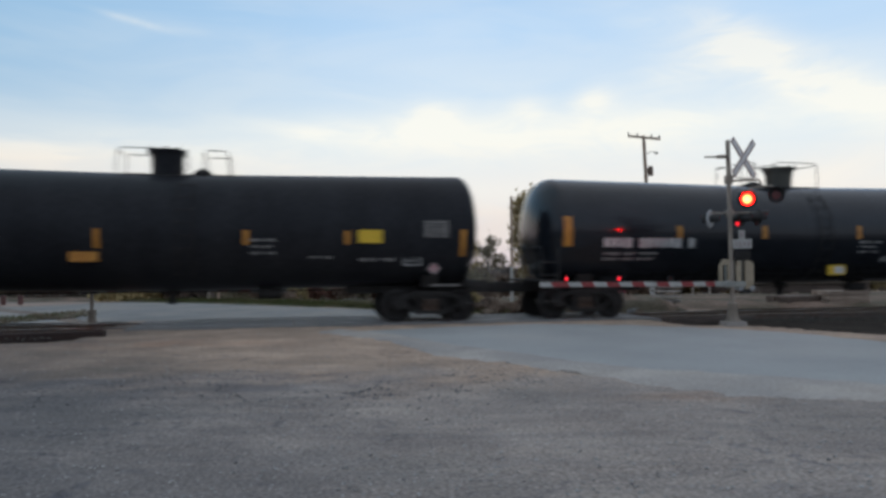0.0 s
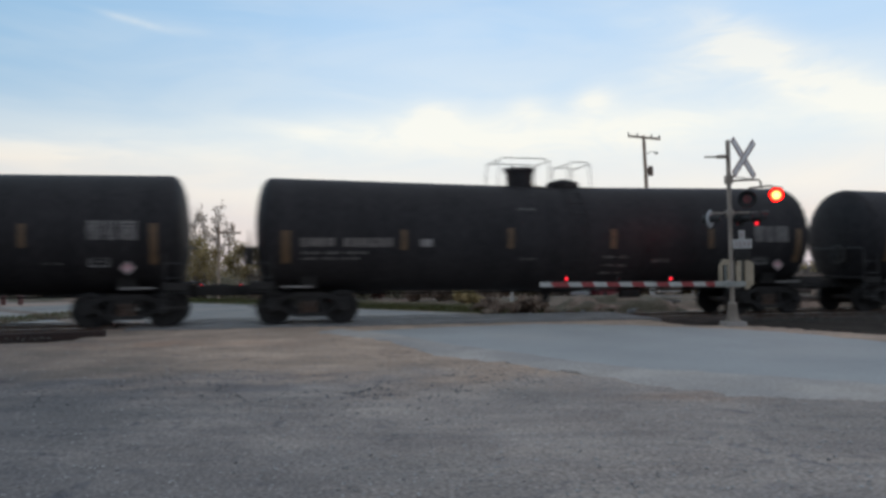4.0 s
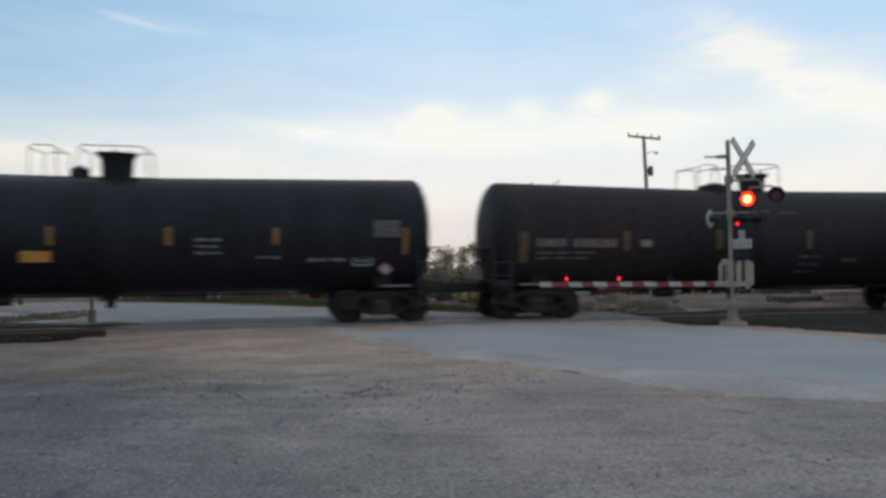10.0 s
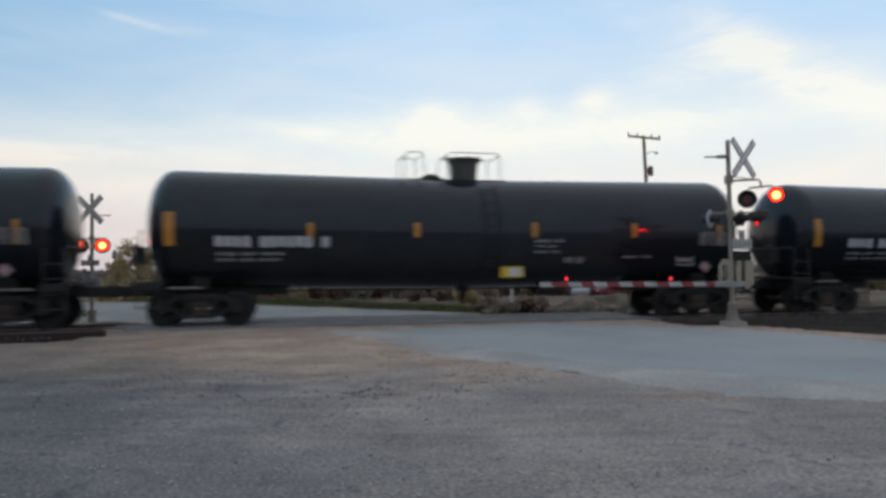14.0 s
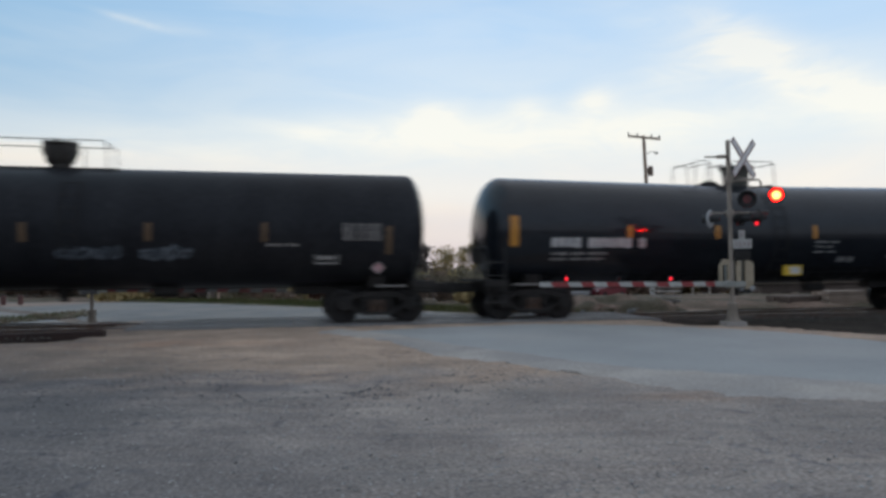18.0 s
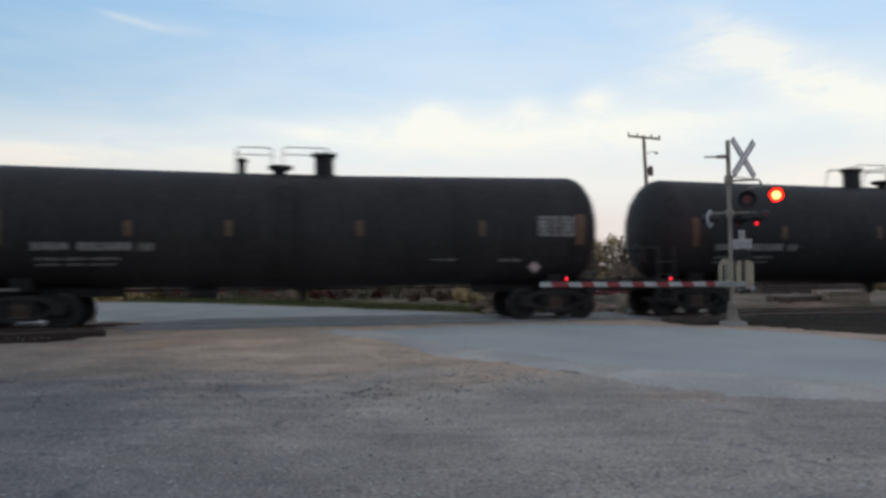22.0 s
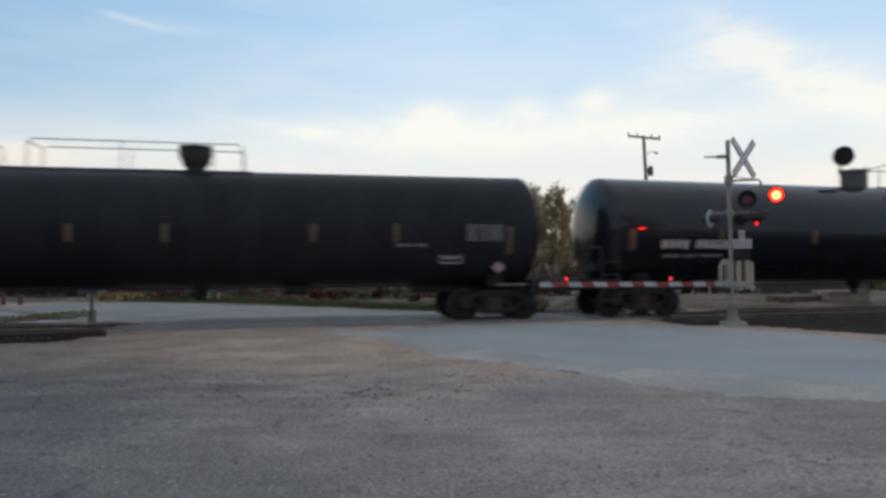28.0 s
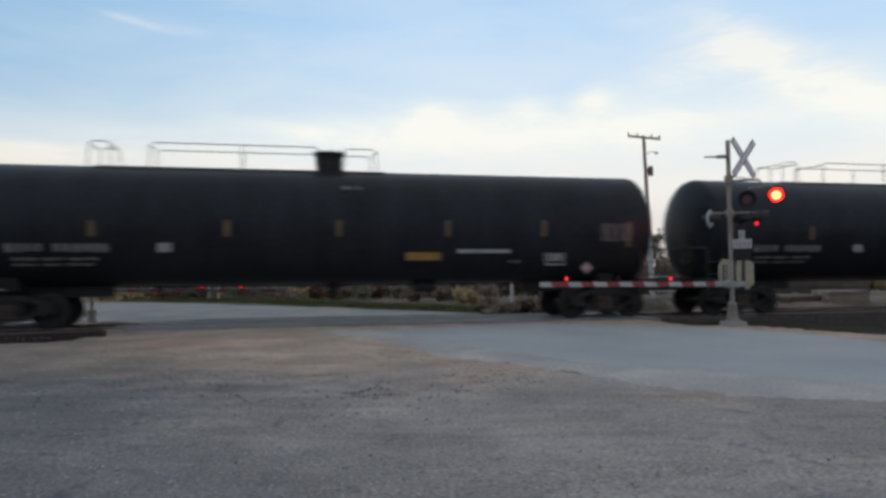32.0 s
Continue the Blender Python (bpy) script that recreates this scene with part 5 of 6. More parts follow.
def build_train():
    made, cars = {}, []
    for i, (rear, kind) in enumerate(zip(REARS, KINDS)):
        front = REARS[i - 1] if i else rear + 18.38
        mid = (rear + front) / 2
        place = Matrix.Translation(on_track(mid)) @ pose(0, 0, 0, 0, 0, TURN)
        key = kind + (str(i) if i in BOX or i in OWN else "")
        if key not in made:
            made[key] = build_car(kind.upper(), kind.islower(), BOX.get(i, ()), OWN.get(i))
            car = made[key][0]
            car.matrix_basis = place
        else:
            car = copy_thing(made[key][0], place)
        cars.append((car, mid))
    return cars


CARS = build_train()


def spray(i, items):
    """Graffiti that one car alone carries."""
    shell = next(c for c in CARS[i][0].children if c.name.startswith("tank"))
    spec = SPECS[KINDS[i].upper()]
    for k, (mat, x0, x1, z0, z1, letters, w) in enumerate(items):
        bm = BM()
        scribble(bm, spec, x0, x1, z0, z1, letters, i * 7 + k, w)
        tagged(part("graffiti", bm, mat, shell, "sprayed looping graffiti", smooth=60), kind="stuff")


spray(17, [("graffiti_blue", 0.24, 1.72, 1.65, 2.03, 6, 0.06), ("graffiti_blue", 2.12, 3.34, 1.65, 2.03, 4, 0.08), ("graffiti_blue", -5.7, -4.9, 1.6, 1.9, 4, 0.06)])
spray(18, [("graffiti_blue", -3.0, -0.3, 1.55, 1.95, 4, 0.05), ("graffiti_blue", 0.0, 0.9, 1.75, 2.1, 3, 0.09)])
spray(21, [("graffiti_pale", -3.73, 0.27, 1.66, 2.26, 7, 0.065), ("graffiti_blue", -3.3, -0.9, 1.32, 1.78, 6, 0.075), ("graffiti_blue", 3.35, 4.17, 1.49, 1.95, 3, 0.08), ("graffiti_blue", -6.0, -5.4, 1.4, 2.0, 2, 0.08)])
spray(23, [("graffiti_blue", -8.29, -4.44, 1.55, 1.95, 9, 0.07), ("graffiti", -3.1, -2.2, 1.73, 2.2, 2, 0.10), ("graffiti_pale", 2.37, 4.81, 1.45, 2.16, 5, 0.075)])


# ---- crossing signals ----
BLINK_FIRST, BLINK_STEP, CLIP_END = 0.65, 0.7076, 32.0
ADDED_SHUTTERS = []                      # (object, closed pose in its lamp, phase): phase 0 shows with the first lamp, 1 with its twin


def lamp_unit(parent, name, m, phase, r=0.165, plate=0.30, lit="lit", back="black", tunnel=0.0):
    """A flasher: black backing disc, housing, half-tube hood, glowing lens and an added shutter that darkens it by
    turns.
    """
    bm = BM()
    turned(bm, [(0.30, 0.03), (0.28, r * 0.9), (0.06, r * 1.18), (0.0, r * 1.25), (-0.01, r * 0.5)], "y", 20)
    lamp = part(name, bm, "black", parent, "black flasher housing", m=m)
    if plate:
        bm = BM()
        turned(bm, [(0.005, plate - 0.01), (0.025, plate), (0.04, plate - 0.01)], "y", 32)
        part("backing_disc", bm, "black" if back == "black" else "disc_pale", lamp, "round black backing disc" if back == "black" else "round pale metal backing disc")
    bm = BM()
    inner, outer = [], []
    for k in range(17):
        a = math.radians(-90 + 360 * k / 16 if tunnel else -35 + 250 * k / 16)
        d = tunnel or (0.12 + 0.16 * max(0, math.sin(a)))
        for lst, rr in ((inner, r * 1.18), (outer, r * 1.25)):
            lst.append((bm.verts.new((rr * math.cos(a), 0.0, rr * math.sin(a))), bm.verts.new((rr * math.cos(a), -d, rr * math.sin(a)))))
    for lst in (inner, outer):
        for p, q in zip(lst, lst[1:]):
            bm.faces.new((p[0], q[0], q[1], p[1]))
    for p, q, p2, q2 in zip(inner, inner[1:], outer, outer[1:]):
        bm.faces.new((p[1], q[1], q2[1], p2[1]))
    part("hood", bm, "black", lamp, "tube hood" if tunnel else "half-round hood")
    bm = BM()
    turned(bm, [(0.0, r), (-0.004, r * 0.98), (-0.009, r * 0.7), (-0.011, r * 0.3), (-0.012, 0.005)], "y", 24)
    part("lens", bm, lit, lamp, "glowing red lens", m=pose(0, -0.01, 0))
    if phase is not None:
        # the lens always glows; this added shutter covers it to imitate blinking
        bm = BM()
        turned(bm, [(-0.008, 0.004), (-0.007, r * 0.35), (-0.006, r * 0.65), (-0.004, r * 1.15), (0.004, r * 1.15), (0.006, r * 0.4)], "y", 24, (0, 0, -r * 1.15))
        hinge = pose(0, -0.031, r * 1.15)
        s = part("shutter", bm, "black", lamp, "added dark shutter that stands for the unlit lens", m=hinge)
        s.data.materials.append(M["dark_red"])
        for p in s.data.polygons:
            p.material_index = 1 if math.hypot(p.center.x, p.center.z + r * 1.15) < r * 0.62 else 0
        ADDED_SHUTTERS.append((s, hinge, phase, lit == "lit" and phase == 0))
    return lamp


def crossbuck(parent, m, size=1.2, red_edge=True):
    for k, tilt in enumerate((45, -45)):
        bm = BM()
        box(bm, -size / 2, size / 2, -0.012 - k * 0.014, 0.0 - k * 0.014, -0.10, 0.10, 0.004)
        blade = part("crossbuck_blade", bm, "blade_white" if red_edge else "blade_back", parent, "white blade with a thin red border" if red_edge else "grey back of a crossbuck blade", m=m @ pose(0, 0, 0, 0, tilt, 0))
        if red_edge:
            bm = BM()
            for z in (-0.095, 0.07):
                box(bm, -size / 2 + 0.02, size / 2 - 0.02, -0.016 - k * 0.014, -0.0125 - k * 0.014, z, z + 0.025)
            for x in (-size / 2 + 0.015, size / 2 - 0.04):
                box(bm, x, x + 0.025, -0.0165 - k * 0.014, -0.0125 - k * 0.014, -0.07, 0.07)
            part("border", bm, "blade_red", blade)


def mast_parts(sig, h, r=0.058):
    bm = BM()
    turned(bm, [(0.0, 0.20), (0.03, 0.20), (0.05, 0.15), (0.42, 0.11), (0.46, 0.13), (0.50, 0.08)], "z", 18)
    for k in range(4):
        a = math.pi / 4 + math.pi / 2 * k
        turned(bm, [(0.03, 0.025), (0.09, 0.025)], "z", 6, (0.165 * math.cos(a), 0.165 * math.sin(a), 0))
    part("base_casting", bm, "mast_base", sig, "flared cast mast base")
    bm = BM()
    turned(bm, [(0.4, r), (h - 0.02, r), (h, r * 0.6), (h + 0.02, 0.01)], "z", 16)
    part("mast", bm, "mast", sig, "weathered metal mast")
    bm = BM()
    box(bm, -0.26, 0.28, -0.26, 0.26, -0.35, -0.008, 0.02)
    part("footing", bm, "shoulder_dust", sig, "dusty concrete footing")


NEARER = Matrix.Translation((0, 0, H_EYE)) @ Matrix.Scale(0.945, 4) @ Matrix.Translation((0, 0, -H_EYE))   # true size and distance of the near signal


def near_signal():
    sig = thing("crossing_signal", "weathered metal crossing signal with crossbuck and red flashers", "railway signal", NEARER @ pose(7.62, 19.45, 0.0, 0, -0.8, 0), "crossing signals")
    mast_parts(sig, 4.78)
    crossbuck(sig, pose(0.36, -0.09, 4.28, 0, 0, 34), 1.34)
    bm = BM()
    tube(bm, [(0.03, 0, 3.70), (0.78, 0, 3.72), (0.84, 0, 3.66), (0.84, 0, 3.50)], 0.028, 8)
    tube(bm, [(0.03, 0, 3.82), (0.70, 0, 3.72)], 0.014, 6)
    box(bm, -0.09, 0.09, -0.09, 0.09, 3.62, 3.84, 0.01)
    tube(bm, [(0.43, 0, 3.26), (0.44, 0, 3.42), (0.54, 0, 3.50), (1.10, 0, 3.55), (1.19, 0, 3.51), (1.20, 0, 3.32)], 0.026, 8)
    part("lamp_bracket", bm, "mast", sig, "bent pipe bracket that carries the flashers")
    lamp_unit(sig, "flasher", pose(0.43, -0.10, 3.20, 0, 0, -20), 0, plate=0.24)
    lamp_unit(sig, "flasher", pose(1.20, -0.10, 3.29, 0, 0, -24), 1, plate=0.185)
    bm = BM()
    tube(bm, [(-0.53, 0.02, 2.85), (0.85, 0.02, 2.85)], 0.026, 8)
    box(bm, -0.08, 0.08, -0.08, 0.08, 2.74, 2.94, 0.01)
    part("cross_arm", bm, "mast", sig, "pipe arm with the flashers for the other side")
    lamp_unit(sig, "flasher", pose(-0.53, 0.04, 2.70, 0, 0, 229), 0, r=0.085, plate=0.235, lit="lit_back", back="pale", tunnel=0.16)
    lamp_unit(sig, "flasher", pose(0.33, 0.12, 2.71, 0, 0, 221), 1, r=0.09, plate=0.21, lit="lit_back", tunnel=0.16)
    lamp_unit(sig, "flasher", pose(0.80, 0.06, 2.74, 0, 0, 100), None, r=0.13, plate=0.19, lit="dark_red")
    for k, (x, ph) in enumerate(((0.12, 0), (0.62, 1))):
        lamp_unit(sig, "side_flasher", pose(x, -0.20, 2.55, 0, 0, -20), ph, r=0.055, plate=0, lit="lit_small")
    bm = BM()
    box(bm, 0.04, 0.50, -0.08, 0.06, 1.60, 1.84, 0.02)
    box(bm, -0.02, 0.06, -0.05, 0.05, 1.66, 1.78, 0.01)
    part("junction_box", bm, "iron", sig, "small black junction box")
    bm = BM()
    tube(bm, [(-0.62, 0, 4.34), (0.02, 0, 4.34)], 0.022, 6)
    box(bm, -0.30, -0.02, -0.04, 0.04, 4.30, 4.39, 0.006)
    box(bm, -0.62, -0.34, -0.012, 0.012, 4.325, 4.365, 0.004)
    part("upper_bracket", bm, "mast", sig, "short horizontal bracket near the mast's top")
    bm = BM()
    box(bm, 0.02, 0.52, -0.10, -0.085, 1.90, 2.15, 0.004)
    box(bm, 0.18, 0.34, -0.10, -0.085, 2.15, 2.38, 0.004)
    plate = part("sign_plate", bm, "white", sig, "small white plates with worn marks")
    bm = BM()
    for k in range(4):
        box(bm, 0.07 + k * 0.11, 0.135 + k * 0.11, -0.1035, -0.1005, 1.955, 2.09)
    box(bm, 0.225, 0.295, -0.1035, -0.1005, 2.20, 2.32)
    tagged(part("plate_marks", bm, "faded_mark", plate, "worn reddish-grey bars", smooth=0), kind="stuff")
    return sig


def gate_arm_parts(gate, length, count, lamps, turn=0, sheet_white="white", sheet_red="red"):
    """A striped boom along +x of its own space, with small lamps on top."""
    bm = BM()
    box(bm, -0.35, 0.5, -0.05, 0.05, -0.07, 0.07, 0.01)
    part("arm_root", bm, "box_grey", gate, "grey steel arm root")
    bm = BM()
    box(bm, 0.4, length, -0.02, 0.02, -0.06, 0.06, 0.006)
    arm = part("arm", bm, sheet_white, gate, "white boom with red stripes")
    step = (length - 0.5) / count
    for k in range(count):
        last = 0.10 if k == count - 1 else 0.0
        x0 = 0.5 + step * (k - 0.16)
        bm = BM()
        w = step * (0.48 + last * 1.6)
        o = [(x0, -0.059), (x0 + w, -0.059), (x0 + w + 0.07, 0.059), (x0 + 0.07, 0.059)]
        prism(bm, o, -0.026, -0.0205)
        prism(bm, o, 0.0205, 0.026)
        part("stripe", bm, sheet_red, arm)
    for x, ph in lamps:
        lamp_unit(gate, "arm_lamp", pose(x, 0.03 if turn else -0.03, 0.145, 0, 0, turn), ph, r=0.05 if turn else 0.068, plate=0, lit="lit_small")


def near_gate():
    gx, gy = 7.62, 19.72
    gate = thing("crossing_gate", "lowered crossing gate with a red and white striped boom", "crossing gate", NEARER @ pose(gx, gy, 0.0), "crossing gates")
    bm = BM()
    box(bm, -0.02, 0.30, -0.16, 0.26, 0.86, 1.62, 0.05)
    box(bm, 0.30, 0.50, -0.13, 0.22, 0.95, 1.62, 0.06)
    part("mechanism_box", bm, "box_grey", gate, "pale grey gate mechanism box")
    bm = BM()
    for q in ([(-0.34, 0.98), (-0.26, 0.96), (-0.26, 1.46), (-0.34, 1.46)], [(-0.34, 1.46), (-0.02, 1.50), (-0.02, 1.62), (-0.22, 1.63)], [(-0.12, 0.94), (-0.02, 0.92), (-0.02, 1.50), (-0.12, 1.49)], [(-0.26, 0.96), (-0.12, 0.94), (-0.12, 1.03), (-0.26, 1.05)]):
        prism(bm, q, -0.30, -0.20)
    prism(bm, [(0.10, 0.95), (0.22, 0.95), (0.22, 1.58), (0.10, 1.58)], -0.32, -0.24)
    prism(bm, [(0.42, 0.84), (0.56, 0.98), (0.56, 1.50), (0.46, 1.60), (0.34, 1.60), (0.34, 0.84)], -0.30, -0.20)
    part("counterweight", bm, "tan_metal", gate, "tan steel counterweight frame")
    bm = BM()
    turned(bm, [(-0.10, 0.09), (0.10, 0.09)], "y", 14)
    part("boom_pivot", bm, "galv", gate, m=pose(-0.12, -0.26, 0.98, 0, -0.5, 180 + 11), smooth=30)


near_signal()
near_gate()


def near_boom():
    """The boom is a thing of its own that hangs from the mechanism."""
    arm = thing("gate_boom", "red and white striped gate boom with red lamps", "gate boom", NEARER @ pose(7.45, 19.0, 0.985, 0, -0.3, 180 + 9.5), "crossing gates")
    gate_arm_parts(arm, 5.15, 7, [(4.47, None), (3.10, 0), (1.72, 1)], 160)
    return arm


near_boom()


def far_signal():
    p = (-11.42, 24.0, -0.33)
    sig = thing("crossing_signal", "far-side crossing signal with crossbuck and a pair of red flashers", "railway signal", pose(*p, 0, -0.3, 0), "crossing signals")
    mast_parts(sig, 4.25, 0.055)
    crossbuck(sig, pose(-0.03, -0.07, 3.72, 0, 0, -8), 1.2, False)
    bm = BM()
    tube(bm, [(-0.42, 0, 2.78), (0.44, 0, 2.78)], 0.025, 8)
    box(bm, -0.07, 0.07, -0.07, 0.07, 2.68, 2.86, 0.01)
    part("cross_arm", bm, "mast", sig, "pipe cross arm")
    lamp_unit(sig, "flasher", pose(-0.33, -0.09, 2.55, 0, 0, 20), 0, plate=0.25)
    lamp_unit(sig, "flasher", pose(0.38, -0.09, 2.55, 0, 0, 20), 1, plate=0.25)
    bm = BM()
    box(bm, -0.32, 0.28, -0.085, -0.07, 1.90, 2.08, 0.004)
    box(bm, -0.10, 0.06, -0.085, -0.07, 2.08, 2.24, 0.004)
    part("sign_plate", bm, "mast", sig, "small sign plate seen from behind")
    bm = BM()
    tube(bm, [(0.0, 0, 3.55), (0.62, 0, 3.53)], 0.02, 6)
    part("upper_bracket", bm, "mast", sig)
    bm = BM()
    turned(bm, [(-0.05, 0.02), (0.0, 0.15), (0.04, 0.16), (0.06, 0.02)], "x", 18, (0.72, 0, 2.25))
    part("bell", bm, "mast", sig)
    arm = thing("gate_boom", "lowered far-side gate boom with small red lamps", "gate boom", pose(p[0] + 0.1, p[1] - 0.25, 0.768, 0, 0.4, 4), "crossing gates")
    gate_arm_parts(arm, 6.2, 8, [(2.15, 0), (3.5, 1), (4.75, None)], sheet_white="box_dim", sheet_red="blade_red")
    bm = BM()
    box(bm, -0.28, 0.18, -0.10, 0.30, -0.12, 0.40, 0.04)
    part("mechanism_box", bm, "stone_dark", arm, "grey gate mechanism box")


far_signal()


# ---- poles ----
def utility_pole():
    p = thing("utility_pole", "leaning wooden utility pole with crossarm and transformer", "utility pole", pose(15.62, 55, ground_z(15.62, 55) - 0.36, 0, -2.6, 0))
    bm = BM()
    tube(bm, [(0, 0, -0.5), (0, 0, 6), (0, 0, 12.3)], 0.19, 12, True, 0.12)
    part("pole", bm, "pole_wood", p)
    bm = BM()
    tube(bm, [(0, 0, 0.3), (0, 0, 4.6)], 0.197, 12, True, 0.172)
    part("white_sleeve", bm, "white", p, "whitewashed lower length")
    bm = BM()
    box(bm, -1.2, 1.2, -0.06, 0.06, -0.08, 0.08, 0.01)
    part("crossarm", bm, "pole_wood", p, m=pose(0.0, -0.17, 12.12, 0, 8.5, 0))
    for x in (-1.15, -0.5, 0.55, 1.12):
        bm = BM()
        turned(bm, [(0, 0.03), (0.05, 0.06), (0.12, 0.07), (0.2, 0.035), (0.24, 0.05), (0.26, 0.01)], "z", 10, (x, -0.17, 12.17 - x * 0.149))
        part("insulator", bm, "box_grey", p)
    bm = BM()
    turned(bm, [(9.25, 0.02), (9.27, 0.2), (9.9, 0.2), (9.95, 0.17), (10.0, 0.02)], "z", 16, (0.36, -0.05, 0))
    box(bm, 0.05, 0.25, -0.06, 0.06, 9.5, 9.75)
    part("transformer", bm, "can_brown", p, "rusty brown can transformer")
    bm = BM()
    tube(bm, [(0.05, 0, 10.9), (0.45, 0, 11.05), (0.85, 0, 11.0)], 0.03, 6)
    turned(bm, [(10.82, 0.03), (10.9, 0.12), (11.02, 0.08), (11.05, 0.01)], "z", 10, (0.9, 0, 0))
    part("lamp_arm", bm, "box_grey", p, "small arm with a lamp")


def post(name, label, x, y, z0, z1, r, mat, white_to=None):
    p = thing(name, label, "post", pose(x, y, z0))
    bm = BM()
    tube(bm, [(0, 0, -0.4), (0.01, 0, (z1 - z0) / 2), (0, 0, z1 - z0)], r, 10, True, r * 0.85)
    part("shaft", bm, mat, p)
    if white_to:
        bm = BM()
        tube(bm, [(0, 0, 0.02), (0, 0, white_to)], r * 1.06, 10)
        part("white_sleeve", bm, "white", p, "whitewashed lower length")
    return p


def bollard(x, y):
    b = thing("bollard", "short red-brown timber bollard beside the gravel lane", "bollard", pose(x, y, ground_z(x, y)), "bollards beside the lane")
    bm = BM()
    turned(bm, [(-0.3, 0.13), (0.50, 0.13), (0.55, 0.11), (0.56, 0.02)], "z", 14)
    part("post", bm, "bollard_paint", b)
    bm = BM()
    turned(bm, [(0.50, 0.16), (0.53, 0.16), (0.56, 0.10)], "z", 14)
    part("cap", bm, "bollard_paint", b)


M["bollard_paint"] = material("red_brown_timber_paint", (0.085, 0.035, 0.030), (0.13, 0.052, 0.045), rough=0.7, scale=3, fine=24, grit=0.3)
utility_pole()
bollard(-23.0, 38.6)
bollard(-22.1, 38.6)
post("wooden_post", "grey wooden post, whitewashed below, in the yard", 3.35, 36.0, -0.62, 4.92, 0.075, "pole_wood", 2.1)
pp = post("wooden_post", "thin grey post with a short crossbar among the trees", -15.2, 50, -1.2, 4.3, 0.09, "pole_wood")
bm = BM()
box(bm, -0.1, 1.5, -0.05, 0.05, 5.05, 5.18)
part("crossbar", bm, "pole_wood", pp)


# ---- trees, shrubs and far woods ----
def leaf_cloud(verts, faces, centre, size, count, leaf, rnd):
    for _ in range(count):
        d = Vector((rnd.gauss(0, 1), rnd.gauss(0, 1), rnd.gauss(0, 1))) * 0.48
        c = Vector(centre) + Vector((d.x * size[0], d.y * size[1], d.z * size[2]))
        a = Vector((rnd.uniform(-1, 1), rnd.uniform(-1, 1), rnd.uniform(-1, 1))).normalized()
        b = a.cross(Vector((rnd.uniform(-1, 1), rnd.uniform(-1, 1), rnd.uniform(-1, 1)))).normalized()
        s = leaf * rnd.uniform(0.6, 1.4)
        k = len(verts)
        verts += [tuple(c - a * s), tuple(c + b * s * 0.55), tuple(c + a * s), tuple(c - b * s * 0.55)]
        faces.append((k, k + 1, k + 2, k + 3))


def tree(label, x, y, z0, h, spread, leafmat, seed, leaves=1400, slim=False, leaf=0.16, first=0.25):
    rnd = random.Random(seed)
    t = thing("tree", label, "tree", pose(x, y, z0), "trees beyond the track")
    bm = BM()
    lean = rnd.uniform(-0.03, 0.03) * h
    tube(bm, [(0, 0, -0.3), (lean * 0.3, 0, h * 0.3), (lean * 0.7, 0.05, h * 0.65), (lean, 0, h * 0.97)], h * 0.02 + 0.05, 9, True, 0.03)
    tips = []
    n_l = 22 if slim else 16
    for k in range(n_l):
        f = first + (0.93 - first) * k / (n_l - 1)
        a = rnd.uniform(0, 2 * math.pi)
        ln = spread * (1.05 - 0.75 * f) * rnd.uniform(0.7, 1.15)
        rise = ln * (1.5 if slim else 0.75)
        b0 = Vector((lean * f, 0, h * f))
        tip = b0 + Vector((math.cos(a) * ln, math.sin(a) * ln, rise))
        tip.z = min(tip.z, h * 1.02)
        mid = b0.lerp(tip, 0.5) + Vector((0, 0, -0.12 * ln))
        tube(bm, [b0, mid, tip], h * 0.006 + 0.015, 5, True, 0.012)
        tips += [mid, b0.lerp(tip, 0.75), tip]
        for _ in range(3):
            tw = b0.lerp(tip, rnd.uniform(0.4, 0.9))
            e = tw + Vector((rnd.uniform(-1, 1), rnd.uniform(-1, 1), rnd.uniform(0.2, 1.2))) * spread * 0.28
            tube(bm, [tw, e], 0.02, 4, True, 0.008)
            tips.append(e)
    part("trunk", bm, "bark", t, "bare grey trunk with limbs")
    verts, faces = [], []
    per = max(1, leaves // len(tips))
    for tip in tips:
        leaf_cloud(verts, faces, tip, (spread * 0.24, spread * 0.24, spread * (0.38 if slim else 0.24)), per + rnd.randint(-per // 3, per // 3), leaf, rnd)
    me = bpy.data.meshes.new("crown")
    me.from_pydata(verts, [], faces)
    me.materials.append(M[leafmat])
    c = new("crown", me)
    c.parent = t
    return t


def px(x, d):
    """Plan x of a bearing, given as its place across the picture, at the distance d ahead."""
    return (x - 784) / 1304.8 * d


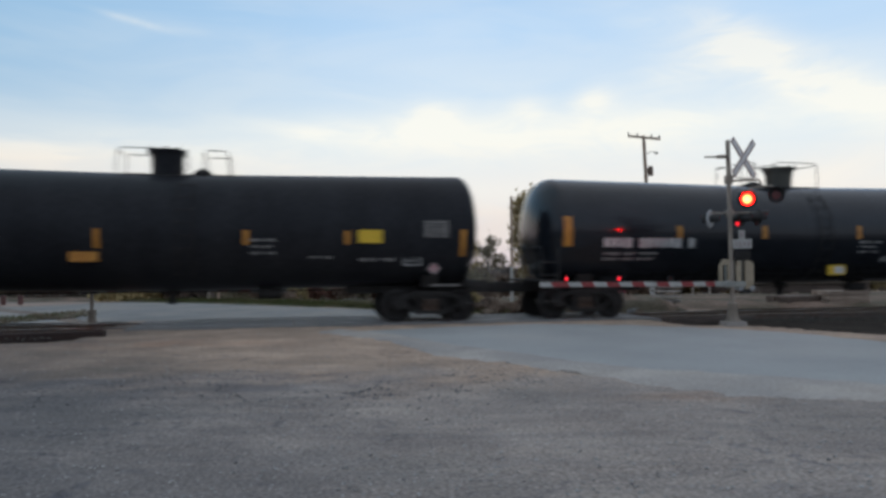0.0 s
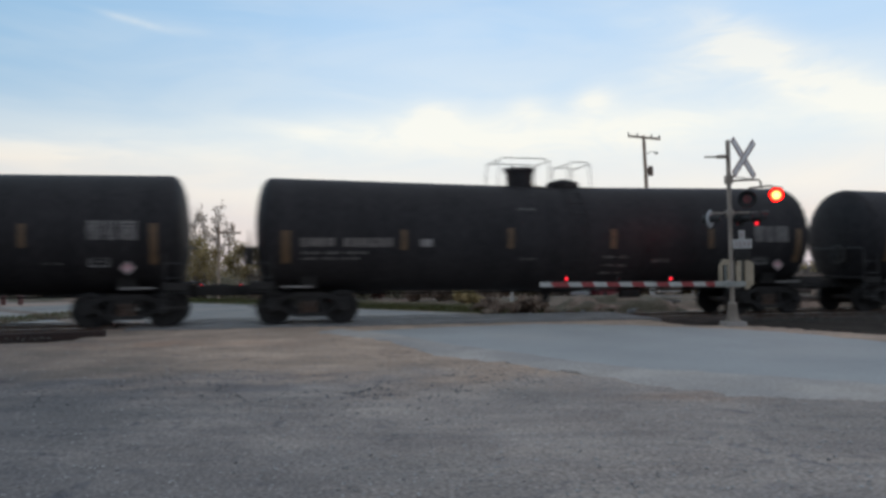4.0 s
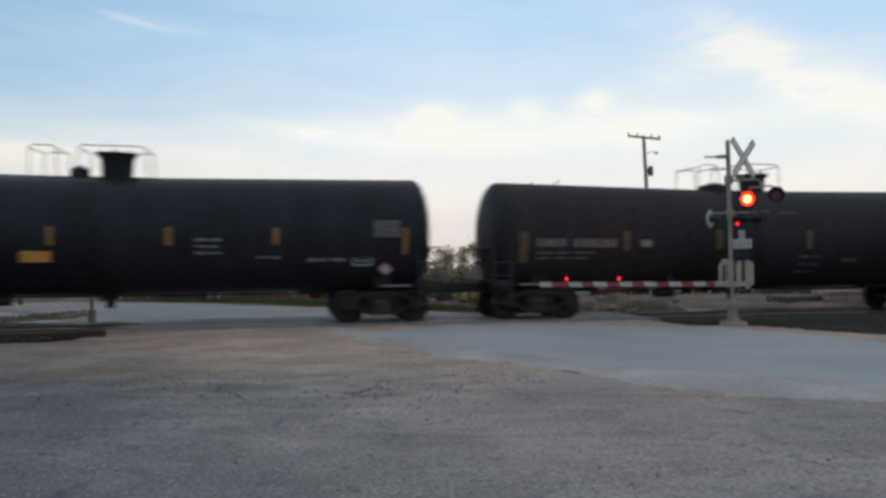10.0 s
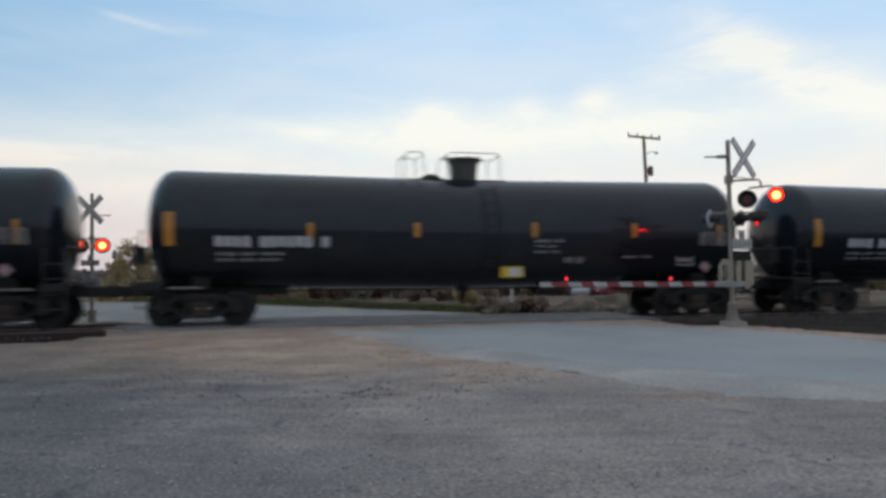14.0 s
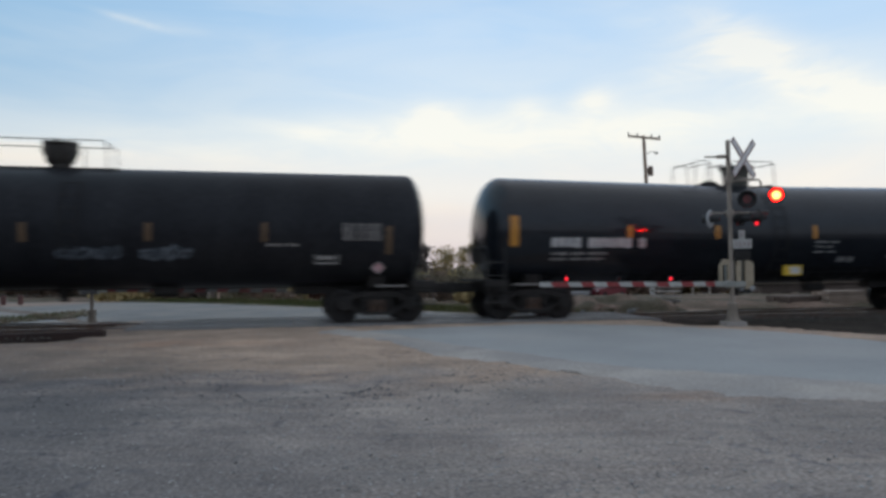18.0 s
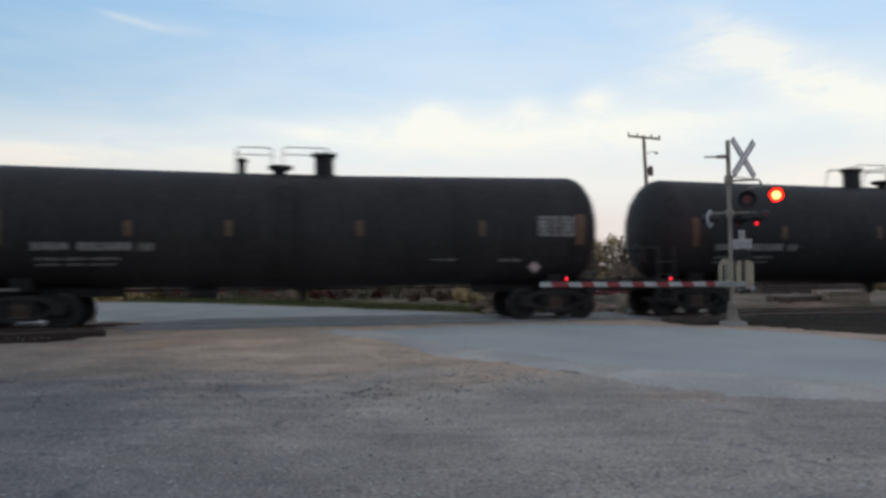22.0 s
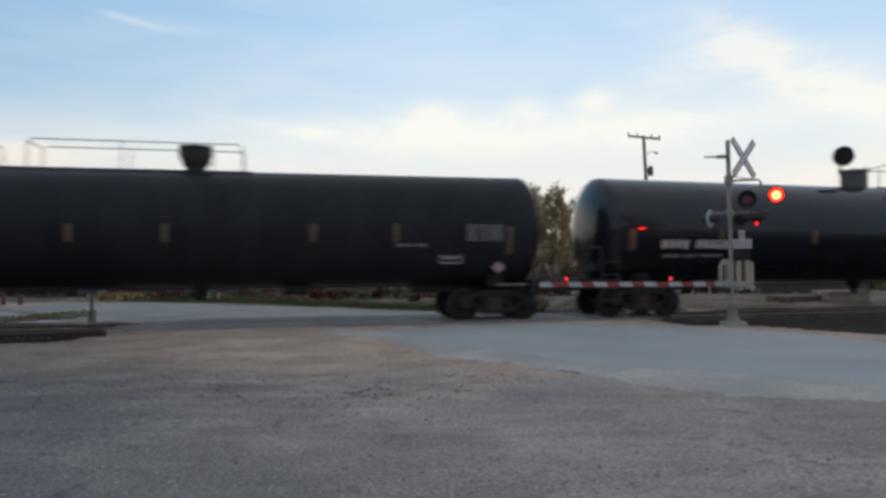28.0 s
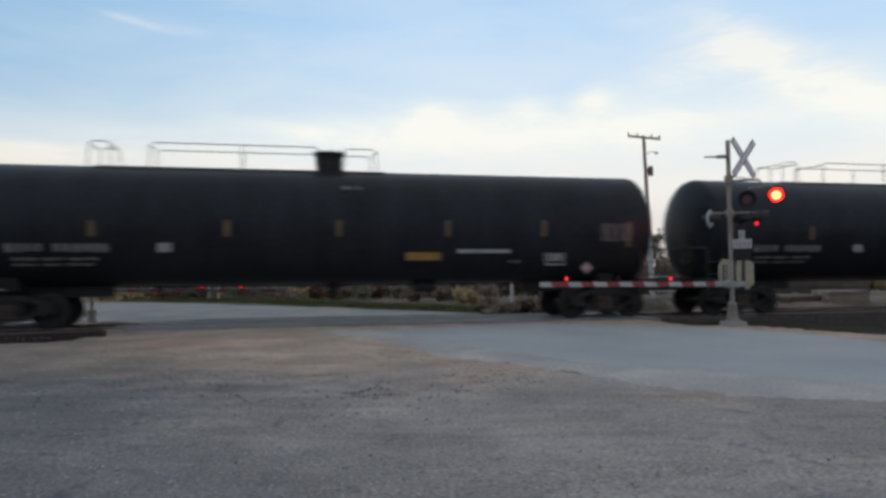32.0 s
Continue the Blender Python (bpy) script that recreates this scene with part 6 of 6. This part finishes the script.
GREY = "tall slim tree with sparse pale autumn leaves"
GOLD = "broad tree with thin golden-brown autumn leaves"
DARK = "olive-brown tree with an uneven outline"
SLIM = "slim tree with dull green and gold leaves"
for i, (sx, d, top, spread, kind, slim) in enumerate((
        (318, 95, 395, 1.9, "leaf_grey", True), (345, 92, 372, 1.7, "leaf_grey", True), (362, 97, 385, 1.6, "leaf_grey", True), (381, 94, 366, 1.6, "leaf_grey", True),
        (402, 99, 398, 1.7, "leaf_grey", True), (335, 85, 430, 2.6, "leaf_gold", False), (300, 88, 440, 2.4, "leaf_gold", False), (370, 84, 445, 2.6, "leaf_gold", False),
        (232, 90, 440, 2.6, "leaf_gold", False), (258, 96, 455, 2.5, "leaf_gold", False), (205, 100, 468, 2.2, "leaf_gold", False), (420, 90, 440, 2.4, "leaf_gold", False),
        (455, 100, 448, 2.6, "leaf_gold", False), (492, 92, 452, 2.8, "leaf_gold", False), (535, 96, 438, 2.4, "leaf_dark", False), (565, 104, 446, 2.6, "leaf_dark", False),
        (600, 98, 450, 2.8, "leaf_gold", False), (640, 102, 446, 2.6, "leaf_dark", False), (690, 98, 452, 2.8, "leaf_gold", False), (735, 104, 444, 2.8, "leaf_dark", False),
        (785, 100, 450, 2.8, "leaf_gold", False), (830, 104, 440, 2.8, "leaf_gold", False), (866, 98, 430, 2.6, "leaf_dark", False),
        (612, 92, 436, 1.7, "leaf_pale_gold", True), (632, 90, 408, 1.4, "leaf_pale_gold", True), (648, 93, 396, 1.3, "leaf_pale_gold", True), (664, 91, 412, 1.3, "leaf_pale_gold", True), (677, 94, 374, 1.1, "leaf_pale_gold", True), (690, 90, 424, 1.3, "leaf_pale_gold", True), (722, 92, 446, 1.8, "leaf_thicket", False), (748, 95, 440, 1.6, "leaf_thicket", False),
        (925, 86, 350, 1.9, "leaf_gold", True), (945, 84, 343, 2.0, "leaf_gold", True), (962, 88, 352, 1.8, "leaf_gold", True), (984, 85, 340, 2.0, "leaf_gold", True), (1004, 92, 365, 2.0, "leaf_gold", True),
        (1012, 90, 408, 2.3, "leaf_gold", False), (1034, 93, 426, 2.5, "leaf_brown", False), (1055, 96, 432, 2.5, "leaf_gold", False), (1085, 96, 428, 2.8, "leaf_gold", False), (1112, 92, 432, 2.8, "leaf_brown", False), (1132, 95, 438, 2.6, "leaf_gold", False), (1160, 90, 420, 2.6, "leaf_dark", False), (1225, 84, 432, 2.4, "leaf_gold", False), (1255, 82, 446, 2.2, "leaf_gold", False),
        (1318, 110, 462, 2.2, "leaf_dark", False), (1500, 110, 468, 2.2, "leaf_dark", False), (1560, 108, 470, 2.2, "leaf_gold", False))):
    hz = 475 - (sx - 784) * 0.0052
    gz = ground_z(px(sx, d), d)
    h = (hz - top) / 1304.8 * d + H_EYE - gz
    tree({"leaf_grey": GREY, "leaf_pale_gold": SLIM, "leaf_gold": SLIM if slim else GOLD, "leaf_dark": DARK, "leaf_brown": "broad tree with dense brown autumn leaves", "leaf_thicket": "small bare grey-brown tree full of twigs"}[kind], px(sx, d), d, gz, h, spread, kind, 100 + i,
         leaves=620 if kind == "leaf_grey" else (2000 if kind == "leaf_brown" else 1300 if kind == "leaf_dark" else 720 if kind == "leaf_pale_gold" else 2300 if slim else 1300), slim=slim, leaf=0.20, first=0.12 if slim else 0.2)


def shrub(label, x, y, z0, w, h, leafmat, seed, count=260, leaf=0.14):
    rnd = random.Random(seed)
    t = thing("shrub", label, "shrub", pose(x, y, z0), "shrubs in the yard")
    bm = BM()
    tips = []
    for k in range(9):
        a = rnd.uniform(0, 6.28)
        e = Vector((math.cos(a) * w * 0.4 * rnd.random(), math.sin(a) * w * 0.4 * rnd.random(), h * rnd.uniform(0.5, 0.95)))
        tube(bm, [(0, 0, -0.1), e * 0.5 + Vector((0, 0, 0.05)), e], 0.02, 4, True, 0.006)
        tips += [e, e * 0.6]
    part("stems", bm, "bark", t)
    verts, faces = [], []
    for tip in tips:
        leaf_cloud(verts, faces, tip, (w * 0.30, w * 0.30, h * 0.24), count // len(tips), leaf, rnd)
    verts = [(a, b, max(0.0, c)) for a, b, c in verts]
    me = bpy.data.meshes.new("foliage")
    me.from_pydata(verts, [], faces)
    me.materials.append(M[leafmat])
    c = new("foliage", me)
    c.parent = t


rs = random.Random(11)
for i in range(22):
    sx = 420 + i * 21 + rs.uniform(-8, 8)
    d = 48 - (sx - 420) / 480 * 10 + rs.uniform(-2, 4)
    mt = rs.choice(("leaf_brown", "leaf_brown", "leaf_red", "leaf_dark", "leaf_gold"))
    shrub({"leaf_brown": "dry brown shrub", "leaf_red": "low russet autumn shrub", "leaf_dark": "low dark green shrub", "leaf_gold": "low golden autumn shrub"}[mt] + " in the rough yard",
          px(sx, d), d, ground_z(px(sx, d), d), rs.uniform(0.9, 1.9), rs.uniform(0.5, 1.2), mt, 300 + i)
for i in range(16):
    sx = 845 + i * 8 + rs.uniform(-6, 6)
    d = rs.uniform(26.5, 31)
    shrub("tangled dry brown weeds beside the far road", px(sx, d), d, ground_z(px(sx, d), d), rs.uniform(0.5, 0.9), rs.uniform(0.25, 0.60), "leaf_brown", 400 + i, 110)

for i in range(46):
    sx = 395 + i * 10.5 + rs.uniform(-6, 6)
    d = rs.uniform(56, 70)
    shrub("dense dark hedge shrub at the yard's far edge", px(sx, d), d, ground_z(px(sx, d), d), rs.uniform(2.0, 3.0), rs.uniform(1.3, 2.3), rs.choice(("leaf_dark", "leaf_dark", "leaf_hedge")), 600 + i, 420)

for i in range(26):
    sx = 2 + i * 5.6 + rs.uniform(-4, 4)
    d = 25.4 + i * 0.17 + rs.uniform(-0.6, 0.9)
    shrub("low dark green weeds on bare ground", px(sx, d), d, ground_z(px(sx, d), d), rs.uniform(1.0, 1.7), rs.uniform(0.08, 0.20), rs.choice(("leaf_dark", "leaf_weed", "leaf_weed", "leaf_hedge")), 700 + i, 80, 0.08)

for i in range(76):
    sx = 190 + i * 18.3 + rs.uniform(-10, 10)
    d = rs.uniform(78, 92)
    mt = rs.choice(("leaf_hedge", "leaf_brown", "leaf_thicket", "leaf_gold"))
    shrub("tall thicket of brown autumn brush under the trees", px(sx, d), d, ground_z(px(sx, d), d), rs.uniform(3.0, 5.0), rs.uniform(2.0, 3.6), mt, 800 + i, 520, 0.34)

for i in range(38):
    sx = -40 + i * 9.2 + rs.uniform(-5, 5)
    d = rs.uniform(108, 124)
    shrub("tall grey-brown hedge at the far side of the lane", px(sx, d), d, ground_z(px(sx, d), d), rs.uniform(3.8, 5.2), rs.uniform(2.7, 3.5), rs.choice(("leaf_hedge", "leaf_brown", "leaf_thicket")), 900 + i, 460, 0.36)

# far woods on the skyline
verts, faces = [], []
rf = random.Random(5)
for k in range(240):
    ang = radians(-48 + 96 * k / 239)
    d = 420 + rf.uniform(-60, 160)
    h = 3.0 + rf.uniform(0, 5.0) + 3 * max(0, noise.noise((k * 0.11, 0, 0)))
    leaf_cloud(verts, faces, (math.sin(ang) * d, math.cos(ang) * d, -3.2 + h * 0.2), (11, 6, h * 0.36), 80, 2.2, rf)
sheet("far_woods", verts, faces, "far_wood", "hazy grey-brown woods along the skyline", "woods", kind="stuff")


# grass tufts along the verge
def tufts(name, count, place, h, mat, label, seed):
    rnd = random.Random(seed)
    verts, faces = [], []
    for _ in range(count):
        x, y = place(rnd)
        z = ground_z(x, y) + 0.02
        for _ in range(5):
            a, ln, w = rnd.uniform(0, 6.28), h * rnd.uniform(0.5, 1.2), 0.015
            k = len(verts)
            dx, dy = math.cos(a), math.sin(a)
            verts += [(x - dy * w, y + dx * w, z), (x + dy * w, y - dx * w, z), (x + dx * ln * 0.4, y + dy * ln * 0.4, z + ln)]
            faces.append((k, k + 1, k + 2))
    sheet(name, verts, faces, mat, label, "grass", kind="stuff")


def verge(rnd):
    t = rnd.random()
    x = 5.5 - 26 * t
    y = 26.8 + 20.0 * t + rnd.uniform(-0.2, 3.2)
    return x, y


tufts("grass_tufts", 5000, verge, 0.22, "grass", "straw and green grass tufts on the verge", 21)


# ---- yard things beyond the track ----
def heap(name, label, cx, cy, w, dpt, h, mat, seed):
    verts, faces = [], []
    nx, ny = 36, 18
    for j in range(ny + 1):
        for i in range(nx + 1):
            a, b = i / nx * 2 - 1, j / ny * 2 - 1
            x, y = cx + a * w / 2, cy + b * dpt / 2
            k = max(0, 1 - a * a) * max(0, 1 - b * b)
            z = ground_z(x, y) - 0.05 + h * k ** 0.7 * (0.75 + 0.5 * noise.noise((x * 0.8, y * 0.8, seed))) + 0.08 * noise.noise((x * 3, y * 3, seed))
            verts.append((x, y, z))
    for j in range(ny):
        for i in range(nx):
            q = j * (nx + 1) + i
            faces.append((q, q + 1, q + nx + 2, q + nx + 1))
    sheet(name, verts, faces, mat, label, "heap", kind="stuff", smooth=True)


heap("dirt_heap", "low brown dirt bank with stones", px(1085, 28.6), 28.8, 5.6, 3.0, 0.95, "earth", 3)
heap("dirt_heap", "low heap of earth and rubble", px(905, 31), 31.5, 4.0, 3.0, 0.45, "dirt", 8)
heap("dirt_heap", "brown bank of soil beside the track", px(1390, 33), 34, 12.0, 4.0, 0.5, "dirt", 9)


def boulder(label, x, y, r, mat, seed, flat=0.6):
    bm = BM()
    bmesh.ops.create_icosphere(bm, subdivisions=2, radius=r)
    for v in bm.verts:
        v.co *= 1 + 0.35 * noise.noise(v.co * (1.6 / r) + Vector((seed, 0, 0)))
        v.co.z *= flat
    ob = new("boulder", finish(bm, "boulder", mat))
    ob.matrix_basis = pose(x, y, ground_z(x, y) + r * flat * 0.5, 0, 0, seed * 40)
    tagged(ob, label, "rock", "rocks in the yard")


boulder("pale flat boulder in the dirt", px(1173, 28.3), 28.3, 0.46, "concrete", 2, 0.5)
for i in range(22):
    sx, d = rs.uniform(840, 1160), rs.uniform(25.5, 30)
    boulder("small brownish field stone in the weeds", px(sx, d), d, rs.uniform(0.10, 0.28), rs.choice(("dirt", "dirt", "stone_dark")), i + 3)


def parked_car(label, x, y, turn, mat):
    c = thing("parked_car", label, "car", pose(x, y, ground_z(x, y), 0, 0, turn), "parked cars in the yard")
    bm = BM()
    prism(bm, [(-2.2, 0.35), (-2.25, 0.75), (-2.05, 0.95), (-1.1, 1.0), (-0.55, 1.42), (0.85, 1.45), (1.55, 1.02), (2.15, 0.95), (2.25, 0.7), (2.2, 0.3)], -0.85, 0.85)
    bmesh.ops.bevel(bm, geom=bm.edges[:], offset=0.06, segments=2, affect="EDGES")
    body = part("body", bm, mat, c)
    for s in (-1, 1):
        for pane in ([(-0.95, 1.03), (-0.5, 1.36), (0.12, 1.38), (0.12, 1.03)], [(0.2, 1.03), (0.2, 1.38), (0.8, 1.39), (1.35, 1.03)]):
            bm = BM()
            prism(bm, pane, s * 0.852 - 0.004, s * 0.852 + 0.004)
            part("side_window", bm, "glass", body, "dark side window")
    bm = BM()
    turned(bm, [(-0.11, 0.2), (-0.1, 0.32), (0.1, 0.32), (0.11, 0.2)], "y", 18)
    me = finish(bm, "wheel", "rubber", 30)
    for wx in (-1.4, 1.38):
        for s in (-1, 1):
            piece("wheel", me, c, pose(wx, s * 0.8, 0.32))
    for s in (-1, 1):
        bm = BM()
        box(bm, -2.27, -2.2, s * 0.6 - 0.16, s * 0.6 + 0.16, 0.68, 0.82, 0.02)
        part("headlight", bm, "white", c)
        bm = BM()
        box(bm, 2.18, 2.26, s * 0.62 - 0.14, s * 0.62 + 0.14, 0.7, 0.86, 0.02)
        part("tail_light", bm, "red", c)


parked_car("white saloon parked in the yard", px(1030, 75), 75.0, 72, "car_white")
parked_car("red car parked in the yard", px(1073, 76), 76.0, 40, "car_red")
parked_car("grey-white car parked far back in the yard", px(1345, 70), 70, -10, "car_white")


def stack(name, label, x, y, turn, rows, cols, lx, sy, sz, mat, gapz=0.02, top=None):
    """A pile of beams or boards, each a piece of its own."""
    t = thing(name, label, "timber stack", pose(x, y, ground_z(x, y), 0, 0, turn))
    bm = BM()
    box(bm, -lx / 2, lx / 2, -sy / 2, sy / 2, 0, sz, min(sy, sz) * 0.08)
    me = finish(bm, "beam", mat)
    bm = BM()
    box(bm, -lx / 2, lx / 2, -sy / 2, sy / 2, 0, sz, min(sy, sz) * 0.08)
    upper = finish(bm, "beam", top or mat)
    for k in range(rows):
        for j in range(cols):
            piece("beam", upper if k == rows - 1 else me, t, pose(random.uniform(-0.08, 0.08) * lx * 0.3, (j - (cols - 1) / 2) * (sy + 0.02), 0.1 + k * (sz + gapz), 0, 0, random.uniform(-0.6, 0.6)))
    bm = BM()
    for s in (-0.35, 0.0, 0.35):
        box(bm, s * lx - 0.08, s * lx + 0.08, -cols * (sy + 0.02) / 2, cols * (sy + 0.02) / 2, 0, 0.1)
    part("bearer", bm, "tie", t)


stack("board_stack", "small stack of pale boards and whitewashed beams", px(1177, 37), 37, 6, 6, 4, 1.05, 0.3, 0.10, "white_board", 0.13)
stack("log_pile", "pile of pale weathered timbers beside the track", px(1497, 33), 33.5, 12, 3, 4, 2.1, 0.26, 0.2, "pale_timber")
stack("tie_stack", "slumped pile of dark brown rotten ties", px(1415, 33), 33.5, 24, 2, 5, 2.2, 0.24, 0.19, "brown_timber")
# the top row of these stacks is paler than the rows below
for sx_, d_, tn_ in ((1390, 52, 3), (1485, 54, 5)):
    stack("tie_stack", "long stack of dark ties with a pale top row", px(sx_, d_), d_, tn_, 6, 4, 4.0, 0.3, 0.21, "brown_timber", top="pale_timber")
strip("gravel_lane", [(-75, 52), (-45, 45), (-30, 40.5), (-23.5, 37.5), (-20.5, 36.2)], [(-75, 90), (-45, 72), (-30, 62), (-22, 54), (-17.5, 47.2)], "lane", "pale tan gravel lane beyond the track", "road", lift=0.06, rough_edge=0.5)


# ---- motion ----
def travel(t):
    """How far the train has run at t seconds; it slows very slightly."""
    return 16.1834 * t - 0.0061317 * t * t


def motions():
    face = pose(0, 0, 0, 0, 0, TURN)
    times = [0, 4, 8, 12, 16, 20, 24, 28, 32]
    for car, mid in CARS:
        walk(car, [(t, Matrix.Translation(on_track(mid + travel(t))) @ face) for t in times])
        for tr in car.children:
            if not tr.name.startswith("truck"):
                continue
            at = mid + tr.matrix_basis.translation.x
            seen = [k for k in range(0, 961) if -13.5 < at + travel(k / FPS) < 17.5]
            if not seen:
                continue
            for ws in tr.children:
                if not ws.name.startswith("wheelset"):
                    continue
                base = Matrix.Translation(ws.matrix_basis.translation)
                first = travel(seen[0] / FPS)
                rows = [(k / FPS, base @ Matrix.Rotation((travel(k / FPS) - first) / 0.42, 4, "Y")) for k in seen]
                if seen[0] > 0:
                    rows.insert(0, (0, rows[0][1]))
                if seen[-1] < 960:
                    rows.append((32, rows[-1][1]))
                walk(ws, rows)
    count = int((CLIP_END - BLINK_FIRST) / BLINK_STEP) + 1
    for ob, hinge, phase, slow in ADDED_SHUTTERS:
        shut, lifted = hinge, hinge @ pose(0, 0, 0, -86, 0, 0)
        showing = phase == 0
        rows = [(0, lifted if showing else shut)]
        for k in range(count):
            t = BLINK_FIRST + k * BLINK_STEP
            begin, end = ((0.03, 0.08) if slow else (-0.015, 0.025)) if showing else (-0.045, -0.021)    # the added shutter closes late, to mimic a bulb fading after its twin lights
            rows.append((t + begin, lifted if showing else shut))
            showing = not showing
            rows.append((t + end, lifted if showing else shut))
        rows.append((32, lifted if showing else shut))
        walk(ob, rows)


motions()
